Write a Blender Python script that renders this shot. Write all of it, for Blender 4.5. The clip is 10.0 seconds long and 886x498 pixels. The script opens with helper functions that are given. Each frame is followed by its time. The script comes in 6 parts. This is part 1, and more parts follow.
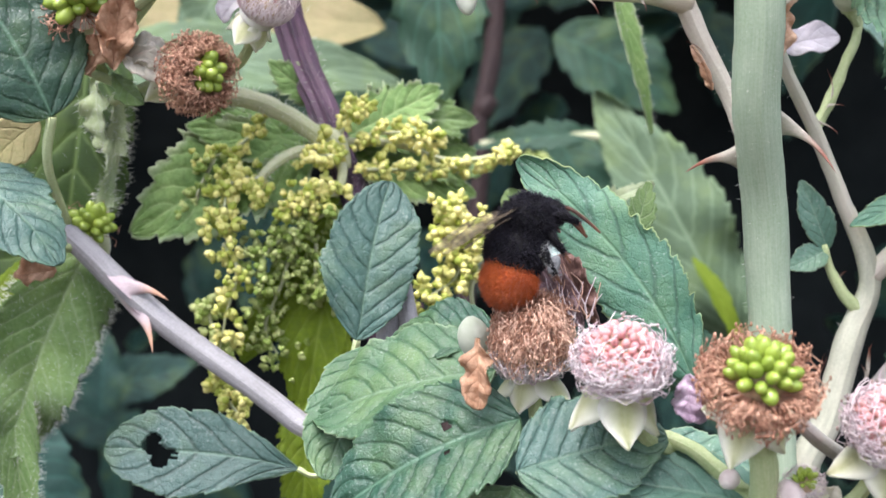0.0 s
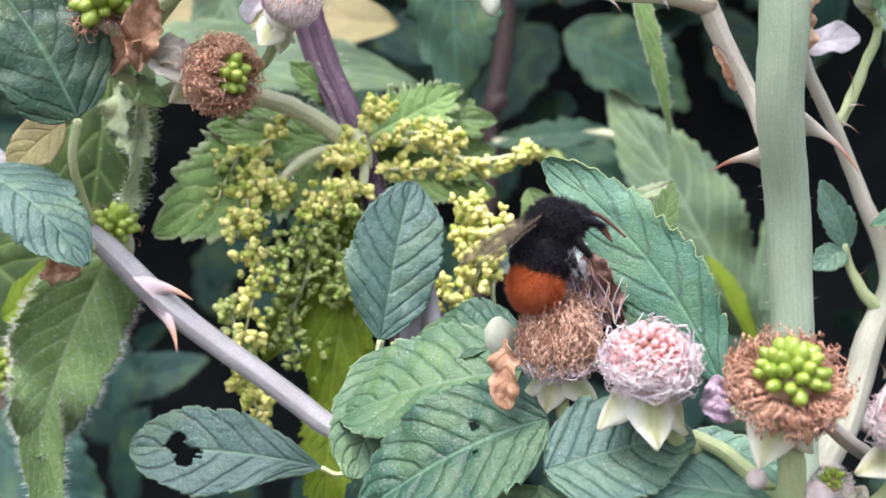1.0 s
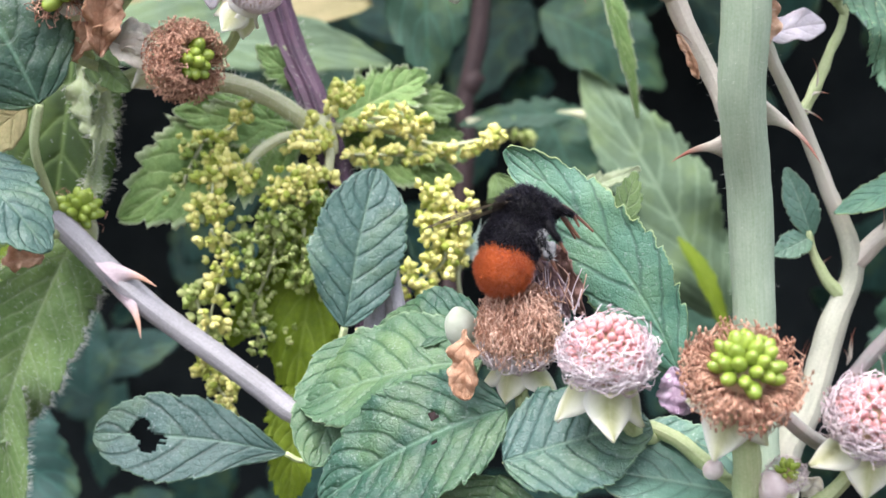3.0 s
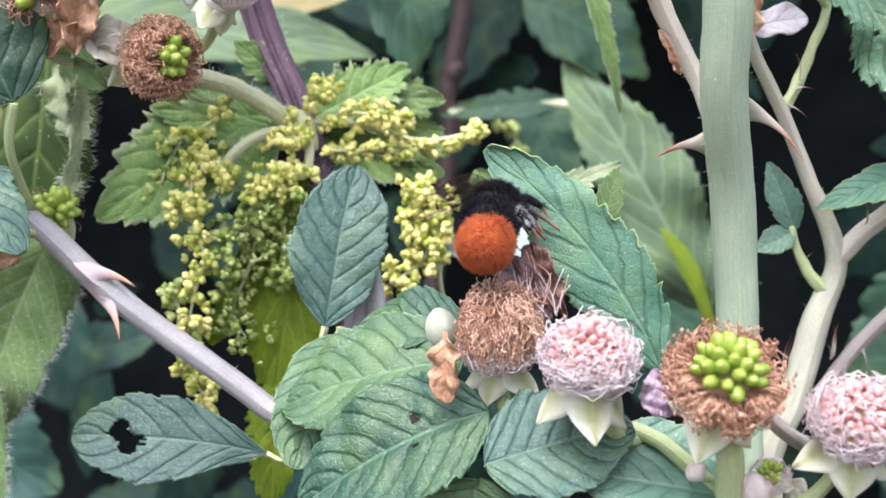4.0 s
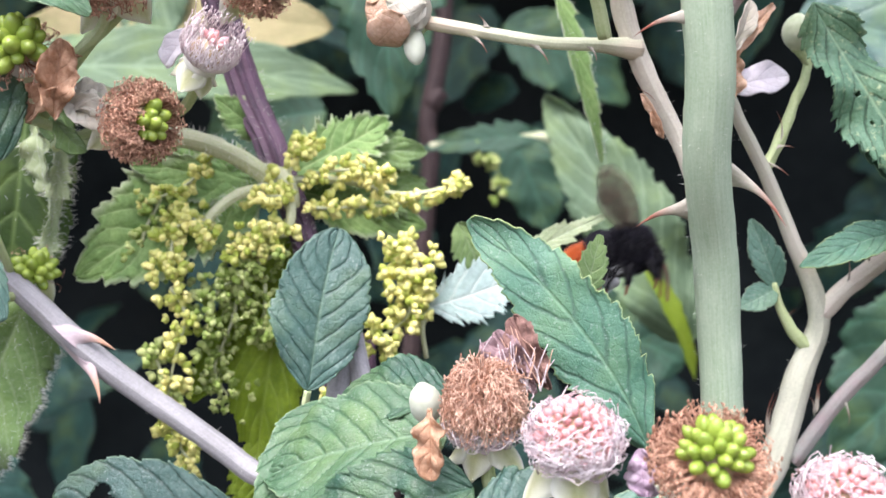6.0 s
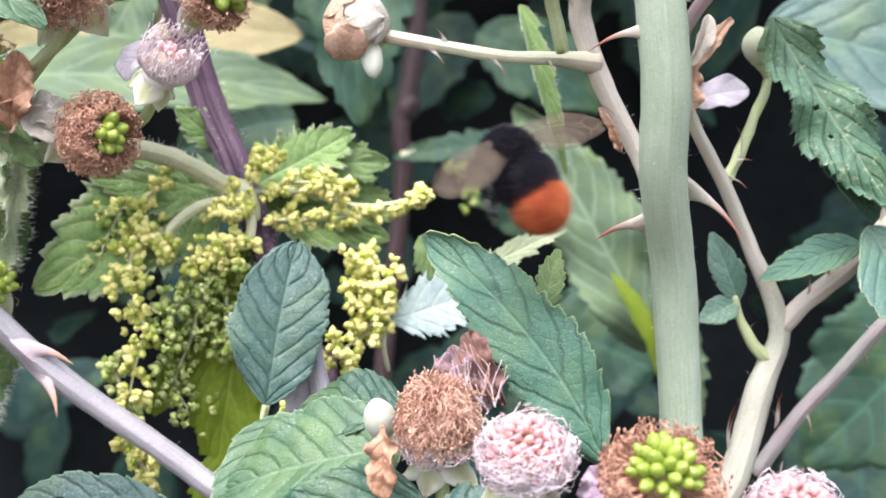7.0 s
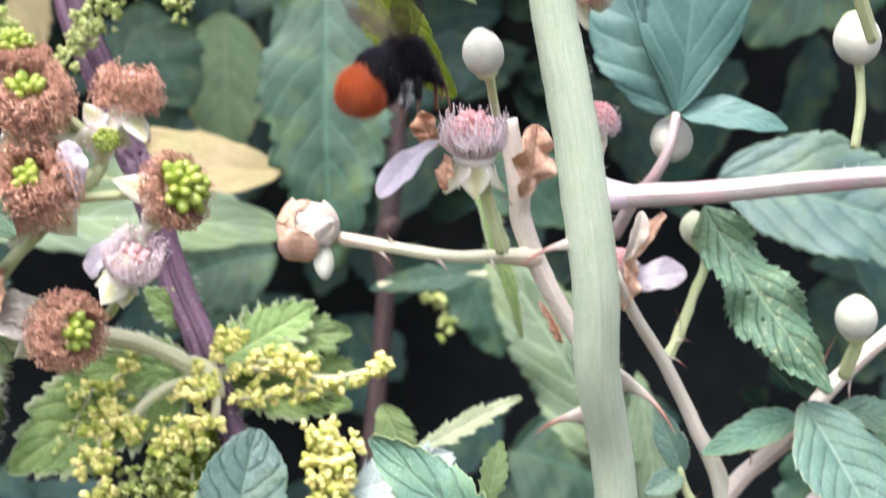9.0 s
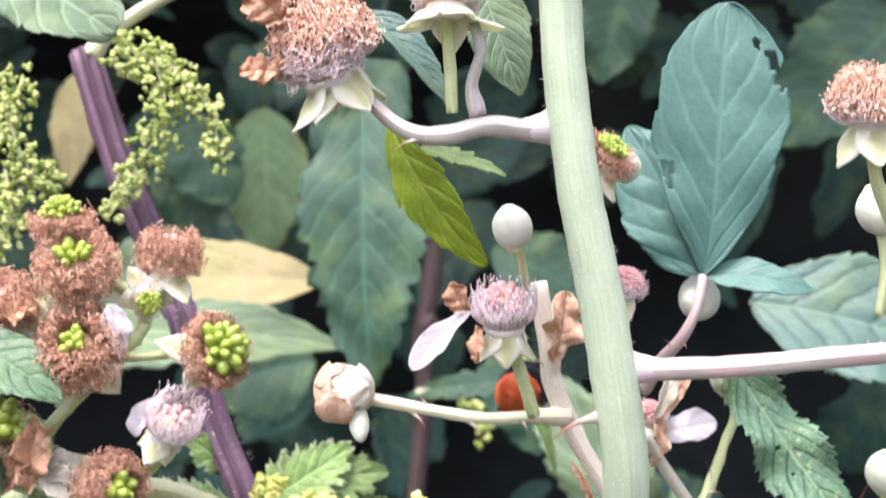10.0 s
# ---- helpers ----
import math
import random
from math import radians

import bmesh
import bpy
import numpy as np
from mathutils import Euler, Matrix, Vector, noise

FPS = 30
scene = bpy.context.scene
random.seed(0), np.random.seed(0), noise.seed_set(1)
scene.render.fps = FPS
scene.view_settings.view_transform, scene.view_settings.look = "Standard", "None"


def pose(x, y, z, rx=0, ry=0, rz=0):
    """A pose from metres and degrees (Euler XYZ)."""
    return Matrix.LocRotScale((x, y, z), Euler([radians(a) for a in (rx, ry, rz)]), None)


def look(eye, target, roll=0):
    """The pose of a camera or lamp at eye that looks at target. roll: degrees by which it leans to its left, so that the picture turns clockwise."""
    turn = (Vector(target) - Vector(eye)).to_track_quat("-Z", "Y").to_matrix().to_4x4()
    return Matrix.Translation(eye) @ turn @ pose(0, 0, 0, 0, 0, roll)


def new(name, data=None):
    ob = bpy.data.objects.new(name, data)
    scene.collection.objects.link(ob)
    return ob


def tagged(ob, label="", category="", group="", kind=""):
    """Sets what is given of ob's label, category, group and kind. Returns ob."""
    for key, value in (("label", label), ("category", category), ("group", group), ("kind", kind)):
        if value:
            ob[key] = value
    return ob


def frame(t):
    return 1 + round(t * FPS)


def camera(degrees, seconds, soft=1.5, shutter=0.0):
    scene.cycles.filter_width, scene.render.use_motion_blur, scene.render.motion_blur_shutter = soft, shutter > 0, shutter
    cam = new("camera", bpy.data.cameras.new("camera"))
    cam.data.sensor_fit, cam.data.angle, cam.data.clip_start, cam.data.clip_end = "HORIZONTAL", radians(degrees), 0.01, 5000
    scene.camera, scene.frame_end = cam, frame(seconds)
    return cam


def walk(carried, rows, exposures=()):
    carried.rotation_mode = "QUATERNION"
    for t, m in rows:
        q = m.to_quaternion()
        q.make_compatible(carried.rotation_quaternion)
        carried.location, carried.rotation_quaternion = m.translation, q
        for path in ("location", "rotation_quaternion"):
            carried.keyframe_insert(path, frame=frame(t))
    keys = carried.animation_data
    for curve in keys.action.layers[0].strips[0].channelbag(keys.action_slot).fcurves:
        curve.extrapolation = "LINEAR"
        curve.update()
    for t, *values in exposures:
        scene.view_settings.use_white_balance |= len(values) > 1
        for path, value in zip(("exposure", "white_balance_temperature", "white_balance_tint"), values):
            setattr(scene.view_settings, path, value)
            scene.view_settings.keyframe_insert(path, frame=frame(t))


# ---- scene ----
cam = camera(38.0, 10.0, soft=1.5, shutter=0.5)
EYE = 1.0
ROWS = [
    (0.0, 0.00000, 0.00000, 0.00000, 0.000, 0.000, 0.000),
    (0.5, -0.00071, -0.00034, 0.00101, -0.028, 0.076, 0.132),
    (1.0, -0.00354, -0.00130, 0.00081, 0.159, -0.194, 0.071),
    (1.5, -0.00428, -0.00198, 0.00093, 0.391, -0.546, -0.117),
    (2.0, -0.00294, -0.00153, 0.00177, 0.238, -0.749, -0.102),
    (2.5, -0.00113, -0.00139, 0.00228, -0.212, -1.087, -0.117),
    (4.0, 0.00053, 0.00093, 0.00562, -1.301, -2.057, 0.238),
    (4.5, 0.00105, 0.00234, 0.00605, -1.695, -2.512, 0.385),
    (5.0, 0.00077, 0.00256, 0.00866, -2.038, -2.690, 0.442),
    (5.5, -0.00032, 0.00206, 0.01321, -2.074, -2.168, 0.569),
    (7.0, 0.00426, 0.00266, 0.01740, -2.992, -1.647, 0.489),
    (7.5, 0.00805, 0.00174, 0.01899, -3.615, -1.436, 0.758),
    (8.0, 0.01131, -0.00030, 0.02176, -4.143, -1.020, 0.836),
    (8.5, 0.01371, -0.00489, 0.02855, -3.978, 0.090, 0.991),
    (9.0, 0.01356, -0.00957, 0.03879, -2.887, 1.502, 1.397),
    (9.5, 0.01364, -0.01358, 0.04993, -1.859, 2.866, 1.687),
    (10.0, 0.01535, -0.01649, 0.05809, -1.061, 3.996, 1.759),
]
walk(cam, [(t, pose(x, y, EYE + z, 90 + pitch, roll, yaw)) for t, x, y, z, yaw, pitch, roll in ROWS],
     exposures=[(0.0, 1.60, 6250, 17), (5.0, 1.74, 6250, 18), (8.0, 1.88, 6350, 23), (10.0, 2.04, 6450, 24)])
cam.data.dof.use_dof = True
cam.data.dof.focus_distance = 0.202
cam.data.dof.aperture_fstop = 32.0

# ---- light: bright overcast day ----
world = bpy.data.worlds.new("overcast_sky")
scene.world = world
world.use_nodes = True
wn = world.node_tree.nodes
sky = wn.new("ShaderNodeTexSky")
sky.sky_type = "NISHITA"
sky.sun_disc = False
sky.sun_elevation = radians(62)
sky.sun_rotation = radians(200)
sky.dust_density = 4.0
soften = wn.new("ShaderNodeHueSaturation")
soften.inputs["Saturation"].default_value = 0.55
world.node_tree.links.new(sky.outputs["Color"], soften.inputs["Color"])
world.node_tree.links.new(soften.outputs["Color"], wn["Background"].inputs["Color"])
wn["Background"].inputs["Strength"].default_value = 0.15

sun = new("sun", bpy.data.lights.new("sun", "SUN"))
sun.data.energy = 1.1
sun.data.angle = radians(25)
sun.data.color = (1.0, 0.97, 0.92)
sun.matrix_world = look((-0.45, -0.75, 2.6), (0.0, 0.0, 0.9))


# ---- materials ----
def nodes_of(name):
    m = bpy.data.materials.new(name)
    m.use_nodes = True
    return m, m.node_tree.nodes, m.node_tree.links, m.node_tree.nodes["Principled BSDF"]


def ramp(n, l, fac, stops):
    r = n.new("ShaderNodeValToRGB")
    while len(r.color_ramp.elements) < len(stops):
        r.color_ramp.elements.new(0.5)
    for e, (p, c) in zip(r.color_ramp.elements, stops):
        e.position, e.color = p, (*c, 1)
    l.new(fac, r.inputs["Fac"])
    return r.outputs["Color"]


def noise_of(n, l, vec, scale, detail=4.0, rough=0.6):
    t = n.new("ShaderNodeTexNoise")
    t.inputs["Scale"].default_value, t.inputs["Detail"].default_value, t.inputs["Roughness"].default_value = scale, detail, rough
    l.new(vec, t.inputs["Vector"])
    return t.outputs["Fac"]


def math_node(n, l, op, a, b=None):
    m = n.new("ShaderNodeMath")
    m.operation = op
    for socket, v in zip(m.inputs, (a, b)):
        if v is None:
            continue
        if isinstance(v, (int, float)):
            socket.default_value = v
        else:
            l.new(v, socket)
    return m.outputs[0]


def mixed(n, l, fac, a, b):
    m = n.new("ShaderNodeMix")
    m.data_type = "RGBA"
    for socket, v in ((m.inputs[0], fac), (m.inputs[6], a), (m.inputs[7], b)):
        if isinstance(v, tuple):
            socket.default_value = (*v, 1)
        elif isinstance(v, (int, float)):
            socket.default_value = v
        else:
            l.new(v, socket)
    return m.outputs[2]


def bumped(n, l, p, height, strength, distance):
    b = n.new("ShaderNodeBump")
    b.inputs["Strength"].default_value, b.inputs["Distance"].default_value = strength, distance
    l.new(height, b.inputs["Height"])
    l.new(b.outputs["Normal"], p.inputs["Normal"])


def plain_mat(name, dark, light, scale=900.0, rough=0.6, bump=0.3, spec=0.4, sss=0.0, sheen=0.0, island=0.0):
    """Grainy surface that varies at two scales."""
    m, n, l, p = nodes_of(name)
    co = n.new("ShaderNodeTexCoord").outputs["Object"]
    big, fine = noise_of(n, l, co, scale * 0.22), noise_of(n, l, co, scale)
    rnd = n.new("ShaderNodeObjectInfo").outputs["Random"]
    v = math_node(n, l, "ADD", math_node(n, l, "MULTIPLY", big, 0.6), math_node(n, l, "MULTIPLY", fine, 0.4))
    v = math_node(n, l, "ADD", v, math_node(n, l, "MULTIPLY", math_node(n, l, "SUBTRACT", rnd, 0.5), 0.14))
    if island:
        own = n.new("ShaderNodeNewGeometry").outputs["Random Per Island"]
        v = math_node(n, l, "ADD", v, math_node(n, l, "MULTIPLY", math_node(n, l, "SUBTRACT", own, 0.5), island))
    l.new(ramp(n, l, v, [(0.3, dark), (0.7, light)]), p.inputs["Base Color"])
    p.inputs["Roughness"].default_value = rough
    p.inputs["Specular IOR Level"].default_value = spec
    if sss:
        p.inputs["Subsurface Weight"].default_value = sss
        p.inputs["Subsurface Radius"].default_value = (0.0012, 0.0012, 0.0006)
        p.inputs["Subsurface Scale"].default_value = 0.6
    p.inputs["Sheen Weight"].default_value = sheen
    bumped(n, l, p, fine, bump, 0.0004)
    return m


def streak_mat(name, dark, light, tip=None, rough=0.5, along=7.0, around=14.0, bump=0.3, flush=None):
    """Stem skin: fine streaks along the stem, pale flecks, a flush of another colour here and there; a thorn's tip may differ."""
    m, n, l, p = nodes_of(name)
    tex = n.new("ShaderNodeTexCoord")
    mp = n.new("ShaderNodeMapping")
    mp.inputs["Scale"].default_value = (around * 2.2, along, 1)
    l.new(tex.outputs["UV"], mp.inputs["Vector"])
    st = noise_of(n, l, mp.outputs["Vector"], 1.0, 6.0, 0.65)
    blotch = noise_of(n, l, tex.outputs["Object"], 160.0)
    fine = noise_of(n, l, tex.outputs["Object"], 2200.0, 3.0)
    v = math_node(n, l, "ADD", math_node(n, l, "MULTIPLY", st, 0.45), math_node(n, l, "MULTIPLY", blotch, 0.25))
    v = math_node(n, l, "ADD", v, math_node(n, l, "MULTIPLY", fine, 0.30))
    c = ramp(n, l, v, [(0.36, dark), (0.62, light)])
    if flush:
        k = ramp(n, l, noise_of(n, l, tex.outputs["Object"], 70.0, 3.0), [(0.46, (0, 0, 0)), (0.66, (1, 1, 1))])
        c = mixed(n, l, math_node(n, l, "MULTIPLY", k, 0.7), c, flush)
    if tip:
        sep = n.new("ShaderNodeSeparateXYZ")
        l.new(tex.outputs["UV"], sep.inputs[0])
        k = ramp(n, l, sep.outputs["Y"], [(0.30, (0, 0, 0)), (0.70, (1, 1, 1))])
        c = mixed(n, l, k, c, tip)
    l.new(c, p.inputs["Base Color"])
    p.inputs["Roughness"].default_value = rough
    h = math_node(n, l, "ADD", st, math_node(n, l, "MULTIPLY", fine, 0.5))
    bumped(n, l, p, h, bump, 0.0004)
    return m


def uv_of(n, layer):
    u = n.new("ShaderNodeUVMap")
    u.uv_map = layer
    return u.outputs["UV"]


def leaf_mat(name, dark, light, vein, rough=0.34, glow=0.18, vein_amount=0.5, spots=0.0, edge=None, bloom=0.0, groove=None, net_amount=0.3, shine=(0.30, 0.42, 0.06), edge_from=0.92, mottle=0.16, dust=0.0):
    """Leaf skin: side veins and the net of wrinkles between them, mottling, dust specks, a little light through the blade."""
    m, n, l, p = nodes_of(name)
    tex = n.new("ShaderNodeTexCoord")
    obj = tex.outputs["Object"]
    sep = n.new("ShaderNodeSeparateXYZ")
    l.new(uv_of(n, "UVMap"), sep.inputs[0])
    au = math_node(n, l, "ABSOLUTE", math_node(n, l, "SUBTRACT", math_node(n, l, "MULTIPLY", sep.outputs["X"], 2.0), 1.0))
    sep2 = n.new("ShaderNodeSeparateXYZ")
    l.new(uv_of(n, "Veins"), sep2.inputs[0])
    wob = noise_of(n, l, obj, 240.0, 2.0)
    q = math_node(n, l, "ADD", sep2.outputs["X"], math_node(n, l, "MULTIPLY", math_node(n, l, "SUBTRACT", wob, 0.5), 0.45))
    fr = math_node(n, l, "ABSOLUTE", math_node(n, l, "SUBTRACT", math_node(n, l, "FRACT", math_node(n, l, "ADD", q, 0.5)), 0.5))
    lat = ramp(n, l, fr, [(0.03, (1, 1, 1)), (0.13, (0, 0, 0))])
    mid = ramp(n, l, au, [(0.015, (1, 1, 1)), (0.06, (0, 0, 0))])
    vm = math_node(n, l, "MAXIMUM", math_node(n, l, "MULTIPLY", lat, 0.75), mid)
    # wrinkles between the side veins, and finer ones
    net = n.new("ShaderNodeTexVoronoi")
    net.feature = "DISTANCE_TO_EDGE"
    net.inputs["Scale"].default_value = 560.0
    l.new(obj, net.inputs["Vector"])
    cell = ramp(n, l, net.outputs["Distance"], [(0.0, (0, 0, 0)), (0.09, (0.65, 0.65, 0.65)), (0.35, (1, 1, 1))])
    net2 = n.new("ShaderNodeTexVoronoi")
    net2.feature = "DISTANCE_TO_EDGE"
    net2.inputs["Scale"].default_value = 1900.0
    l.new(obj, net2.inputs["Vector"])
    grain = ramp(n, l, net2.outputs["Distance"], [(0.0, (0, 0, 0)), (0.3, (1, 1, 1))])
    big = noise_of(n, l, obj, 120.0)
    fine = noise_of(n, l, obj, 1100.0)
    v = math_node(n, l, "ADD", math_node(n, l, "MULTIPLY", big, 0.5), math_node(n, l, "MULTIPLY", fine, 0.5))
    c = ramp(n, l, v, [(0.36, dark), (0.64, light)])
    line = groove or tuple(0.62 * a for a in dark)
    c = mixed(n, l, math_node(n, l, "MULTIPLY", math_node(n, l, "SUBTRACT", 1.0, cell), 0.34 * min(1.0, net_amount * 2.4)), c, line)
    if mottle:
        patch = ramp(n, l, noise_of(n, l, obj, 65.0, 3.0), [(0.48, (0, 0, 0)), (0.68, (1, 1, 1))])
        c = mixed(n, l, math_node(n, l, "MULTIPLY", patch, mottle), c, shine)
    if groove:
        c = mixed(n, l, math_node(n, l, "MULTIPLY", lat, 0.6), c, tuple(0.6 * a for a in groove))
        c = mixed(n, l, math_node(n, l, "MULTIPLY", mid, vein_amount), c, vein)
    else:
        c = mixed(n, l, math_node(n, l, "MULTIPLY", vm, vein_amount), c, vein)
    if edge:
        c = mixed(n, l, ramp(n, l, au, [(edge_from, (0, 0, 0)), (1.0, (1, 1, 1))]), c, edge)
    if spots or dust:
        speck = ramp(n, l, noise_of(n, l, obj, 800.0 if spots else 2100.0, 3.0, 0.7), [(0.57, (0, 0, 0)), (0.68, (1, 1, 1))])
        where = ramp(n, l, noise_of(n, l, obj, 110.0, 2.0), [(0.38, (0.15, 0.15, 0.15)), (0.62, (1, 1, 1))])
        c = mixed(n, l, math_node(n, l, "MULTIPLY", math_node(n, l, "MULTIPLY", speck, where), max(spots, dust)), c, (0.62, 0.68, 0.60) if dust >= spots else (0.60, 0.66, 0.36))
    l.new(c, p.inputs["Base Color"])
    l.new(math_node(n, l, "ADD", math_node(n, l, "MULTIPLY", fine, 0.3), rough - 0.05), p.inputs["Roughness"])
    p.inputs["Sheen Weight"].default_value = bloom
    p.inputs["Specular IOR Level"].default_value = 0.5
    p.inputs["Sheen Roughness"].default_value = 0.5
    h = math_node(n, l, "ADD", math_node(n, l, "MULTIPLY", cell, net_amount * 0.9), math_node(n, l, "MULTIPLY", fine, 0.25))
    h = math_node(n, l, "ADD", h, math_node(n, l, "MULTIPLY", grain, net_amount * 0.5))
    h = math_node(n, l, "SUBTRACT", h, math_node(n, l, "MULTIPLY", vm, 0.8 * min(1.0, 0.12 + 2.5 * net_amount)))
    bumped(n, l, p, h, 0.6, 0.0004)
    if glow:
        tr = n.new("ShaderNodeBsdfTranslucent")
        l.new(mixed(n, l, 0.5, c, shine), tr.inputs["Color"])
        ms = n.new("ShaderNodeMixShader")
        ms.inputs[0].default_value = glow
        l.new(p.outputs[0], ms.inputs[1])
        l.new(tr.outputs[0], ms.inputs[2])
        l.new(ms.outputs[0], n["Material Output"].inputs["Surface"])
    return m


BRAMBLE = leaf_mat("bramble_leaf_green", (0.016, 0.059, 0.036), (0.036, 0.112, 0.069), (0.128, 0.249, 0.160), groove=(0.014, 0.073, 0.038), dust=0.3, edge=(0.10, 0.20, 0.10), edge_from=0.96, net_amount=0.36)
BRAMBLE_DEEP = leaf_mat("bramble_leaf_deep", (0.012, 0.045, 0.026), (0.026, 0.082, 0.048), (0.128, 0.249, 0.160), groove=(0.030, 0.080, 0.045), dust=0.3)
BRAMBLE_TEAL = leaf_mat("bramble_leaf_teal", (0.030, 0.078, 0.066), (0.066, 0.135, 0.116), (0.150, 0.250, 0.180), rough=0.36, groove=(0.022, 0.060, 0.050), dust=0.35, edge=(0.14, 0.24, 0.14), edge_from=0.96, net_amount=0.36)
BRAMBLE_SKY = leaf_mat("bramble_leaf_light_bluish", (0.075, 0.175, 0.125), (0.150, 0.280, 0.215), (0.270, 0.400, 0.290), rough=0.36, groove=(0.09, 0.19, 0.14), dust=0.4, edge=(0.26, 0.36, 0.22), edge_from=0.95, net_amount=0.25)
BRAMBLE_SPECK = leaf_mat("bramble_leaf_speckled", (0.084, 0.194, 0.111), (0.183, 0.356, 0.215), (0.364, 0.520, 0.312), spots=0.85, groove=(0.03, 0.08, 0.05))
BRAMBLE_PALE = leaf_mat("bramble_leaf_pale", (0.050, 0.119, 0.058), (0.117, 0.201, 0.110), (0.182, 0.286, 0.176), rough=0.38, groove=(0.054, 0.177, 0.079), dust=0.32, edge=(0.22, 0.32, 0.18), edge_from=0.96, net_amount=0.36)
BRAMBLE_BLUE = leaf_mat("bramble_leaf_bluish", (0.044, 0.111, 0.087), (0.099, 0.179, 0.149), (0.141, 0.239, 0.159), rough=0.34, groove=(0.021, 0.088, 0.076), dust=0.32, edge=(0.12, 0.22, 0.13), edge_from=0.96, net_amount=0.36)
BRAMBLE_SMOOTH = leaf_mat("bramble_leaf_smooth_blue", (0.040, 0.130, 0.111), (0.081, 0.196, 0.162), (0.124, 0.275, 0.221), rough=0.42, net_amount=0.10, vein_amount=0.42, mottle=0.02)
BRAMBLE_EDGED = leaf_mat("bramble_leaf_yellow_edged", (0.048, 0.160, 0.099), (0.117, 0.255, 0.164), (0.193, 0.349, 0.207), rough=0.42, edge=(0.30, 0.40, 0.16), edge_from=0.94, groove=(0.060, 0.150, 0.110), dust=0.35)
NETTLE = leaf_mat("nettle_leaf_green", (0.139, 0.273, 0.072), (0.301, 0.464, 0.166), (0.437, 0.575, 0.253), rough=0.6, glow=0.3, edge=(0.44, 0.52, 0.33), edge_from=0.72, net_amount=0.36)
# deep green, darkened further to carry the shade on these leaves
NETTLE_SHADE = leaf_mat("nettle_leaf_shaded_deep_green", (0.015, 0.045, 0.002), (0.029, 0.075, 0.005), (0.160, 0.250, 0.070), rough=0.6, glow=0.25)
NETTLE_YELLOW = leaf_mat("nettle_leaf_yellow_green", (0.130, 0.215, 0.004), (0.235, 0.345, 0.010), (0.300, 0.400, 0.070), rough=0.6, glow=0.35)
NETTLE_PALE = leaf_mat("nettle_leaf_frosted", (0.076, 0.152, 0.039), (0.159, 0.246, 0.097), (0.221, 0.303, 0.157), rough=0.7, glow=0.25, bloom=0.2)
NETTLE_FROST = leaf_mat("nettle_leaf_downy", (0.082, 0.165, 0.036), (0.187, 0.300, 0.108), (0.300, 0.380, 0.210), rough=0.7, glow=0.25, bloom=0.2, dust=0.5, net_amount=0.15)
NETTLE_RIM = leaf_mat("nettle_leaf_rim", (0.26, 0.34, 0.18), (0.46, 0.53, 0.34), (0.52, 0.58, 0.42), rough=0.7, glow=0.3, bloom=0.2, net_amount=0.1)
NETTLE_WHITE = leaf_mat("nettle_leaf_whitish", (0.305, 0.438, 0.394), (0.487, 0.631, 0.601), (0.600, 0.630, 0.570), rough=0.7, glow=0.25, bloom=0.3, shine=(0.7, 0.75, 0.65), mottle=0.0)
BACK_PALE = leaf_mat("hanging_leaf_pale", (0.070, 0.130, 0.067), (0.120, 0.189, 0.107), (0.270, 0.390, 0.240), rough=0.55)
BACK_GREEN = leaf_mat("hedge_leaf_green", (0.012, 0.055, 0.029), (0.033, 0.095, 0.055), (0.051, 0.162, 0.099), rough=0.5)
# darker bluish copy of the hedge leaf, with the hedge's shade in its colour
BACK_DARK = leaf_mat("hedge_leaf_shade_dark", (0.007, 0.040, 0.033), (0.022, 0.080, 0.063), (0.041, 0.140, 0.107), rough=0.55, glow=0.08)
BACK_YELLOW = leaf_mat("fading_leaf_yellow", (0.224, 0.222, 0.092), (0.404, 0.326, 0.174), (0.377, 0.345, 0.159), rough=0.6, vein_amount=0.3)
BACK_RIM = leaf_mat("hedge_leaf_yellow_rim", (0.13, 0.25, 0.12), (0.22, 0.36, 0.18), (0.30, 0.42, 0.22), rough=0.6, edge=(0.55, 0.48, 0.18))
CANE = streak_mat("cane_skin_green", (0.282, 0.395, 0.250), (0.442, 0.536, 0.394), rough=0.5, along=9.0, around=26.0, bump=0.3)
CANE_PALE = streak_mat("cane_skin_pale", (0.480, 0.440, 0.345), (0.665, 0.640, 0.530), flush=(0.54, 0.46, 0.39), rough=0.6, along=14.0, around=9.0, bump=0.12)
CANE_ASH = streak_mat("cane_skin_ashen", (0.377, 0.389, 0.294), (0.559, 0.576, 0.445), flush=(0.54, 0.50, 0.42), rough=0.6, along=16.0, around=10.0, bump=0.15)
CANE_PINK = streak_mat("cane_skin_pinkish", (0.264, 0.251, 0.225), (0.391, 0.398, 0.349), rough=0.55, along=14.0, around=9.0, bump=0.15, flush=(0.44, 0.30, 0.31))
CANE_GREY = streak_mat("cane_skin_grey", (0.204, 0.204, 0.199), (0.348, 0.345, 0.360), rough=0.55)
JOINT = streak_mat("cane_joint_purple", (0.40, 0.36, 0.38), (0.58, 0.56, 0.54), flush=(0.42, 0.27, 0.38), rough=0.45)
PEDICEL = streak_mat("flower_stalk_green", (0.30, 0.40, 0.16), (0.50, 0.56, 0.32), rough=0.6)
PEDICEL_PALE = streak_mat("flower_stalk_pale", (0.42, 0.46, 0.28), (0.62, 0.64, 0.46), flush=(0.50, 0.36, 0.30), rough=0.6)
THORN = streak_mat("thorn_red", (0.34, 0.34, 0.26), (0.48, 0.42, 0.36), tip=(0.22, 0.070, 0.040), rough=0.38)
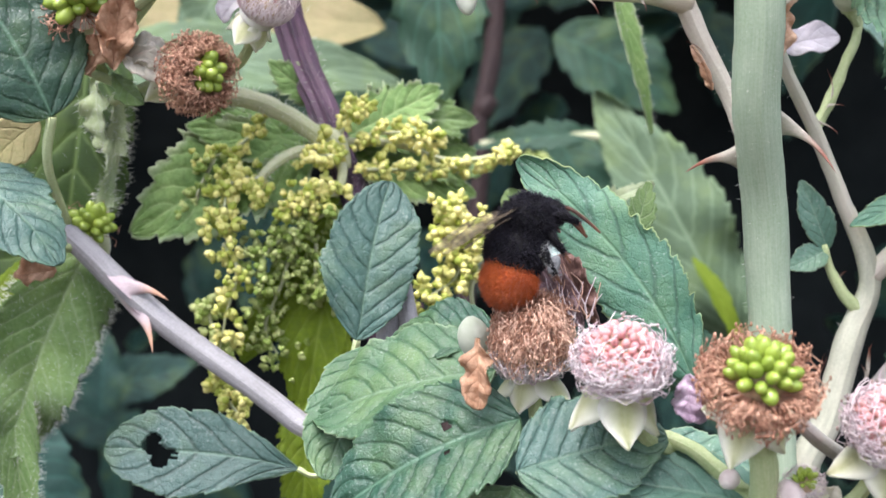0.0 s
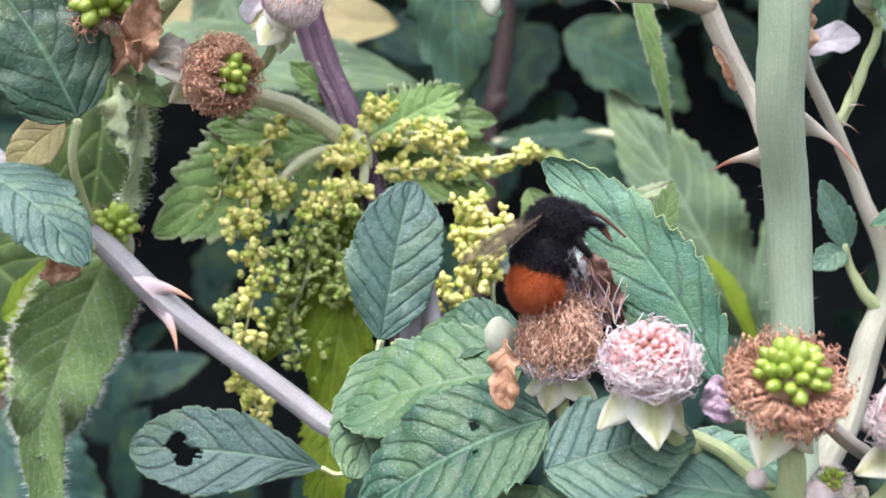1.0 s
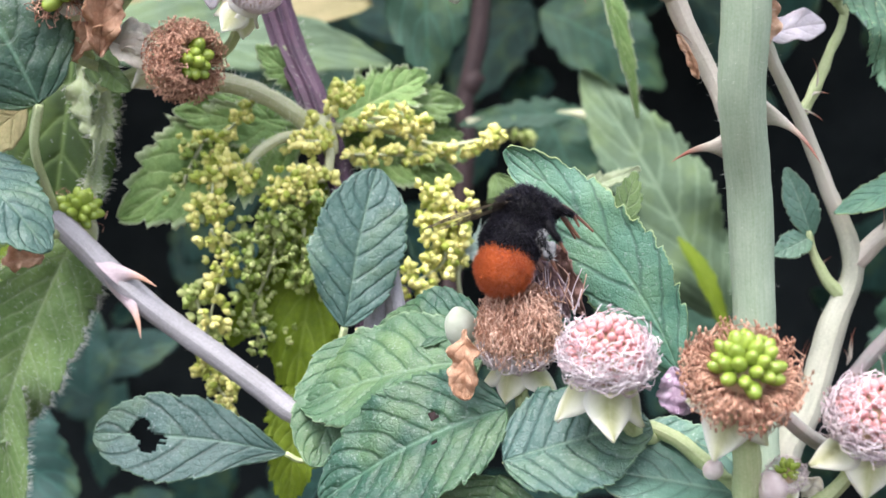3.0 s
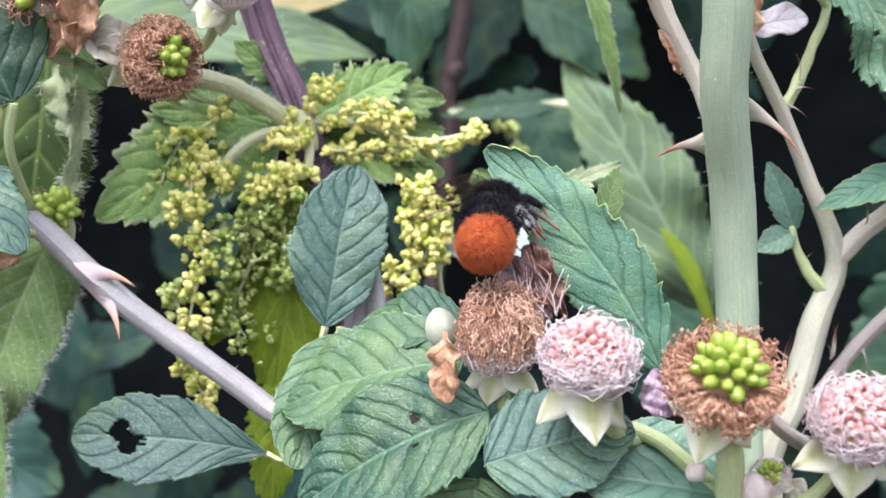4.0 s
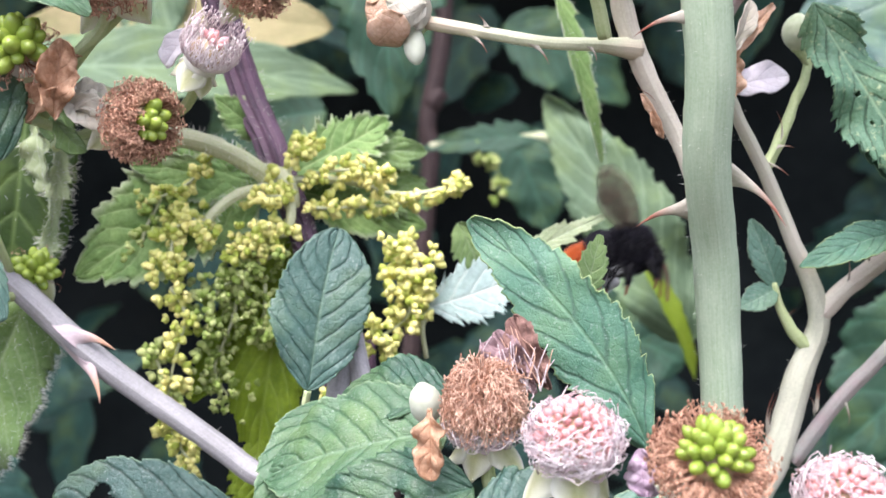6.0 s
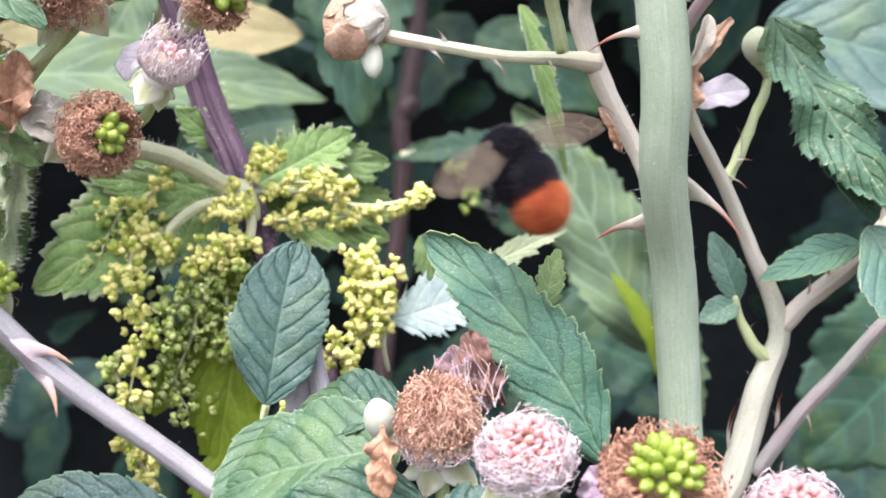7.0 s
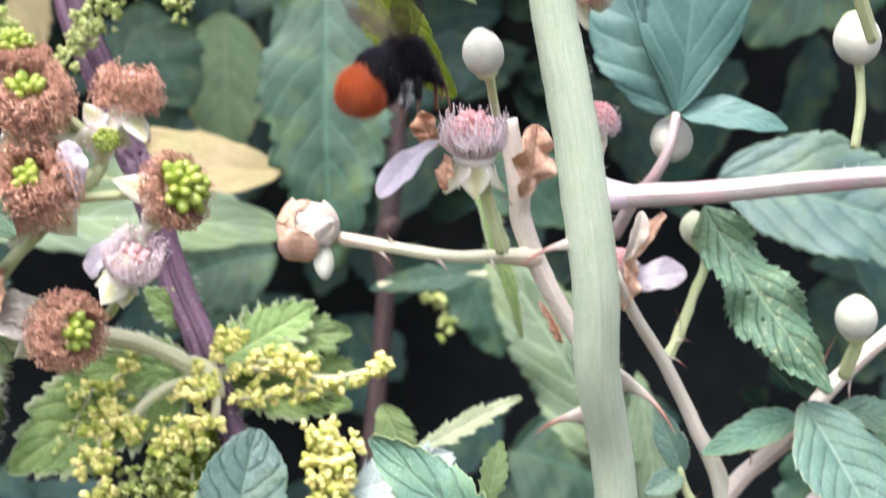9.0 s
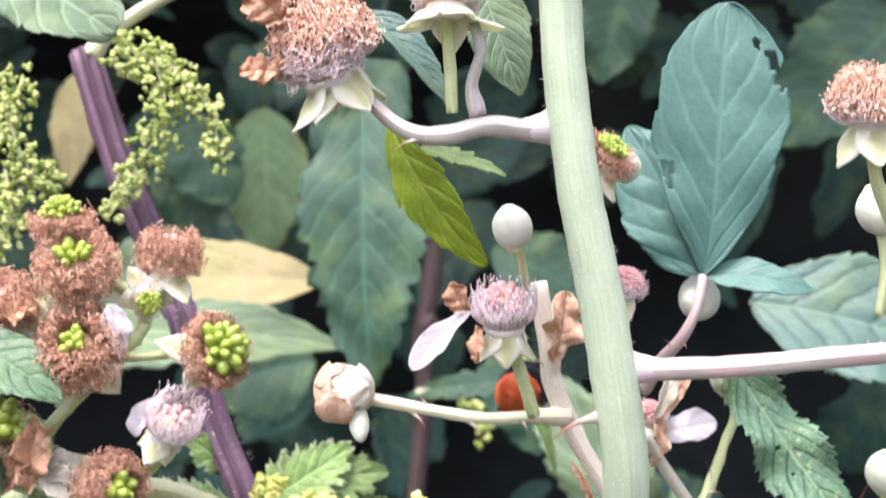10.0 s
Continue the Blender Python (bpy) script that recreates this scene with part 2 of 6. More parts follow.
THORN_GREY = streak_mat("thorn_grey", (0.34, 0.28, 0.29), (0.48, 0.40, 0.42), tip=(0.44, 0.25, 0.16), rough=0.4)
PURPLE = streak_mat("nettle_stem_purple", (0.006, 0.003, 0.009), (0.150, 0.078, 0.128), rough=0.42, along=1.6, around=8, bump=1.0)
HAIRY_STALK = streak_mat("nettle_stalk_hairy", (0.34, 0.40, 0.20), (0.58, 0.58, 0.40), rough=0.75)
BROWN_STEM = streak_mat("old_stem_brown", (0.028, 0.017, 0.018), (0.066, 0.041, 0.037), rough=0.7)
HAIR = plain_mat("plant_hair_white", (0.560, 0.592, 0.496), (0.704, 0.720, 0.640), rough=0.6, bump=0.0)
SEPAL = leaf_mat("sepal_felted", (0.474, 0.505, 0.230), (0.627, 0.634, 0.398), (0.86, 0.88, 0.68), rough=0.8, glow=0.45, vein_amount=0.1, net_amount=0.05, edge=(0.95, 0.95, 0.90), edge_from=0.12, bloom=0.2, shine=(0.85, 0.90, 0.62), mottle=0.0)
PETAL = leaf_mat("petal_white", (0.603, 0.572, 0.616), (0.700, 0.679, 0.704), (0.616, 0.568, 0.647), rough=0.6, glow=0.3, vein_amount=0.3, shine=(0.85, 0.82, 0.86), mottle=0.0)
PETAL_LILAC = leaf_mat("petal_lilac", (0.44, 0.26, 0.42), (0.82, 0.72, 0.82), (0.52, 0.34, 0.50), rough=0.7, glow=0.3, vein_amount=0.5, shine=(0.8, 0.65, 0.8), mottle=0.0)
PETAL_CREAM = leaf_mat("petal_cream", (0.636, 0.603, 0.495), (0.752, 0.728, 0.626), (0.80, 0.76, 0.66), rough=0.7, glow=0.3, vein_amount=0.3, shine=(0.88, 0.84, 0.72), mottle=0.0)
PETAL_TAN = leaf_mat("petal_tan", (0.52, 0.30, 0.18), (0.84, 0.66, 0.50), (0.60, 0.40, 0.26), rough=0.7, glow=0.3, vein_amount=0.4, shine=(0.8, 0.55, 0.36), mottle=0.0)
PETAL_MAUVE = leaf_mat("petal_mauve", (0.20, 0.12, 0.13), (0.50, 0.36, 0.37), (0.34, 0.22, 0.24), rough=0.75, glow=0.2, vein_amount=0.4, shine=(0.5, 0.35, 0.36), mottle=0.0)
PETAL_BROWN = leaf_mat("petal_brown", (0.12, 0.06, 0.05), (0.34, 0.20, 0.16), (0.24, 0.13, 0.10), rough=0.75, glow=0.15, vein_amount=0.4, shine=(0.4, 0.22, 0.15), mottle=0.0)
PETAL_DRY = leaf_mat("petal_withered", (0.38, 0.18, 0.09), (0.76, 0.53, 0.36), (0.50, 0.28, 0.17), rough=0.7, glow=0.3, vein_amount=0.4, shine=(0.75, 0.45, 0.25), mottle=0.0)
FILAMENT_WHITE = plain_mat("stamen_white", (0.482, 0.378, 0.399), (0.774, 0.722, 0.722), scale=420, rough=0.6, bump=0.1, island=0.5)
FILAMENT_BROWN = plain_mat("stamen_brown", (0.22, 0.095, 0.055), (0.62, 0.38, 0.26), scale=480, rough=0.75, bump=0.1, island=0.5)
FILAMENT_TAN = plain_mat("stamen_tan", (0.304, 0.151, 0.092), (0.772, 0.529, 0.395), scale=520, rough=0.75, bump=0.1, island=0.5)
ANTHER = plain_mat("anther_dark", (0.16, 0.10, 0.09), (0.42, 0.30, 0.26), rough=0.8)
ANTHER_BLACK = plain_mat("anther_black", (0.018, 0.014, 0.014), (0.05, 0.04, 0.038), rough=0.7)
DRUPE_GREEN = plain_mat("drupelet_green", (0.125, 0.205, 0.018), (0.34, 0.430, 0.075), scale=350, rough=0.22, bump=0.08, sss=0.25, spec=0.5)
DRUPE_PINK = plain_mat("drupelet_pink", (0.42, 0.15, 0.15), (0.74, 0.46, 0.45), scale=520, rough=0.45, bump=0.15, sss=0.2)
BUD = plain_mat("bud_felt_white", (0.340, 0.385, 0.275), (0.465, 0.492, 0.415), scale=600, rough=0.8, bump=0.4, sheen=0.2)
BUD_GREEN = plain_mat("bud_felt_greenish", (0.30, 0.37, 0.20), (0.50, 0.55, 0.38), scale=600, rough=0.8, bump=0.4, sheen=0.3)
BUD_PINK = plain_mat("bud_felt_pinkish", (0.468, 0.360, 0.342), (0.720, 0.657, 0.621), scale=500, rough=0.8, bump=0.4, sheen=0.3)
RECEPTACLE = plain_mat("receptacle", (0.30, 0.20, 0.12), (0.50, 0.40, 0.26), rough=0.8)
CATKIN = plain_mat("nettle_flower_yellow", (0.32, 0.39, 0.055), (0.84, 0.78, 0.30), scale=420, rough=0.5, bump=0.2, sss=0.1, island=0.5)
CATKIN_GREEN = plain_mat("nettle_flower_green", (0.197, 0.286, 0.049), (0.508, 0.571, 0.230), scale=420, rough=0.6, bump=0.2, island=0.5)
BEE_BLACK = plain_mat("bee_fur_black", (0.003, 0.003, 0.005), (0.026, 0.025, 0.036), scale=600, rough=0.42, bump=0.2, spec=0.22)
BEE_RED = plain_mat("bee_fur_red", (0.323, 0.044, 0.006), (0.680, 0.172, 0.026), scale=330, rough=0.75, bump=0.3, sheen=0.2)
BEE_DUST = plain_mat("bee_leg_dusted", (0.010, 0.010, 0.014), (0.40, 0.42, 0.42), scale=900, rough=0.6, bump=0.3)
BEE_TONGUE = plain_mat("bee_tongue_brown", (0.035, 0.018, 0.014), (0.26, 0.12, 0.07), scale=600, rough=0.5)
BEE_SKIN = plain_mat("bee_skin_black", (0.004, 0.004, 0.005), (0.010, 0.010, 0.011), rough=0.6, bump=0.1, spec=0.08)
SOIL = plain_mat("soil", (0.020, 0.016, 0.012), (0.055, 0.042, 0.03), scale=60, rough=0.95, bump=0.8)
# near-black on purpose: the shade inside the hedge is put into this colour
SHADE = plain_mat("painted_hedge_shade", (0.008, 0.011, 0.012), (0.022, 0.027, 0.027), scale=30, rough=0.95, spec=0.05)

mw, nw, lw, pw = nodes_of("bee_wing_smoky")
pw.inputs["Base Color"].default_value = (0.105, 0.085, 0.06, 1)
pw.inputs["Roughness"].default_value = 0.5
pw.inputs["Specular IOR Level"].default_value = 0.1
veil = nw.new("ShaderNodeBsdfTransparent")
wing_mix = nw.new("ShaderNodeMixShader")
wing_vein = nw.new("ShaderNodeTexVoronoi")
wing_vein.feature = "DISTANCE_TO_EDGE"
wing_vein.inputs["Scale"].default_value = 330.0
lw.new(nw.new("ShaderNodeTexCoord").outputs["Object"], wing_vein.inputs["Vector"])
lw.new(ramp(nw, lw, wing_vein.outputs["Distance"], [(0.012, (0.45, 0.45, 0.45)), (0.04, (0.72, 0.72, 0.72))]), wing_mix.inputs[0])
lw.new(pw.outputs[0], wing_mix.inputs[1])
lw.new(veil.outputs[0], wing_mix.inputs[2])
lw.new(wing_mix.outputs[0], nw["Material Output"].inputs["Surface"])
WING = mw

# ---- building helpers: places in millimetres, height from eye level ----
ORIGIN = {}


def vec(p):
    return np.array([p[0], p[1], p[2] + 1000.0 * EYE]) / 1000.0


def unit(v):
    v = np.asarray(v, float)
    return v / (np.linalg.norm(v) + 1e-12)


def thing(name, at, label, category, group="", kind=""):
    ob = new(name)
    ob.empty_display_size = 0.004
    ob.location = vec(at)
    ORIGIN[ob.name] = vec(at)
    return tagged(ob, label, category, group, kind)


def mesh_of(name, verts, faces, material, uvs=None, smooth=True):
    me = bpy.data.meshes.new(name)
    me.from_pydata(np.asarray(verts).tolist(), [], faces)
    me.materials.append(material)
    if uvs is not None:
        index = np.empty(len(me.loops), dtype=np.int32)
        me.loops.foreach_get("vertex_index", index)
        uvs = np.asarray(uvs, np.float32)
        for k, layer_name in zip(range(0, uvs.shape[1], 2), ("UVMap", "Veins")):
            me.uv_layers.new(name=layer_name)
            me.uv_layers[layer_name].data.foreach_set("uv", np.ascontiguousarray(uvs[index, k:k + 2]).ravel())
    if smooth:
        me.polygons.foreach_set("use_smooth", np.ones(len(me.polygons), dtype=bool))
    me.update()
    return me


def part(name, geo, material, parent, label="", kind=""):
    """One mesh object under a thing or a part; geo holds world places in metres."""
    verts, faces, uvs = geo
    o = ORIGIN[parent.name]
    ob = new(name, mesh_of(name, np.asarray(verts) - o, faces, material, uvs))
    ob.parent = parent
    ORIGIN[ob.name] = o
    return tagged(ob, label, "", "", kind)


def piece(name, me, at, axis, size, parent, spin=0.0):
    """One of many alike pieces on a shared mesh; at in metres, +z of the mesh along axis."""
    ob = new(name, me)
    ob.parent = parent
    q = Vector(axis).to_track_quat("Z", "Y").to_matrix().to_4x4() @ Matrix.Rotation(spin, 4, "Z")
    ob.matrix_basis = Matrix.Translation(Vector(at - ORIGIN[parent.name])) @ q @ Matrix.Diagonal((*size, 1))
    return ob


def join(geos):
    verts, faces, uvs, k = [], [], [], 0
    for v, f, u in geos:
        verts.append(np.asarray(v))
        if f and len({len(q) for q in f}) == 1:
            faces += (np.asarray(f) + k).tolist()
        else:
            faces += [tuple(i + k for i in q) for q in f]
        uvs.append(np.asarray(u) if u is not None else np.zeros((len(v), 2)))
        k += len(v)
    return np.concatenate(verts), faces, np.concatenate(uvs)


def smooth_line(pts, n):
    p = np.asarray(pts, float)
    if len(p) == 2:
        return p[0] + (p[1] - p[0]) * np.linspace(0, 1, n)[:, None]
    e = np.concatenate([[2 * p[0] - p[1]], p, [2 * p[-1] - p[-2]]])
    t = np.linspace(0, len(p) - 1, n)
    i = np.minimum(t.astype(int), len(p) - 2)
    u = (t - i)[:, None]
    a, b, c, d = e[i], e[i + 1], e[i + 2], e[i + 3]
    return 0.5 * (2 * b + (c - a) * u + (2 * a - 5 * b + 4 * c - d) * u * u + (3 * b - a - 3 * c + d) * u ** 3)


def tube(pts, radii, n=24, sides=12, rib=0.0, ribs=5, lump=0.0, caps=True):
    """A tapered, slightly uneven round stem through pts; metres."""
    line = smooth_line(pts, n)
    rad = np.interp(np.linspace(0, 1, n), np.linspace(0, 1, len(radii)), radii)
    tan = np.gradient(line, axis=0)
    tan /= np.linalg.norm(tan, axis=1)[:, None] + 1e-12
    ref = np.array([0.0, -1.0, 0.0]) if abs(tan[0][1]) < 0.9 else np.array([1.0, 0.0, 0.0])
    length = np.concatenate([[0], np.cumsum(np.linalg.norm(np.diff(line, axis=0), axis=1))])
    ring = np.linspace(0, 2 * math.pi, sides + 1)
    ca, sa = np.cos(ring), np.sin(ring)
    shape = 1 + rib * np.cos(ribs * ring)
    verts, faces = [], []
    for i in range(n):
        ref = ref - tan[i] * (ref @ tan[i])
        ref = ref / (math.sqrt(ref @ ref) + 1e-12)
        a, b = tan[i], ref
        bi = np.array((a[1] * b[2] - a[2] * b[1], a[2] * b[0] - a[0] * b[2], a[0] * b[1] - a[1] * b[0]))
        r = rad[i] * shape
        if lump:
            at = Vector(line[i] * 300)
            r = r + rad[i] * lump * np.array([noise.noise(at + Vector((p, q, 0))) for p, q in zip(ca, sa)])
        verts.append(line[i] + (r * ca)[:, None] * ref + (r * sa)[:, None] * bi)
    verts = np.concatenate(verts)
    uvs = np.stack([np.tile(ring / (2 * math.pi), n), np.repeat(length * 10, sides + 1)], -1)
    w = sides + 1
    for i in range(n - 1):
        for k in range(sides):
            faces.append((i * w + k, i * w + k + 1, (i + 1) * w + k + 1, (i + 1) * w + k))
    if caps:
        faces.append(tuple(range(sides - 1, -1, -1)))
        faces.append(tuple((n - 1) * w + k for k in range(sides)))
    return verts, faces, uvs


def thorn_geo(base, tip, width, sag=0.12, along=None):
    """A curved prickle, long at its foot, that ends in a point; millimetres."""
    a, b = vec(base), vec(tip)
    ln = np.linalg.norm(b - a)
    d = unit(b - a)
    side = unit(np.cross(d, (0, 1, 0.01)))
    if side[2] > 0:
        side = -side
    foot = unit(along) if along is not None else side
    foot = foot if foot @ side > 0 else -foot
    verts, faces, uvs = [], [], []
    n, s = 16, 12
    for i in range(n):
        t = i / (n - 1)
        c = a - d * ln * 0.08 + d * ln * 1.08 * t - side * ln * sag * math.sin(math.pi * t) * 0.8
        r = width / 2000 * (0.72 * (1 - t) ** 6 + 0.28 * (1 - t) ** 0.9)
        for k in range(s):
            g = 2 * math.pi * k / s
            w = (1 - t) ** 3
            verts.append(c + unit(side * (1 - w) + foot * w) * r * math.cos(g) + np.array([0, 1, 0]) * 0.55 * r * math.sin(g))
            uvs.append((k / s, t))
    for i in range(n - 1):
        for k in range(s):
            faces.append((i * s + k, i * s + (k + 1) % s, (i + 1) * s + (k + 1) % s, (i + 1) * s + k))
    faces.append(tuple(range((n - 1) * s, n * s)))
    return verts, faces, uvs


def spines(points, dirs, lengths, radius):
    """Many thin tapering hairs as one geometry; metres."""
    verts, faces = [], []
    for p, d, ln in zip(points, dirs, lengths):
        d = unit(d)
        u = unit(np.cross(d, (0.3, 0.5, 0.81)))
        w = np.cross(d, u)
        k = len(verts)
        bend = p + d * ln * 0.55 + u * ln * 0.06
        for j in range(3):
            a = 2.0944 * j
            verts.append(p + radius * (u * math.cos(a) + w * math.sin(a)))
        for j in range(3):
            a = 2.0944 * j
            verts.append(bend + 0.7 * radius * (u * math.cos(a) + w * math.sin(a)))
        verts.append(p + d * ln)
        for j in range(3):
            h = (j + 1) % 3
            faces += [(k + j, k + h, k + 3 + h, k + 3 + j), (k + 3 + j, k + 3 + h, k + 6)]
    return np.array(verts), faces, None


def blade(base, tip, width, face, teeth=14, bite=0.10, belly=0.8, blunt=0.75, fold=0.12, arch=0.06, curl=0.0, quilt=0.02,
          veins=9, wave=0.04, holes=(), ns=104, nu=30, seed=1, slant=0.3, thick=0.00022, bow=0.0):
    """A toothed leaf blade with sunken veins, from base to tip (mm); face: the way its upper side looks."""
    a, b = vec(base), vec(tip)
    ln = np.linalg.norm(b - a)
    d = unit(b - a)
    up = unit(np.asarray(face, float) - d * (np.asarray(face, float) @ d))
    side = np.cross(d, up)
    half = width / 2000
    S, U = np.meshgrid(np.linspace(0, 1, ns), np.linspace(-1, 1, nu), indexing="ij")
    prof = np.sin(np.pi * np.clip(S, 0, 1) ** belly) ** blunt * half + 0.0002
    saw = (S * teeth) % 1.0
    saw2 = (S * teeth * 2.7 + 0.3) % 1.0
    edge = np.abs(U) ** 3
    r = np.random.default_rng(seed)
    ph = r.uniform(0, 6.28, 6)
    wob = 1 + 0.05 * np.sin(S * 9 + ph[0] + U) + 0.03 * np.sin(S * 23 + ph[1] - U)
    deep = (r.uniform(0.55, 1.45, teeth + 2)[np.clip((S * teeth).astype(int), 0, teeth + 1)] + 0.3 * np.sign(U) * np.sin(S * 37 + ph[1]))
    w = prof * wob * (1 - bite * deep * edge * (1 - saw) - 0.4 * bite * edge * (1 - saw2))
    q = ((S - slant * np.abs(U) ** 1.2) * veins) % 1.0
    groove = np.minimum(q, 1 - q) * 2
    dome = 1 - (1 - np.clip(groove * 1.9, 0, 1)) ** 3
    mid = np.clip(np.abs(U) / 0.16, 0, 1)
    cross = np.abs(np.sin(np.pi * (np.abs(U) * width / 1000 / ln * veins * 1.1 + np.floor((S - slant * np.abs(U) ** 1.2) * veins) * 0.37)))
    h = quilt * width / 1000 * dome * mid * (0.55 + 0.25 * np.sin(S * 31 + ph[2] + 5 * U) + 0.35 * cross)
    h = h + fold * np.abs(U) * w + arch * ln * 4 * S * (1 - S) - curl * ln * S ** 2.2
    h = h + wave * half * (np.sin(S * 13 + ph[3]) * np.abs(U) ** 2 * np.sign(U) + 0.7 * np.sin(S * 19 + ph[4] + 2 * U) * np.abs(U))
    bend = 0.03 * ln * np.sin(S * 3.0 + ph[5])
    bend = bend - bend[0, 0] - (bend[-1, 0] - bend[0, 0]) * S
    bend = bend + bow * ln * 4 * S * (1 - S)
    # teeth lean towards the tip
    lean = 0.35 * bite * half * edge * saw
    pos = a + d * (S * ln + lean)[..., None] + side * (U * w + bend)[..., None] + up * h[..., None]
    verts = pos.reshape(-1, 3)
    uvs = np.stack([U * 0.5 + 0.5, S, (S - slant * np.abs(U) ** 1.2) * veins, np.abs(U)], -1).reshape(-1, 4)
    I, J = np.meshgrid(np.arange(ns - 1), np.arange(nu - 1), indexing="ij")
    ms, mu = (I + 0.5) / (ns - 1), -1 + 2 * (J + 0.5) / (nu - 1)
    stay = np.ones(I.shape, bool)
    for hs, hu, rs, ru in holes:
        stay &= ((ms - hs) / rs) ** 2 + ((mu - hu) / ru) ** 2 >= 1 + 0.5 * np.sin(5 * np.arctan2(mu - hu, ms - hs) + hs * 40)
    k = (I * nu + J)[stay]
    keep = np.stack([k, k + 1, k + nu + 1, k + nu], -1).tolist()
    return verts, keep, uvs, thick


def add_blade(name, geo, material, parent, label=""):
    ob = part(name, geo[:3], material, parent, label)
    mod = ob.modifiers.new("thickness", "SOLIDIFY")
    mod.thickness, mod.offset = geo[3], 0.0
    return ob


def leaf(name, base, tip, width, face, material, label, stalk=None, stalk_r=0.9, stalk_mat=None, category="leaf", group="bramble leaves", fringe=0, hair=1.6, midrib=True, **kw):
    """A leaf: blade, midrib along its back and, where it shows, its stalk (mm)."""
    th = thing(name, base, label, category, group)
    geo = blade(base, tip, width, face, **kw)
    add_blade("blade", geo, material, th)
    nu = kw.get("nu", 30)
    grid = np.asarray(geo[0]).reshape(-1, nu, 3)
    rib = (grid[:, nu // 2 - 1] + grid[:, nu // 2]) / 2
    back = -unit(np.asarray(face, float))
    rib = rib[::6] + back * (0.0002 + width * 0.000016)
    if midrib:
        part("midrib", tube(rib, [width / 1000 * 0.013, 0.0001], 20, 6), stalk_mat or PEDICEL, th)
    if fringe:
        rr = np.random.default_rng(fringe)
        at, ds = [], []
        for k in range(fringe):
            i, j = int(rr.integers(2, len(grid) - 2)), (0 if rr.uniform() < 0.35 else nu - 1 if rr.uniform() < 0.55 else int(rr.integers(1, nu - 1)))
            o = unit(grid[i, j] - grid[i, nu // 2] + 1e-9) if j in (0, nu - 1) else unit(np.asarray(face, float))
            at.append(grid[i, j])
            ds.append(o + rr.normal(size=3) * 0.3)
        part("hair_fringe", spines(at, ds, rr.uniform(0.3, 1.0, fringe) * hair / 1000, 0.00005), HAIR, th, kind="stuff")
    if stalk:
        pts = [vec(p) for p in stalk]
        part("petiole", tube(pts, [stalk_r / 1000, stalk_r / 1150], 14, 8, lump=0.15), stalk_mat or PEDICEL, th)
    return th


def ico(sub=1, r=1.0):
    bm = bmesh.new()
    bmesh.ops.create_icosphere(bm, subdivisions=sub, radius=r)
    v = np.array([x.co[:] for x in bm.verts])
    f = [tuple(x.index for x in q.verts) for q in bm.faces]
    bm.free()
    return v, f


ICO1, ICO2, ICO3 = ico(1), ico(2), ico(3)


def drupe_mesh(name, material):
    v, f = ICO2
    v = v.copy()
    v[:, 2] = np.where(v[:, 2] > 0, v[:, 2] * 1.35, v[:, 2] * 0.9)
    return mesh_of(name, v, f, material)


DRUPES = {"green": drupe_mesh("drupelet_green", DRUPE_GREEN), "pink": drupe_mesh("drupelet_pink", DRUPE_PINK)}


def basis(axis):
    z = unit(axis)
    x = unit(np.cross(z, (0.21, -0.9, 0.37)))
    return x, np.cross(z, x), z


def sepal_geo(root, out, down, length, width, cup, seed):
    """A pointed, cupped flap from root (metres)."""
    d = unit(out * 0.55 + down)
    n = unit(np.cross(np.cross(d, out), d)) if np.linalg.norm(np.cross(d, out)) > 1e-6 else out
    side = np.cross(d, n)
    ns, nu = 14, 9
    S, U = np.meshgrid(np.linspace(0, 1, ns), np.linspace(-1, 1, nu), indexing="ij")
    w = width / 2 * (np.clip(1 - S ** 1.7, 0, 1) ** 0.85) * (0.72 + 0.5 * np.sin(np.pi * S * 0.9)) + 0.00005
    h = -cup * w * U ** 2 + length * 0.22 * S ** 2 * math.sin(seed * 2.3 + 0.4) + 0.03 * length * np.sin(7 * S + 3 * U + seed)
    v = root + d * (S * length)[..., None] + side * (U * w)[..., None] + n * h[..., None]
    f = [(i * nu + j, i * nu + j + 1, (i + 1) * nu + j + 1, (i + 1) * nu + j) for i in range(ns - 1) for j in range(nu - 1)]
    return v.reshape(-1, 3), f, np.stack([U * 0.5 + 0.5, S, (S - 0.3 * np.abs(U)) * 5, U + 3], -1).reshape(-1, 4), 0.0004


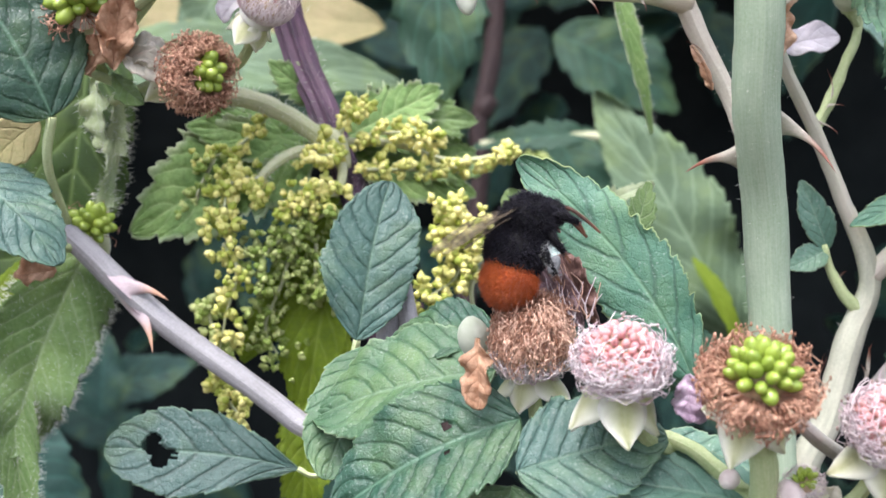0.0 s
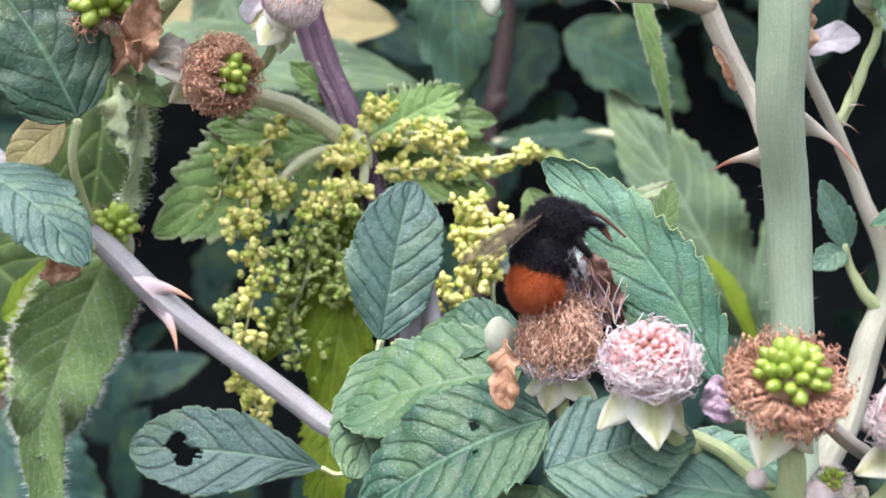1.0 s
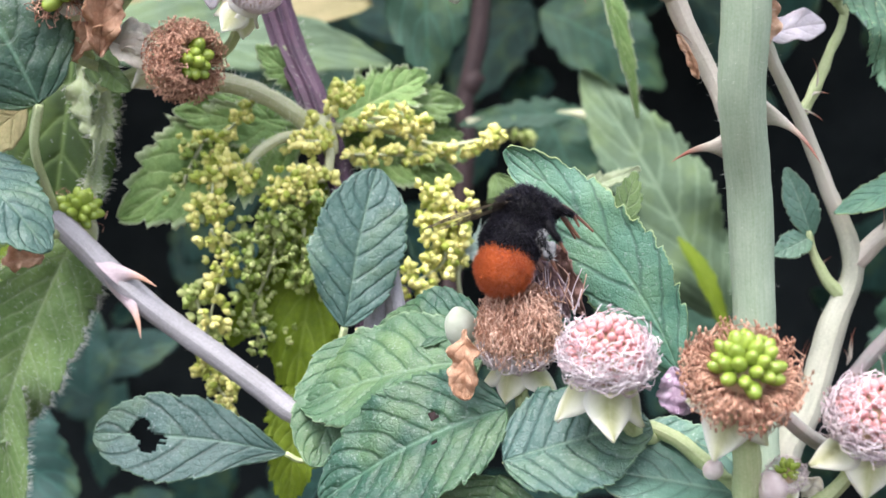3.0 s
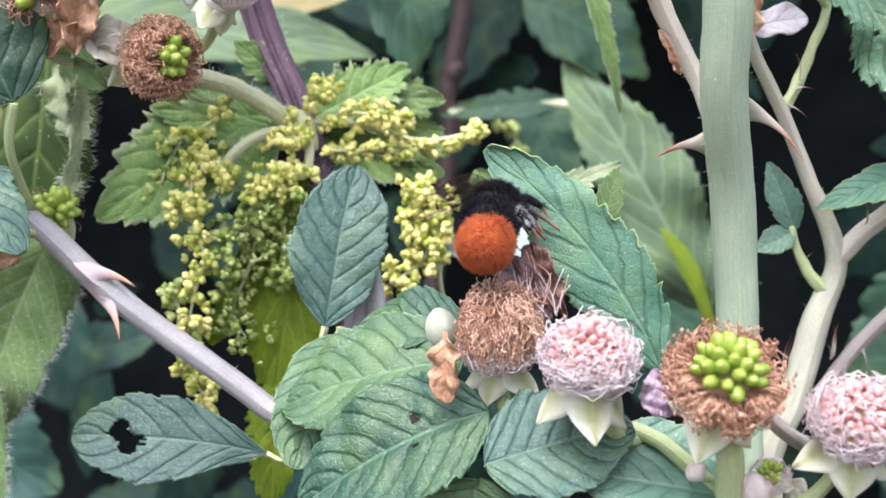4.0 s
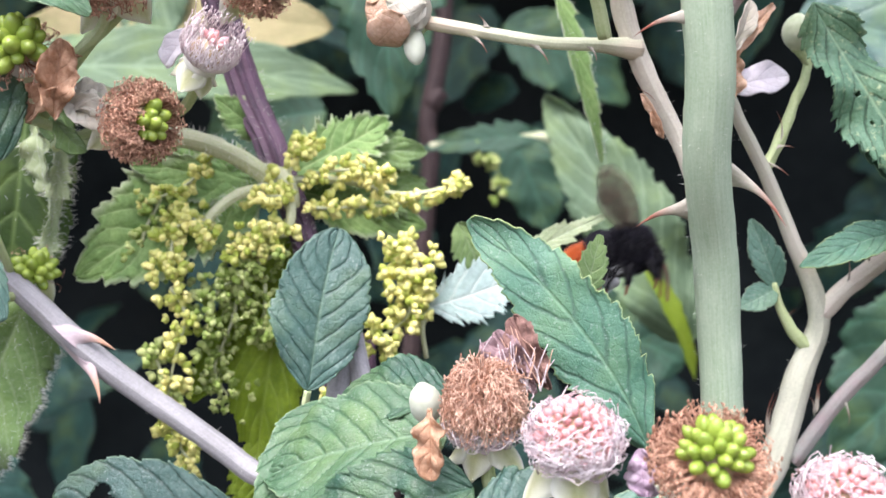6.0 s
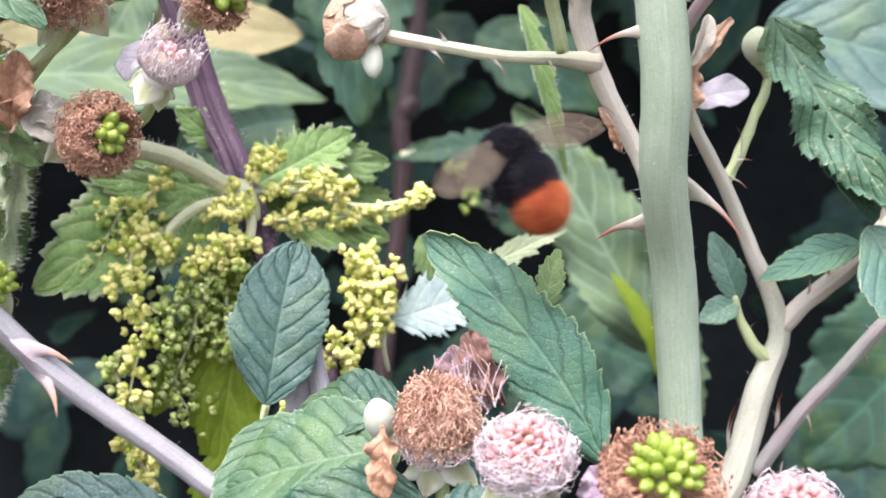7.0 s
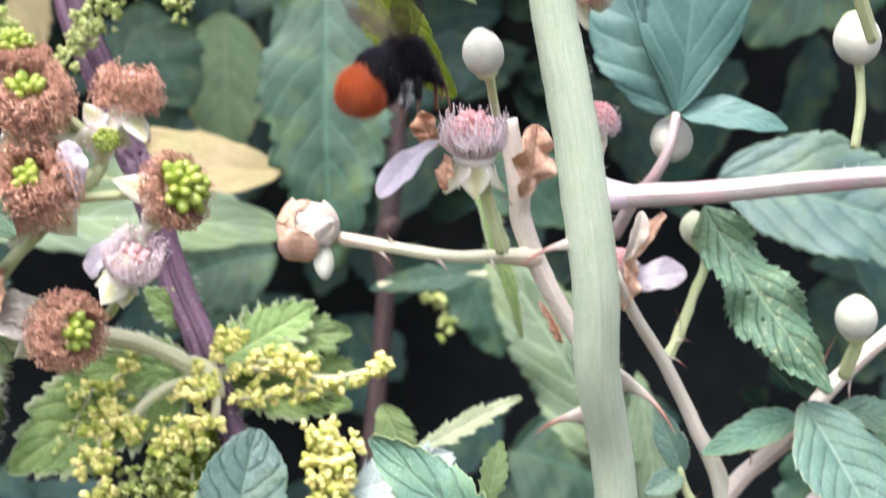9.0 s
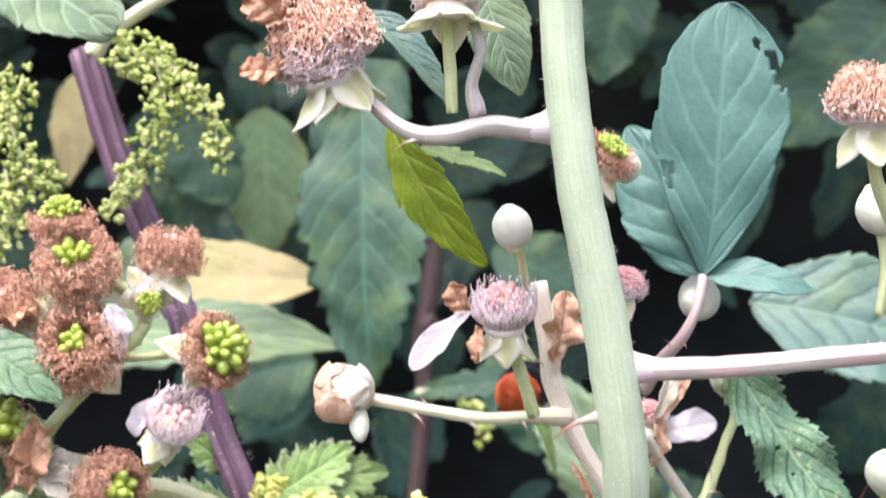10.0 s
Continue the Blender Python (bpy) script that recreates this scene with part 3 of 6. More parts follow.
def bloom(name, at, axis, r, label, style="white", drupes="pink", sepals=5, flat=0.85, stamens=150, stalk=None, stalk_r=1.1, crown=0.55, seed=1, sepal_len=1.15, reflex=0.75, nd=34, plump=1.0, tall=1.0, category="flower", group="bramble flowers"):
    """A bramble flower after blooming: calyx, withered stamens and the young fruit in the middle (mm)."""
    rr = np.random.default_rng(seed)
    th = thing(name, at, label, category, group)
    c, (x, y, z), R = vec(at), basis(axis), r / 1000
    v, f = ICO2
    fat = 0.76 if style == "white" and drupes == "pink" else 0.50 if drupes == "green" else 0.62
    core = c + (v * np.array([fat, fat, fat * flat]) * R) @ np.array([x, y, z])
    core = core + ((core - c) @ z)[:, None] * z * (tall - 1)
    part("receptacle", (core, f, None), RECEPTACLE, th)
    root = c - z * R * (0.45 + 0.8 * (tall - 1))
    cup_v = root + (v * np.array([0.62, 0.62, 0.30]) * R) @ np.array([x, y, z])
    part("calyx", (cup_v, f, None), SEPAL, th)
    for k in range(sepals):
        a = 2 * math.pi * (k + 0.15 * rr.uniform(-1, 1)) / sepals + 0.6 * seed
        out = x * math.cos(a) + y * math.sin(a)
        add_blade("sepal", sepal_geo(root + out * R * 0.42, out, -z * reflex, R * sepal_len * rr.uniform(0.9, 1.1), R * 1.0, 0.35, seed + k), SEPAL, th)
    # young fruit: a tight dome of drupelets
    green = drupes == "green"
    cap = (0.55 + crown) * (0.62 if green else 0.85)
    dome = 0.58 if green else 0.74 if fat > 0.7 else 0.60
    nd = nd if green else int(nd * (3.8 if fat > 0.7 else 1.5))
    for k in range(nd):
        t = (k + 0.5) / nd
        ph = math.acos(1 - t * cap)
        a = k * 2.39996 + seed
        d = unit((x * math.cos(a) + y * math.sin(a)) * math.sin(ph) + z * math.cos(ph) + rr.normal(size=3) * 0.05)
        s = R * (0.092 if fat > 0.7 else 0.13 if not green else 0.142) * plump * rr.uniform(0.82, 1.2)
        high = z * (z @ d) * (max(flat, 1.0) - 1.0)
        piece("drupelet", DRUPES[drupes], c + (d + high) * R * dome * rr.uniform(0.96, 1.04), d, (s, s, s * (1.3 if green else 1.1)), th)
    rim = math.acos(max(-0.2, 1 - cap))
    # stamens
    geos, tips = [], []
    for k in range(int(stamens * (1.5 if style == "white" else 0.95 if style == "upright" else 3.0))):
        a = rr.uniform(0, 2 * math.pi)
        out = x * math.cos(a) + y * math.sin(a)
        tang = -x * math.sin(a) + y * math.cos(a)

        def on(az, pol, rad):
            return ((x * math.cos(az) + y * math.sin(az)) * math.sin(pol) + z * math.cos(pol)) * rad
        if style == "white":
            # tangled threads that wander over the fruit
            az, pol, tw = a, 1.95, rr.choice([-1, 1]) * rr.uniform(0.15, 0.7)
            top = rr.uniform(1.2, 1.85) if rr.uniform() < 0.82 else rr.uniform(0.6, 1.2)
            p = [on(a, 2.1, 0.55)]
            for q in range(5):
                pol += (top - pol) * rr.uniform(0.3, 0.75) + rr.normal() * 0.12
                az += tw * rr.uniform(0.1, 1.0)
                p.append(on(az, pol, rr.uniform(0.86, 1.04) + (0.13 if rr.uniform() < 0.12 else 0)))
                if q == 3:
                    tw = -tw * 1.3
            rad = 0.0108
        elif style == "upright":
            tw, hi = rr.uniform(-0.3, 0.3), rr.uniform(0.3, 0.95 if flat > 1.2 else 1.25)
            p = [out * 0.5 - z * 0.4, out * rr.uniform(0.75, 0.95), out * rr.uniform(0.72, 0.98) + z * hi * 0.5 + tang * tw, out * rr.uniform(0.6, 0.95) + z * hi + tang * tw * 1.6]
            rad = 0.0125
        elif style == "mat":
            p1, tw = math.sqrt(rr.uniform(0.0, 1.0)) * 1.25, rr.choice([-1, 1]) * rr.uniform(0.05, 0.5)
            p = [on(a, p1, 0.6), on(a, p1 + 0.05, rr.uniform(0.88, 0.98)), on(a + tw * 0.4, p1 + 0.22, rr.uniform(0.96, 1.12)), on(a + tw * 0.9, p1 + 0.42, rr.uniform(0.96, 1.14)), on(a + tw * 0.9, p1 + 0.5, rr.uniform(1.0, 1.25))]
            p = p[:2] + [v2 + rr.normal(size=3) * 0.085 for v2 in p[2:]]
            p = [v2 + z * (z @ v2) * (tall - 0.9) for v2 in p]
            rad = 0.0125
        else:
            # a shaggy ruff round the fruit
            p1, tw = max(rim + 0.12, 0.5) + (2.05 - max(rim + 0.12, 0.5)) * rr.uniform(0, 1) ** 1.1, rr.uniform(-0.10, 0.10)
            lift = rr.uniform(0.80, 1.12)
            p = [on(a, p1 + 0.3, 0.45), on(a, p1 + 0.08, 0.66), on(a + tw * 0.5, p1 + rr.uniform(-0.1, 0.05), 0.82 * lift), on(a + tw, p1 + rr.uniform(-0.15, 0.15), 0.97 * lift), on(a + tw + rr.normal() * 0.09, p1 + rr.normal() * 0.09, 1.06 * lift), on(a + tw + rr.normal() * 0.14, p1 + rr.normal() * 0.14, 1.12 * lift)]
            rad = 0.0115
        q = [c + v2 * R for v2 in p]
        geos.append(tube(q, [rad * R * 1.2, rad * R * 0.8], 10, 4, caps=False))
        tips.append(q[-1])
    mat1 = {"white": FILAMENT_WHITE, "upright": FILAMENT_WHITE, "mat": FILAMENT_TAN, "brown": FILAMENT_BROWN}[style]
    part("stamen_ruff", join(geos), mat1, th, kind="stuff")
    iv, jf = ICO1
    part("anther_ruff", join([(t + iv * np.array([0.024, 0.024, 0.05]) * R * rr.uniform(0.6, 1.2), jf, None) for t in tips[::3 if style == "white" else 1]]), mat1 if style != "white" else ANTHER, th, kind="stuff")
    if style == "mat":
        low = []
        for k in range(stamens // 2):
            a = rr.uniform(0, 2 * math.pi)
            out, tang = x * math.cos(a) + y * math.sin(a), -x * math.sin(a) + y * math.cos(a)
            tw = rr.uniform(-1, 1)
            low.append(tube([c + (v2 - z * (tall - 1) * 0.8) * R for v2 in (out * 0.5 - z * 0.4, out * rr.uniform(0.85, 1.05) - z * rr.uniform(0.1, 0.4) + tang * tw * 0.3, out * rr.uniform(0.8, 1.1) + z * rr.uniform(-0.3, 0.3) + tang * tw * 0.7, out * rr.uniform(0.7, 1.0) + z * rr.uniform(-0.2, 0.35) + tang * tw)], [0.019 * R, 0.014 * R], 9, 4, caps=False))
        part("pale_stamen_ruff", join(low), FILAMENT_WHITE, th, kind="stuff")
        rows = [np.asarray(q[0])[-4:].mean(0) for q in low[::3]]
        part("dark_anther_ruff", join([(q + iv * R * rr.uniform(0.030, 0.048), jf, None) for q in rows]), ANTHER_BLACK, th, kind="stuff")
    if stalk:
        pts = [vec(p) for p in stalk]
        part("pedicel", tube([root] + pts, [stalk_r / 1000, stalk_r / 1000 * 0.9], 18, 9, lump=0.2), PEDICEL, th)
    return th


def bud(at, axis, r, label, stalk=None, stalk_r=0.8, material=None, seed=1, long=1.12):
    """A closed, felted bud whose sepals meet along seams, on its stalk (mm)."""
    th = thing("bramble_bud", at, label, "bud", "bramble buds")
    c, (x, y, z), R = vec(at), basis(axis), r / 1000
    v, f = ICO3
    ang = np.arctan2(v[:, 1], v[:, 0])
    seam = 1 - 0.05 * np.exp(-(np.abs(((ang * 5 / (2 * math.pi) + seed * 0.3) % 1) - 0.5) / 0.10) ** 2) * np.clip(1 - np.abs(v[:, 2]), 0.1, 1)
    s = v * seam[:, None] * np.array([1, 1, long])
    s[:, 2] += np.clip(v[:, 2] - 0.86, 0, 1) * 0.8
    part("bud_head", (c + (s * R) @ np.array([x, y, z]), f, None), material or BUD, th)
    ring = c - z * R * 0.98
    v2, f2 = ICO2
    part("calyx", (ring + (v2 * np.array([0.55, 0.55, 0.28]) * R) @ np.array([x, y, z]), f2, None), PEDICEL, th)
    if stalk:
        part("pedicel", tube([ring] + [vec(p) for p in stalk], [stalk_r / 1000, stalk_r / 1000], 18, 9, lump=0.2), PEDICEL, th)
    return th


def petal(at, tip, width, face, material, label, seed=1, fold=0.5, curl=0.0, name="petal"):
    dry = name == "dry_petal"
    th = thing(name, at, label, "petal", "bramble petals")
    add_blade("blade", blade(at, tip, width, face, teeth=5 if dry else 3, bite=0.14 if dry else 0.06, belly=1.2 if dry else 1.7, blunt=0.6, fold=fold, arch=0.1, curl=curl, quilt=0.09 if dry else 0.02, veins=5, wave=0.55 if dry else 0.16, ns=40, nu=17, seed=seed), material, th)
    return th


def cane(name, pts, radii, material, label, thorns=(), thorn_mat=None, rib=0.025, n=48, sides=16, hairs=0, seed=3, lump=0.12, category="stem"):
    """A stem with its thorns; thorns: (foot, tip, foot width) in mm."""
    p = [vec(q) for q in pts]
    th = thing(name, pts[0], label, category, "bramble stems")
    part("stem", tube(p, [r / 1000 for r in radii], n, sides, rib=rib, lump=lump), material, th)
    for foot, tip, w in thorns:
        line = smooth_line(p, 80)
        i = int(np.clip(np.argmin(np.linalg.norm(line - vec(foot), axis=1)), 1, 78))
        part("thorn", thorn_geo(foot, tip, w, along=line[i + 1] - line[i - 1]), thorn_mat or THORN, th)
    if hairs:
        rr = np.random.default_rng(seed)
        line = smooth_line(p, 200)
        rad = np.interp(np.linspace(0, 1, 200), np.linspace(0, 1, len(radii)), radii) / 1000
        at, ds = [], []
        for k in range(hairs):
            i = rr.integers(2, 198)
            t = unit(line[i + 1] - line[i - 1])
            o = rr.normal(size=3)
            o = unit(o - t * (o @ t))
            at.append(line[i] + o * rad[i] * 0.97)
            ds.append(o + t * rr.uniform(-0.4, 0.4))
        part("hair_fringe", spines(at, ds, rr.uniform(0.0004, 0.0012, hairs), 0.000035), HAIR, th, kind="stuff")
    return th


def catkin(parent, pts, n, spread, size, material, seed):
    """A drooping string of tiny lobed flowers along pts (mm)."""
    rr = np.random.default_rng(seed)
    line = smooth_line([vec(p) for p in pts], 40)
    part("catkin_stalk", tube(line[::4], [0.00045, 0.00025], 20, 6), HAIRY_STALK, parent)
    geos = []
    v, f = ICO1
    for k in range(n):
        i = min(39, int(40 * (k + rr.uniform(0, 1)) / n))
        o = unit(rr.normal(size=3))
        c = line[i] + o * spread / 1000 * rr.uniform(0.25, 1.0)
        x, y, z = basis(o + rr.normal(size=3) * 0.5)
        s = size / 1000 * rr.uniform(0.7, 1.2)
        for j in range(3):
            a = j * 2.0944 + rr.uniform(-0.4, 0.4)
            d = unit(z * 0.8 + 0.75 * (x * math.cos(a) + y * math.sin(a)))
            bx, by, bz = basis(d)
            fat = rr.uniform(0.48, 0.62)
            geos.append((c + d * s * 0.6 + (v * np.array([fat, fat, 0.85]) * s) @ np.array([bx, by, bz]), f, None))
    return part("catkin", join(geos), material, parent, kind="stuff")


# ---- the setting ----
g = 40
gx = np.sign(np.linspace(-1, 1, g)) * np.abs(np.linspace(-1, 1, g)) ** 4 * 400
GX, GY = np.meshgrid(gx, gx, indexing="ij")
GZ = np.array([[0.03 * noise.noise(Vector((a * 2, b * 2, 0))) for a, b in zip(ra, rb)] for ra, rb in zip(GX, GY)])
ground = new("ground", mesh_of("ground", np.stack([GX, GY, GZ], -1).reshape(-1, 3), [(i * g + j, i * g + g + j, i * g + g + j + 1, i * g + j + 1) for i in range(g - 1) for j in range(g - 1)], SOIL))
tagged(ground, "dark bare soil under the hedge", "ground", "", "structure")


def hedge_shade_sheet():
    """One uneven sheet that closes the view; its near-black colour stands in for the hedge's inner shade."""
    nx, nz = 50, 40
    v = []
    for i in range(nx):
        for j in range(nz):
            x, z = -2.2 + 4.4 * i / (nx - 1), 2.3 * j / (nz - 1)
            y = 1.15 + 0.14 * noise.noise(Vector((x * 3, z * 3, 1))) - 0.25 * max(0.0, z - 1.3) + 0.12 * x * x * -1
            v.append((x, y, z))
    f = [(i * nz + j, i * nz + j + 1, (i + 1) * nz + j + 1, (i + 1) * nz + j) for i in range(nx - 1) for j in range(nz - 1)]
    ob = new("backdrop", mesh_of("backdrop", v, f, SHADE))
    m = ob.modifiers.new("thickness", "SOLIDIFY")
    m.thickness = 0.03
    tagged(ob, "near-black sheet standing in for the shade behind the leaves", "hedge", "", "structure")


hedge_shade_sheet()


# dark hollows, gaps in the far leaves that bare the near-black sheet: x from, x to, z from, z to
HOLLOWS = ((-245, -120, -40, 120), (225, 330, -60, 70), (20, 75, -10, 60), (-215, -160, -180, -95), (150, 200, 60, 125))


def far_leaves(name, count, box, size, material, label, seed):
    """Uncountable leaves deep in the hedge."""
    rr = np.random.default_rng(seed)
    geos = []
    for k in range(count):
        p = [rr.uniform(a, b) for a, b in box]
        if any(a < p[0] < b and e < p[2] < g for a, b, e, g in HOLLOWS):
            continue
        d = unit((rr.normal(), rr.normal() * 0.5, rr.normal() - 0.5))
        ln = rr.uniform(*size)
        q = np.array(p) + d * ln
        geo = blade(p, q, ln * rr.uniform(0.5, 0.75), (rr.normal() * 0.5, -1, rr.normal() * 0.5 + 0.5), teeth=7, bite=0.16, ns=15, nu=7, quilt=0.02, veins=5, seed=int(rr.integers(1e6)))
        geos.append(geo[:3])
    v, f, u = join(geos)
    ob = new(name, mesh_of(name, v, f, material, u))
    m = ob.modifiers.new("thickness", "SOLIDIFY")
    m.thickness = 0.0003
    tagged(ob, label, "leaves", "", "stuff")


far_leaves("far_foliage", 330, ((-420, 460), (760, 1080), (-260, 560)), (45, 110), BACK_DARK, "bluish leaves deep inside the hedge, coloured dark for its shade", 11)


def shade_canopy():
    """Unseen leaves added above the spray, as if the hedge leaned out, to shade what lies behind it."""
    rr = np.random.default_rng(23)
    geos = []
    for k in range(420):
        y = rr.uniform(420, 1150)
        p = np.array([rr.uniform(-900, 900), y, 0.30 * y + 130 + abs(rr.normal()) * 110])
        d = unit((rr.normal(), rr.normal() - 0.4, rr.normal() * 0.35))
        ln = rr.uniform(70, 130)
        geos.append(blade(p, p + d * ln, ln * 0.75, (rr.normal() * 0.4, -0.3, 1), teeth=7, bite=0.14, ns=13, nu=7, veins=5, seed=int(rr.integers(1e6)))[:3])
    v, f, u = join(geos)
    ob = new("unseen_shade_leaves", mesh_of("unseen_shade_leaves", v, f, BACK_GREEN, u))
    md = ob.modifiers.new("thickness", "SOLIDIFY")
    md.thickness = 0.0003
    tagged(ob, "unseen leaves added above the spray to shade the background", "leaves", "", "stuff")


shade_canopy()

# ---- things ----
# main cane
cane("bramble_cane", [(39.9, 176.0, 131.9), (39.3, 183.0, 112.7), (40.0, 186.0, 97.0), (42.0, 189.0, 80.1), (45.4, 193.0, 62.4), (48.9, 199.0, 39.1), (50.1, 206.0, 23.3), (53.9, 216.0, 7.7), (56.4, 222.0, -13.6), (57.8, 224.0, -35.3), (58.8, 226.0, -55.5), (56, 235, -120), (50, 270, -1010)],
     [3.3, 3.4, 3.5, 3.6, 3.75, 3.95, 3.85, 3.8, 3.7, 3.6, 3.4, 3.3, 4.2], CANE, "thick upright ribbed green bramble cane with red thorns",
     thorns=[((48.8, 213.0, 14.9), (39.2, 209.0, 12.4), 6.6), ((56.0, 213.0, 20.5), (63.4, 207.0, 12.0), 5.8), ((45.4, 197.0, 44.2), (35.9, 193.0, 40.9), 4.8)], hairs=700, n=90, rib=0.016, lump=0.06)
part("joint", tube([vec((46.0, 198.2, 52.6)), vec((49.0, 197.2, 52.4)), vec((51.4, 196.4, 52.2)), vec((55.0, 195.4, 52.0))], [0.0044, 0.0037, 0.0026, 0.0018], 20, 18, lump=0.05), JOINT, bpy.data.objects["bramble_cane"], "purple joint of the side branch")
part("joint", tube([vec((41.6, 189.4, 92.2)), vec((38.4, 189.0, 91.8)), vec((36.2, 188.4, 91.4)), vec((32.4, 187.4, 91.0))], [0.0040, 0.0034, 0.0025, 0.0017], 20, 18, lump=0.05), JOINT, bpy.data.objects["bramble_cane"], "purple joint of the flower branch")
cane("bramble_side_branch", [(47.0, 198.0, 52.2), (53.2, 195.8, 52.0), (67.9, 192.0, 52.2), (82.3, 190.0, 53.2), (98.9, 190.0, 54.0), (123.6, 195.0, 54.9)],
     [2.4, 1.9, 1.75, 1.75, 1.7, 1.7], CANE_PINK, "pale pinkish side branch growing out of the cane", hairs=60, n=36)
cane("bramble_flower_branch", [(40.8, 189.4, 92.2), (33.7, 187.6, 91.0), (26.8, 185.0, 91.4), (20.6, 184.0, 90.0), (14.4, 185.0, 91.0), (8.2, 187.0, 96.7), (3.7, 189.0, 102.3)],
     [2.1, 1.8, 1.7, 1.6, 1.4, 1.1, 0.9], CANE_PINK, "stout pinkish branch carrying the flower cluster",
     thorns=[((16.3, 184.0, 89.4), (11.7, 182.0, 87.1), 2.0)], n=36)

# thin canes beside it
cane("thin_bramble_cane", [(37.5, 220.0, 67.9), (39.4, 222.0, 55.4), (40.0, 224.0, 49.3), (44.4, 226.0, 38.6), (50.9, 228.0, 26.5), (55.7, 226.0, 11.0)],
     [1.8, 2.0, 1.95, 1.8, 1.6, 1.4], CANE_PALE, "thin pale cane that crosses behind the thick one",
     thorns=[((38.3, 222.0, 52.0), (35.3, 220.0, 54.7), 1.6), ((46.8, 226.0, 32.9), (42.2, 224.0, 36.3), 1.4)], hairs=60, n=40)
petal((46.5, 222.0, 27.5), (44.4, 221.0, 32.2), 1.3, (-0.5, -1, 0.1), PETAL_DRY, "dry brown bract clinging to the thin cane", seed=91, name="dry_petal", fold=0.8)
petal((45.6, 222.0, 30.5), (42.6, 221.0, 35.0), 1.0, (-0.5, -1, 0.1), PETAL_TAN, "pale dry bract clinging to the thin cane", seed=92, name="dry_petal", fold=0.8)
cane("thin_forked_cane", [(56.5, 222.0, 39.6), (61.1, 230.0, 32.6), (68.6, 238.0, 22.1), (75.0, 243.0, 10.3), (81.6, 246.0, -5.4), (77.9, 247.0, -17.6), (73.5, 247.0, -33.1), (67.0, 247.0, -52.1), (62, 250, -130), (70, 300, -1010)],
     [1.0, 1.15, 1.3, 1.45, 2.0, 2.7, 2.9, 3.0, 3.2, 3.2], CANE_ASH, "pale forked bramble cane with small hooked thorns",
     thorns=[((69.5, 238.0, 23.3), (72.7, 236.0, 21.0), 1.3), ((81.4, 246.0, -23.1), (81.6, 244.0, -17.5), 1.8), ((72.4, 247.0, -28.6), (73.1, 244.0, -20.1), 1.6), ((81.2, 247.0, -23.9), (80.8, 245.0, -18.0), 1.6), ((72.1, 247.0, -28.0), (72.6, 244.0, -19.5), 1.6)], hairs=60, n=50)
cane("fork_branch", [(81.6, 246.0, -5.4), (86.8, 245.0, 0.1), (95.5, 244.0, 7.1), (104.2, 243.0, 17.4), (116.3, 242.0, 27.6), (132.2, 242.0, 37.9)], [2.0, 1.9, 1.8, 1.7, 1.6, 1.5], CANE_PALE, "pale yellowish branch of the forked cane",
     thorns=[((86.2, 244.0, 0.2), (85.5, 242.0, 6.9), 2.0), ((90.8, 244.0, 4.5), (88.1, 242.0, 7.0), 1.8), ((100.8, 243.0, 13.1), (104.4, 241.0, 27.4), 3.0), ((107.4, 243.0, 17.9), (106.7, 241.0, 11.1), 1.4)], n=30)
cane("thorny_cane", [(81.4, 262.0, -37.1), (90.6, 262.0, -25.0), (99.3, 261.0, -15.6), (107.5, 260.0, -6.3), (115.8, 258.0, 1.9)], [1.6, 1.6, 1.5, 1.5, 1.4], CANE_PINK, "pinkish stem with tiny hooked thorns",
     thorns=[((91.7, 261.0, -24.3), (92.2, 259.0, -29.4), 1.6), ((103.6, 261.0, -11.2), (104.0, 259.0, -14.9), 1.5), ((85.7, 261.0, -25.9), (83.7, 259.0, -22.9), 1.5), ((105.8, 261.0, -7.5), (102.4, 259.0, -6.3), 1.4)], n=30)
cane("bud_twig", [(68.6, 239.0, 22.1), (72.1, 241.0, 27.1), (75.9, 244.0, 34.2), (79.5, 246.0, 42.5), (77.4, 245.0, 45.2)], [1.2, 1.1, 0.95, 0.85, 0.85], PEDICEL, "green flower twig with knobbly joints",
     thorns=[((71.4, 238.0, 26.5), (73.7, 236.0, 26.2), 1.3), ((71.9, 238.0, 28.6), (70.4, 236.0, 33.0), 1.3)], n=24, lump=0.4)
cane("yellow_twig", [(79.2, 246.0, -11.6), (76.4, 246.0, -8.3), (73.9, 246.0, -3.4), (72.8, 246.0, 0.9)], [1.3, 1.0, 0.9, 0.8], PEDICEL, "short yellowish shoot with a curled tip", thorns=[((75.3, 246.0, -6.2), (76.9, 244.0, -3.9), 1.4)], n=16, lump=0.3)
cane("grey_bramble_cane", [(-106.3, 246.0, 29.3), (-88.7, 245.0, 16.2), (-72.2, 244.0, 3.9), (-58.1, 243.0, -9.3), (-48.5, 243.0, -17.0), (-37.6, 242.0, -24.6), (-27.9, 241.0, -31.9), (-15.1, 238.0, -42.8), (0, 240, -90), (40, 300, -1010)],
     [2.3, 2.3, 2.3, 2.5, 2.3, 2.25, 2.2, 2.1, 2.0, 2.6], CANE_GREY, "smooth grey bramble cane with paired thorns",
     thorns=[((-59.7, 242.0, -7.5), (-50.6, 238.0, -9.6), 9.5), ((-58.2, 242.0, -11.1), (-53.7, 238.0, -19.3), 9.5)], thorn_mat=THORN_GREY, hairs=50, n=60, rib=0.02, lump=0.05)
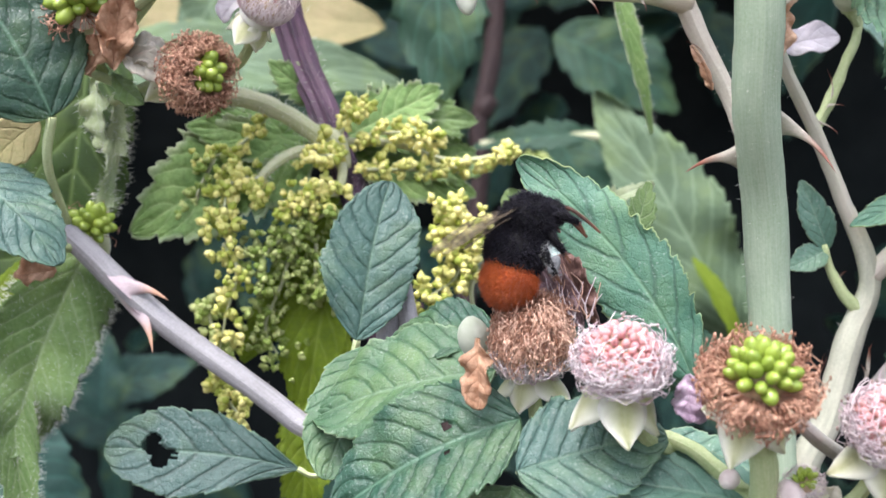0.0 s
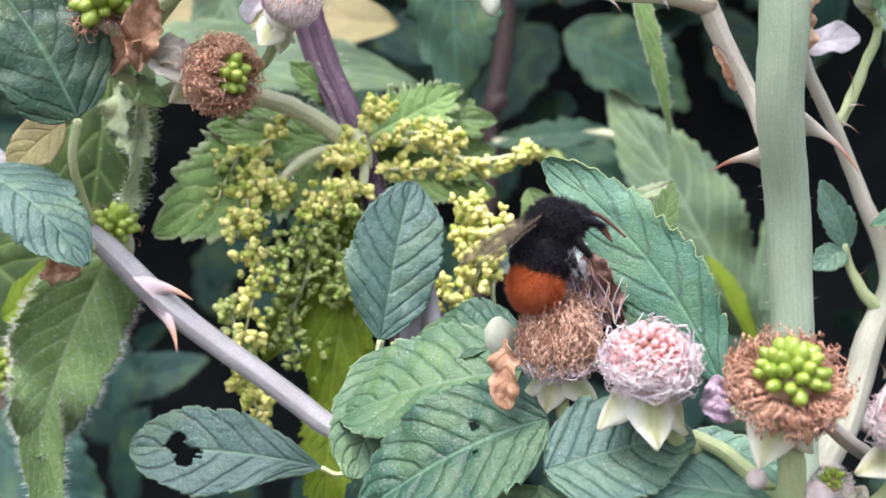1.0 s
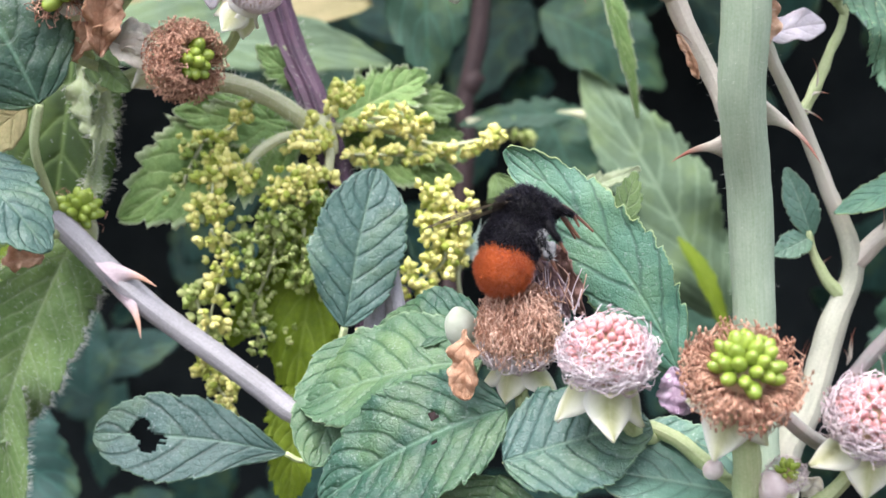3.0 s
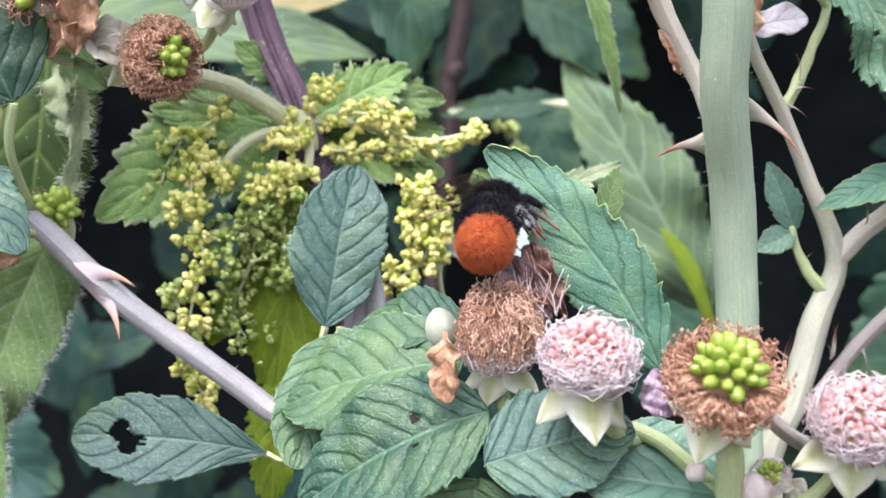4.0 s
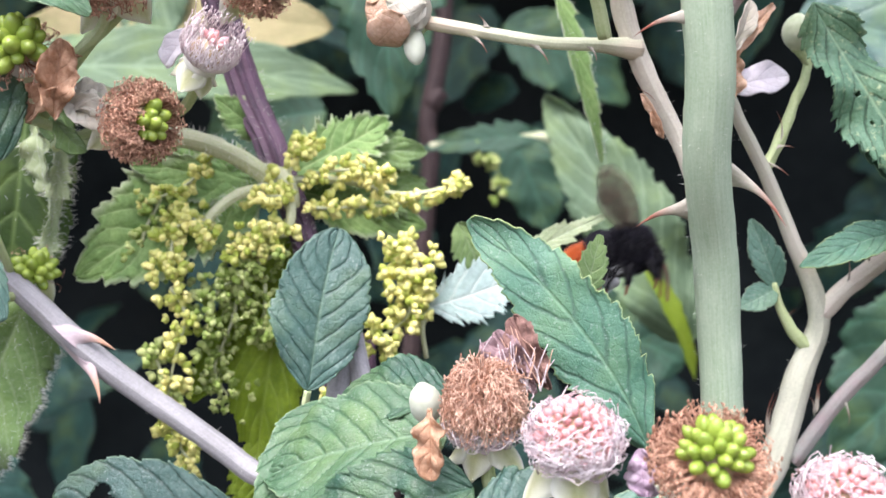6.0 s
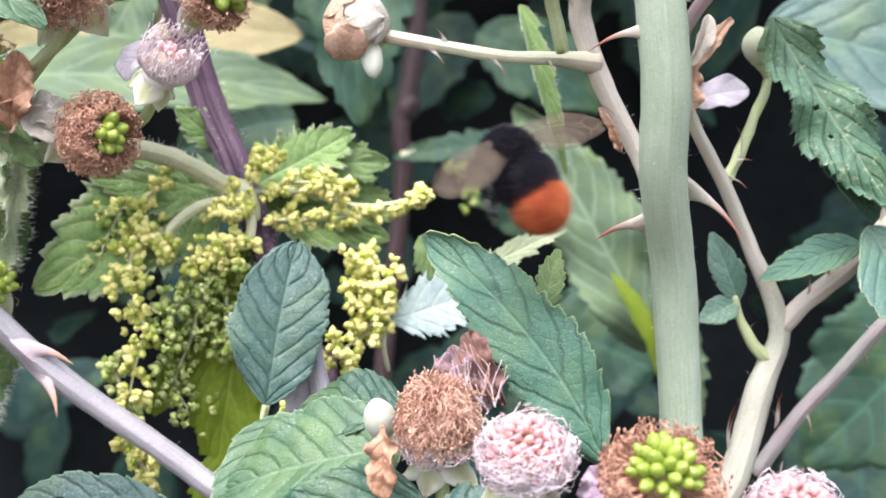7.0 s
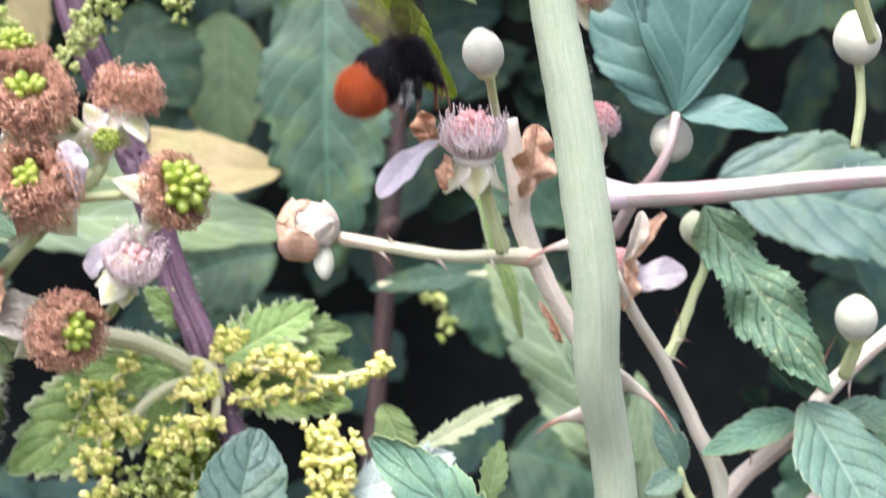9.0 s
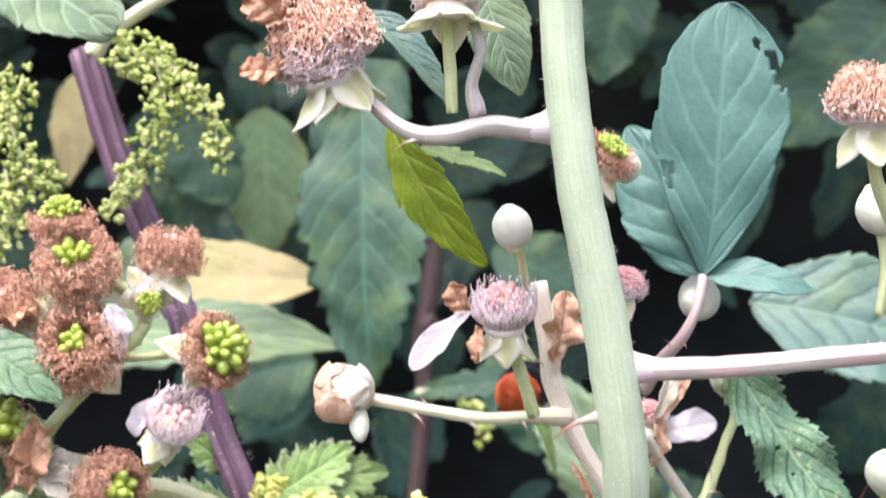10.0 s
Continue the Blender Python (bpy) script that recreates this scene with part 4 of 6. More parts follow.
cane("shoot_stalk", [(42.8, 225.0, 43.0), (38.6, 223.0, 43.2), (34.1, 220.5, 43.3), (26.1, 219.5, 43.5), (14.8, 221.0, 45.6), (6.0, 223.0, 47.5)], [2.1, 1.6, 1.15, 1.1, 1.1, 1.2], PEDICEL_PALE, "thin pale green flower stalk with fine thorns",
     thorns=[((13.8, 220.0, 44.6), (16.2, 219.0, 41.6), 1.8), ((24.0, 218.4, 42.8), (26.4, 217.4, 39.6), 2.0), ((16.0, 220.0, 46.4), (14.6, 219.0, 48.2), 1.4), ((33.6, 219.4, 42.6), (34.6, 218.4, 40.2), 1.4)], n=30)

# leaves near the bee
leaf("bramble_leaf", (-15.4, 230.0, -16.3), (-9.7, 234.0, 12.2), 17.6, (0.12, -1, 0.25), BRAMBLE_BLUE, "bluish green oval bramble leaf before the nettle flowers", stalk=[(-15.4, 230.0, -16.3), (-15.8, 231.0, -20.2), (-12.7, 233.0, -26.5)], stalk_r=0.7, teeth=16, bite=0.05, belly=1.05, blunt=0.62, fold=0.10, arch=0.04, veins=7, seed=4)
leaf("bramble_leaf", (38.6, 196.0, -21.4), (11.8, 200.0, 14.1), 14.5, (-0.25, -1, 0.35), BRAMBLE_EDGED, "bluish green saw-edged bramble leaf standing behind the flowers", teeth=15, bite=0.14, belly=0.95, blunt=0.7, fold=0.05, arch=0.05, veins=6, quilt=0.012, seed=5, wave=0.10, bow=0.085)
leaf("bramble_leaf", (31.4, 212.0, 0.5), (34.2, 214.0, 11.1), 5.5, (0.2, -1, 0.4), NETTLE_PALE, "small pale leaf tip behind the larger leaf", teeth=6, bite=0.3, veins=5, ns=30, nu=10, seed=6, group="small leaves")
leaf("bramble_leaf", (8.6, 205.0, -13.4), (-8.8, 214.0, -15.9), 13.0, (0.0, -0.8, 0.75), BRAMBLE, "green wrinkled bramble leaflet behind the withered flower", teeth=12, bite=0.08, belly=0.9, fold=0.12, veins=8, seed=7)
leaf("bramble_leaf", (8.4, 200.0, -19.2), (-20.9, 212.0, -27.8), 22.0, (-0.1, -0.75, 0.8), BRAMBLE_PALE, "pale ribbed bramble leaflet with strong side veins", teeth=14, bite=0.06, belly=0.75, blunt=0.6, fold=0.16, arch=0.08, quilt=0.03, veins=8, seed=8)
leaf("bramble_leaf", (-9.2, 222.0, -17.3), (-18.9, 206.0, -37.0), 15.5, (-0.1, -1, 0.45), BRAMBLE_PALE, "pale rounded bramble leaflet with a wrinkled face", teeth=12, bite=0.05, belly=0.9, blunt=0.55, fold=0.1, quilt=0.02, veins=8, seed=9)
leaf("bramble_leaf", (11.3, 186.0, -24.6), (-16.2, 190.0, -39.1), 21.5, (-0.15, -0.85, 0.7), BRAMBLE, "dark green bramble leaflet with brown bite holes", teeth=14, bite=0.07, belly=0.8, blunt=0.6, fold=0.13, quilt=0.03, veins=8, holes=((0.33, 0.22, 0.028, 0.09), (0.36, -0.14, 0.02, 0.06)), seed=10, ns=90, nu=30)
leaf("bramble_leaf", (10.4, 181.0, -31.3), (31.3, 180.0, -26.4), 18.5, (0.15, -0.8, 0.75), BRAMBLE_BLUE, "bluish green bramble leaflet under the flowers", teeth=12, bite=0.06, belly=0.85, blunt=0.6, fold=0.14, quilt=0.025, veins=7, seed=12)
leaf("bramble_leaf", (9.8, 184.0, -33.9), (7.8, 186.0, -44.4), 20.0, (0.0, -0.8, 0.75), BRAMBLE_PALE, "pale green leaflet at the bottom of the spray", teeth=10, veins=7, seed=13, fold=0.1)
leaf("bramble_leaf", (46.1, 179.0, -36.5), (20.1, 179.0, -32.2), 16.0, (0.0, -0.6, 0.9), BRAMBLE_SKY, "bluish leaflet below the green berry", teeth=12, bite=0.06, veins=8, fold=0.12, seed=14)
leaf("bramble_leaf", (-27.1, 240.0, -41.0), (-63.3, 241.0, -37.2), 17.0, (-0.05, -1, 0.35), BRAMBLE_TEAL, "dark bluish bramble leaf with a large ragged hole", stalk=[(-27.1, 240.0, -41.0), (-23.6, 240.0, -42.3), (-18.3, 240.0, -39.1), (-15.1, 238.0, -34.4)], stalk_r=0.5, teeth=16, bite=0.06, belly=1.45, blunt=0.6, fold=0.08, veins=6, holes=((0.76, 0.10, 0.055, 0.26), (0.69, -0.12, 0.07, 0.24)), ns=110, nu=38, seed=15, midrib=False, quilt=0.010)
leaf("bramble_leaf", (26.6, 190.0, -31.8), (49.2, 188.0, -36.6), 15.0, (0.1, -0.7, 0.75), BRAMBLE_SKY, "pale bluish leaflet behind the stout stalk", teeth=10, bite=0.06, veins=7, seed=70, fold=0.1)
# leaves at the near edge of the nettle
leaf("bramble_leaf", (-69.3, 228.0, 23.5), (-83.8, 226.0, 47.7), 22.0, (0.25, -1, 0.35), BRAMBLE_DEEP, "dark glossy bramble leaf with pale veins", stalk=[(-69.3, 228.0, 23.5), (-71.3, 232.0, 15.4), (-70.9, 243.0, 4.9)], stalk_r=0.95, stalk_mat=PEDICEL, teeth=14, bite=0.06, belly=0.7, blunt=0.6, fold=0.1, veins=5, slant=0.42, seed=16)
leaf("bramble_leaf", (-88.3, 230.0, 14.2), (-66.3, 222.0, -2.8), 17.0, (0.05, -0.75, 0.9), BRAMBLE_BLUE, "bluish bramble leaf with a bright sheen over the grey cane", teeth=12, bite=0.08, belly=0.85, blunt=0.6, fold=-0.1, arch=0.12, veins=8, seed=17)
leaf("nettle_leaf", (-71.5, 262.0, 46.0), (-76.5, 258.0, -6.0), 24.0, (-0.1, -1, 0.1), NETTLE_SHADE, "long deep green nettle leaf with a downy face, coloured darker for shade", teeth=13, bite=0.05, belly=0.8, blunt=0.5, veins=7, fold=0.06, fringe=420, seed=18, group="nettle leaves")
leaf("nettle_leaf", (-63.6, 252.0, 31.8), (-68.0, 252.0, 2.2), 4.6, (0.75, -1, 0.1), NETTLE_RIM, "rolled frosted margin of a nettle leaf with white bristles", teeth=9, bite=0.42, belly=0.6, veins=10, fold=0.35, wave=0.5, fringe=420, hair=2.3, seed=19, group="nettle leaves")
leaf("nettle_leaf", (-67.9, 253.0, 33.5), (-65.8, 251.0, 19.5), 6.5, (-0.5, -1, 0.3), NETTLE_RIM, "curled pale lobe at the rolled margin", teeth=4, bite=0.3, belly=0.8, veins=5, fold=0.5, wave=0.4, fringe=80, ns=40, nu=14, seed=25, group="nettle leaves")
leaf("nettle_leaf", (-70.0, 255.0, 0.5), (-84.5, 250.0, -40.0), 21.0, (0.25, -1, 0.15), NETTLE_FROST, "drooping hairy nettle leaf with a frosted face", teeth=13, bite=0.12, belly=0.72, blunt=0.55, veins=9, fold=0.3, wave=0.3, quilt=0.012, fringe=1500, hair=2.1, seed=20, group="nettle leaves")
leaf("nettle_leaf", (-84.5, 253.0, -20.0), (-79.3, 249.0, -60.0), 8.5, (0.3, -1, 0.1), NETTLE_FROST, "narrow hanging nettle leaf", teeth=8, bite=0.10, belly=0.75, veins=9, fold=0.35, wave=0.2, fringe=420, hair=2.0, seed=21, group="nettle leaves")
leaf("nettle_leaf", (-93.0, 258.0, -14.0), (-72.0, 256.0, -4.0), 11.0, (0.0, -1, 0.5), NETTLE_YELLOW, "yellow-green nettle leaf lit from behind", teeth=7, bite=0.08, belly=0.8, veins=6, fold=0.2, seed=26, group="nettle leaves")
leaf("nettle_leaf", (-104.8, 270.0, 3.0), (-75.6, 264.0, -20.4), 27.0, (0.0, -1, 0.3), NETTLE_SHADE, "deep green nettle leaf, coloured darker for the shade it hangs in", teeth=12, bite=0.10, veins=7, seed=22, group="nettle leaves")
bloom("unripe_blackberry", (-93.6, 263.0, -24.5), (0.3, -0.9, 0.2), 7.4, "dark green unripe blackberry half behind the hairy leaf", style="brown", drupes="green", stamens=22, crown=0.9, nd=34, seed=49, sepals=3, category="berry", group="berries", stalk=[(-101.0, 266.0, -27.7), (-110.9, 270.0, -25.7)])

# spent flowers and berries of the near spray
bloom("withered_flower", (13.0, 188.0, -14.0), (-0.06, -0.40, 0.91), 5.3, "withered bramble flower with a mat of tan stamens", style="mat", drupes="pink", stamens=320, crown=0.5, flat=1.0, tall=1.4, seed=21, sepal_len=1.15, stalk=[(14.7, 190.0, -26.6), (23.3, 192.0, -32.0)])
bloom("withered_flower", (24.0, 173.0, -15.3), (0.05, -0.45, 0.9), 6.6, "fading bramble flower with curled white stamens and pink fruit", style="white", drupes="pink", stamens=190, crown=0.75, seed=22, sepal_len=1.08, stalk=[(27.8, 178.0, -25.7), (32.8, 184.0, -29.0)])
bloom("unripe_blackberry", (40.7, 165.0, -16.7), (0.02, -0.72, 0.7), 6.9, "green unripe blackberry in a ruff of brown stamens", style="brown", drupes="green", stamens=230, crown=0.62, nd=26, seed=23, sepal_len=1.05, stalk=[(42.9, 172.0, -29.4), (43.8, 176.0, -37.8)], stalk_r=2.0, category="berry", group="berries")
bloom("withered_flower", (58.9, 168.0, -23.4), (0.1, -0.5, 0.88), 6.6, "fading bramble flower with white curled stamens", style="white", drupes="pink", stamens=190, crown=0.6, seed=24, sepal_len=0.95, stalk=[(55.6, 172.0, -32.8), (51.4, 176.0, -37.6)])
petal((33.2, 174.0, -17.0), (33.6, 173.0, -23.3), 4.4, (-0.2, -1, 0.2), PETAL_LILAC, "crumpled lilac petal rolled up beside the green berry", seed=71, name="dry_petal", fold=-0.5)
petal((34.9, 175.0, -18.1), (34.5, 174.0, -23.6), 3.2, (0.3, -1, 0.2), PETAL_LILAC, "crumpled lilac petal rolled up beside the green berry", seed=72, name="dry_petal", fold=-0.6)
bud((4.6, 193.0, -13.3), (-0.2, -0.2, 1), 2.5, "white felted bud tucked behind the withered flower", stalk=[(6.5, 196.0, -20.6)], long=1.25)
petal((5.2, 186.0, -13.0), (5.2, 184.0, -23.0), 4.4, (-0.4, -1, 0.2), PETAL_DRY, "crumpled orange-brown dry petal", seed=3, name="dry_petal")
petal((23.1, 191.0, -11.2), (18.2, 196.0, -0.8), 5.2, (-0.3, -1, 0.2), PETAL_BROWN, "brown shrivelled petal standing behind the withered flower", seed=4, name="dry_petal", fold=0.7)
petal((20.8, 190.0, -11.6), (15.3, 195.0, -3.1), 5.0, (-0.3, -1, 0.2), PETAL_MAUVE, "shrivelled pinkish petal behind the withered flower", seed=94, name="dry_petal", fold=0.6)
petal((17.1, 189.5, -10.2), (13.3, 194.0, -4.7), 3.6, (0.2, -1, 0.3), PETAL_MAUVE, "greyish scrap of petal behind the withered flower", seed=95, name="dry_petal", fold=0.6)
wisps = thing("stamen_wisps", (17.0, 187.0, -9.0), "loose pale stamens lying over the shrivelled petals", "flower", "bramble flowers")
wr = np.random.default_rng(96)
for k in range(26):
    foot = np.array((wr.uniform(12.5, 22.0), 187.5, -10.2 + wr.normal() * 0.8))
    rise = np.array((wr.uniform(-4.5, 2.5), wr.uniform(0.5, 4.0), wr.uniform(3.0, 8.0)))
    part("stamen", tube([vec(foot), vec(foot + rise * 0.5 + wr.normal(size=3) * 0.8), vec(foot + rise)], [0.00012, 0.00007], 9, 4), FILAMENT_WHITE if k % 3 else FILAMENT_TAN, wisps)
cane("spray_stalk", [(46.6, 178.0, -38.2), (40.8, 180.0, -33.1), (34.5, 182.0, -27.9), (28.3, 186.0, -26.9), (18.2, 192.0, -29.4)], [1.4, 1.3, 1.1, 1.0, 0.9], PEDICEL, "green stalk of the flower spray", n=24, lump=0.3)
cane("purple_stalk", [(48.5, 176.0, -23.5), (52.1, 178.0, -26.5), (57.2, 182.0, -29.9)], [1.0, 1.1, 1.1], CANE_PINK, "short purplish stalk behind the green berry", n=12)
bloom("withered_flower", (48.9, 174.0, -31.8), (-0.1, -0.6, 0.8), 2.8, "small pale yellow flower low in the spray", style="white", drupes="green", stamens=60, crown=0.4, nd=14, seed=26, sepals=5, sepal_len=0.9, reflex=0.2, stalk=[(49.1, 176.0, -36.8)], stalk_r=0.8)
petal((47.4, 175.0, -34.8), (45.2, 173.0, -31.8), 2.6, (-0.1, -1, 0.4), PETAL_CREAM, "small cream petal low in the spray", seed=73, fold=0.4)
petal((51.8, 176.0, -35.3), (53.1, 174.0, -32.1), 2.8, (0.1, -1, 0.4), PETAL_CREAM, "small cream petal low in the spray", seed=74, fold=0.4)

bud((46.8, 174.0, -33.6), (-0.2, -0.6, 0.7), 2.3, "pinkish white bud low in the spray", stalk=[(47.6, 178.0, -39.3)], material=BUD_PINK)
bud((39.2, 176.0, -31.5), (0.4, -0.6, 0.6), 1.4, "tiny pinkish bud beside the stout stalk", stalk=[(42.1, 178.0, -33.0)], stalk_r=0.5, material=BUD_PINK)
cane("pink_twig", [(28.4, 186.0, -28.5), (31.7, 186.0, -30.1), (36.3, 186.0, -31.4), (40.3, 184.0, -32.7)], [1.2, 1.2, 1.0, 0.7], CANE_PINK, "short pinkish twig under the flower spray", n=16, lump=0.25)
florets = thing("nettle_flower", (32.4, 185.0, -29.4), "tiny yellow-green flowers under the spray", "flower", "nettle flowers")
catkin(florets, ((30.5, 184.0, -31.1), (31.8, 184.0, -31.3), (33.6, 184.0, -31.9)), 9, 1.1, 0.8, CATKIN, 61)
catkin(florets, ((31.3, 185.0, -27.8), (32.1, 185.0, -28.4), (33.3, 185.0, -29.4)), 7, 0.9, 0.8, CATKIN, 62)

# the flower cluster by the purple stem
bloom("green_fruit", (-67.4, 247.0, 4.6), (0.3, -0.8, 0.3), 4.9, "small green fruit beside the grey cane", style="brown", drupes="green", stamens=5, crown=0.9, nd=18, plump=1.65, seed=30, sepals=3, category="berry", group="berries", stalk=[(-70.6, 242.0, 0.1)])
petal((-70.9, 236.0, -4.0), (-78.0, 234.0, -5.0), 4.5, (0, -1, 0.3), PETAL_DRY, "brown dry scrap under the bluish leaf", seed=41, name="dry_petal")
leaf("bramble_leaf", (-75.3, 240.0, 23.8), (-85.8, 240.0, 13.8), 9.0, (0.2, -1, 0.3), BACK_YELLOW, "small cream-yellow leaf under the grey cane", teeth=6, bite=0.05, veins=5, ns=40, nu=14, seed=42)
petal((-58.5, 234.0, 35.6), (-50.3, 232.0, 30.7), 6.0, (-0.3, -1, 0.5), PETAL_CREAM, "crumpled white petal with a torn edge", seed=43, fold=0.9)
petal((-60.5, 236.0, 32.2), (-54.4, 234.0, 26.3), 4.0, (-0.3, -1, 0.1), NETTLE_PALE, "cream bract below the white petals", seed=44, fold=0.9)
petal((-57.2, 233.0, 32.8), (-51.4, 230.0, 36.0), 5.0, (0.3, -1, 0.4), PETAL_CREAM, "crumpled white petal with a torn edge", seed=84, fold=-0.7)
petal((-62.6, 236.0, 34.8), (-55.7, 233.0, 37.5), 4.4, (-0.2, -1, 0.5), PETAL_CREAM, "small crumpled white petal on the stalk", seed=85, fold=0.8)
cane("berry_stalk", [(-65.2, 238.0, 32.5), (-59.5, 238.0, 30.4), (-54.5, 237.0, 28.2), (-49.7, 234.0, 28.9)], [0.9, 0.8, 0.8, 0.9], PEDICEL, "thin brownish stalk of the brown berry", n=18, lump=0.4)
bloom("unripe_blackberry", (-44.4, 232.0, 31.6), (0.78, -0.62, -0.10), 6.5, "young blackberry hidden in dark brown stamens", style="brown", drupes="green", stamens=330, crown=-0.1, nd=9, plump=1.3, seed=31, sepals=4, category="berry", group="berries", stalk=[(-53.3, 236.0, 30.2), (-61.6, 240.0, 27.5)])
bloom("unripe_blackberry", (-64.5, 228.0, 44.1), (0.0, -0.8, 0.6), 6.6, "green unripe blackberry with dry petals", style="brown", drupes="green", stamens=40, crown=0.95, nd=18, plump=1.6, seed=32, category="berry", group="berries", stalk=[(-64.9, 236.0, 36.7), (-63.1, 240.0, 33.0)])
petal((-59.0, 230.0, 32.1), (-56.7, 228.0, 45.6), 7.0, (0.3, -1, 0.2), PETAL_DRY, "papery orange-brown withered petal", seed=6, name="dry_petal", fold=0.6)
petal((-64.2, 233.0, 31.4), (-54.6, 231.0, 43.0), 6.0, (-0.3, -1, 0.2), PETAL_DRY, "papery brown withered petal", seed=7, name="dry_petal", fold=0.6)
petal((-60.5, 236.0, 35.3), (-49.7, 234.0, 34.0), 6.5, (0.1, -1, 0.5), PETAL_CREAM, "crumpled white petal beside the brown berry", seed=8, fold=0.7)
bloom("withered_flower", (-32.2, 230.0, 43.4), (0.50, -0.50, 0.70), 5.6, "spent bramble flower with long white stamens", style="upright", drupes="pink", stamens=300, crown=-0.3, nd=6, seed=33, sepal_len=0.9, reflex=1.3, stalk=[(-36.1, 236.0, 36.0), (-40.0, 240.0, 33.2)])
bloom("unripe_blackberry", (-23.1, 232.0, 57.5), (0.75, -0.65, 0.2), 6.6, "green unripe blackberry with brown stamens seen from the side", style="brown", drupes="green", stamens=200, crown=0.7, nd=20, plump=1.35, seed=34, category="berry", group="berries", stalk=[(-29.7, 234.0, 56.9), (-44.3, 236.0, 56.2)], sepals=4)
bloom("unripe_blackberry", (-49.6, 230.0, 74.2), (0.1, -0.8, 0.6), 7.2, "young green blackberry in brown stamens", style="brown", drupes="green", stamens=230, crown=-0.2, nd=11, seed=35, category="berry", group="berries", stalk=[(-45.3, 236.0, 64.5)])
bloom("unripe_blackberry", (-49.0, 229.0, 58.3), (0.0, -0.9, 0.4), 7.6, "small green blackberry deep in brown stamens", style="brown", drupes="green", stamens=260, crown=-0.35, nd=8, seed=36, category="berry", group="berries", stalk=[(-51.5, 234.0, 48.3), (-57.6, 236.0, 43.0)])
bloom("unripe_blackberry", (-52.8, 232.0, 83.7), (0.0, -0.3, 0.95), 5.6, "young green blackberry at the top of the cluster", style="brown", drupes="green", stamens=150, crown=0.7, seed=37, category="berry", group="berries", stalk=[(-52.9, 236.0, 75.8)])
bloom("withered_flower", (-33.0, 236.0, 75.7), (0.15, -0.2, 0.97), 6.0, "brown withered flower on the purple stem", style="brown", drupes="pink", stamens=260, crown=-0.4, nd=4, seed=38, sepals=5, stalk=[(-37.4, 238.0, 67.6), (-40.3, 238.0, 58.8)])
bloom("withered_flower", (-63.4, 231.0, 67.1), (-0.3, -0.7, 0.5), 6.2, "brown withered bramble flower", style="brown", drupes="pink", stamens=200, crown=-0.4, nd=4, seed=39, stalk=[(-59.6, 236.0, 60.5)])
bloom("withered_flower", (-36.5, 232.0, 67.4), (0.2, -0.7, -0.3), 4.2, "open pale calyx of a fallen flower", style="white", drupes="green", stamens=20, crown=0.0, seed=40, sepals=5, reflex=0.2, sepal_len=1.15)
petal((-41.3, 230.0, 55.7), (-42.8, 228.0, 66.4), 5.0, (0.3, -1, 0.3), PETAL, "white crumpled petal in the cluster", seed=12, fold=0.6)
petal((-33.5, 236.0, 48.8), (-40.2, 234.0, 41.5), 5.0, (-0.3, -1, 0.3), PETAL, "faded lilac petal hanging by the stem", seed=13, fold=0.5)
petal((-56.1, 228.0, 66.3), (-62.4, 226.0, 63.8), 6.0, (0.0, -0.8, 0.6), PETAL_DRY, "orange withered petal in the cluster", seed=14, name="dry_petal")
cane("cluster_stalk", [(-61.0, 240.0, 39.5), (-52.6, 238.0, 48.2), (-44.6, 237.0, 55.7), (-38.0, 238.0, 64.3), (-46.8, 238.0, 73.5), (-52.8, 236.0, 79.1)], [1.4, 1.3, 1.2, 1.1, 1.0, 0.8], PEDICEL, "branching green stalk of the berry cluster", n=30, lump=0.25)
leaf("bramble_leaf", (-70.6, 224.0, 60.9), (-50.6, 222.0, 48.7), 12.5, (-0.1, -0.8, 0.7), BRAMBLE_PALE, "pale bluish leaf tip beside the berry cluster", teeth=9, bite=0.06, veins=6, seed=24)

# the flower on the thin cane and its neighbours
bloom("withered_flower", (30.2, 206.0, 62.2), (0.0, -0.35, 0.94), 6.0, "spent bramble flower with pink fruit and white stamens", style="upright", drupes="pink", stamens=210, crown=0.5, flat=1.3, seed=41, sepal_len=1.0, stalk=[(32.5, 211.0, 53.7), (35.6, 216.0, 43.9)], stalk_r=1.3, reflex=1.6)
petal((24.3, 205.0, 62.5), (13.9, 202.0, 53.0), 4.6, (-0.1, -1, 0.4), PETAL, "folded white-lilac petal hanging from the flower", seed=15, fold=0.35)
petal((39.0, 216.0, 53.4), (41.8, 214.0, 66.0), 6.8, (0.2, -1, 0.2), PETAL_TAN, "dry pinkish brown bract on the thin cane", seed=16, name="dry_petal", fold=0.6)
petal((24.2, 210.0, 61.9), (21.4, 210.0, 68.0), 4.4, (-0.4, -1, 0.2), PETAL_DRY, "small brown withered scrap", seed=17, name="dry_petal")
petal((25.9, 205.0, 59.8), (24.9, 203.0, 54.1), 2.6, (-0.4, -1, 0.2), PETAL_DRY, "thin withered bract under the flower", seed=18, name="dry_petal")
bud((31.8, 202.0, 76.6), (-0.2, -0.3, 0.9), 3.5, "round white bud above the flower", stalk=[(33.2, 205.0, 72.3), (35.0, 212.0, 65.6)])
bud((68.5, 226.0, 64.3), (-0.1, -0.5, -0.6), 4.0, "round white bud below the three-part leaf", stalk=[(69.2, 228.0, 70.6)])
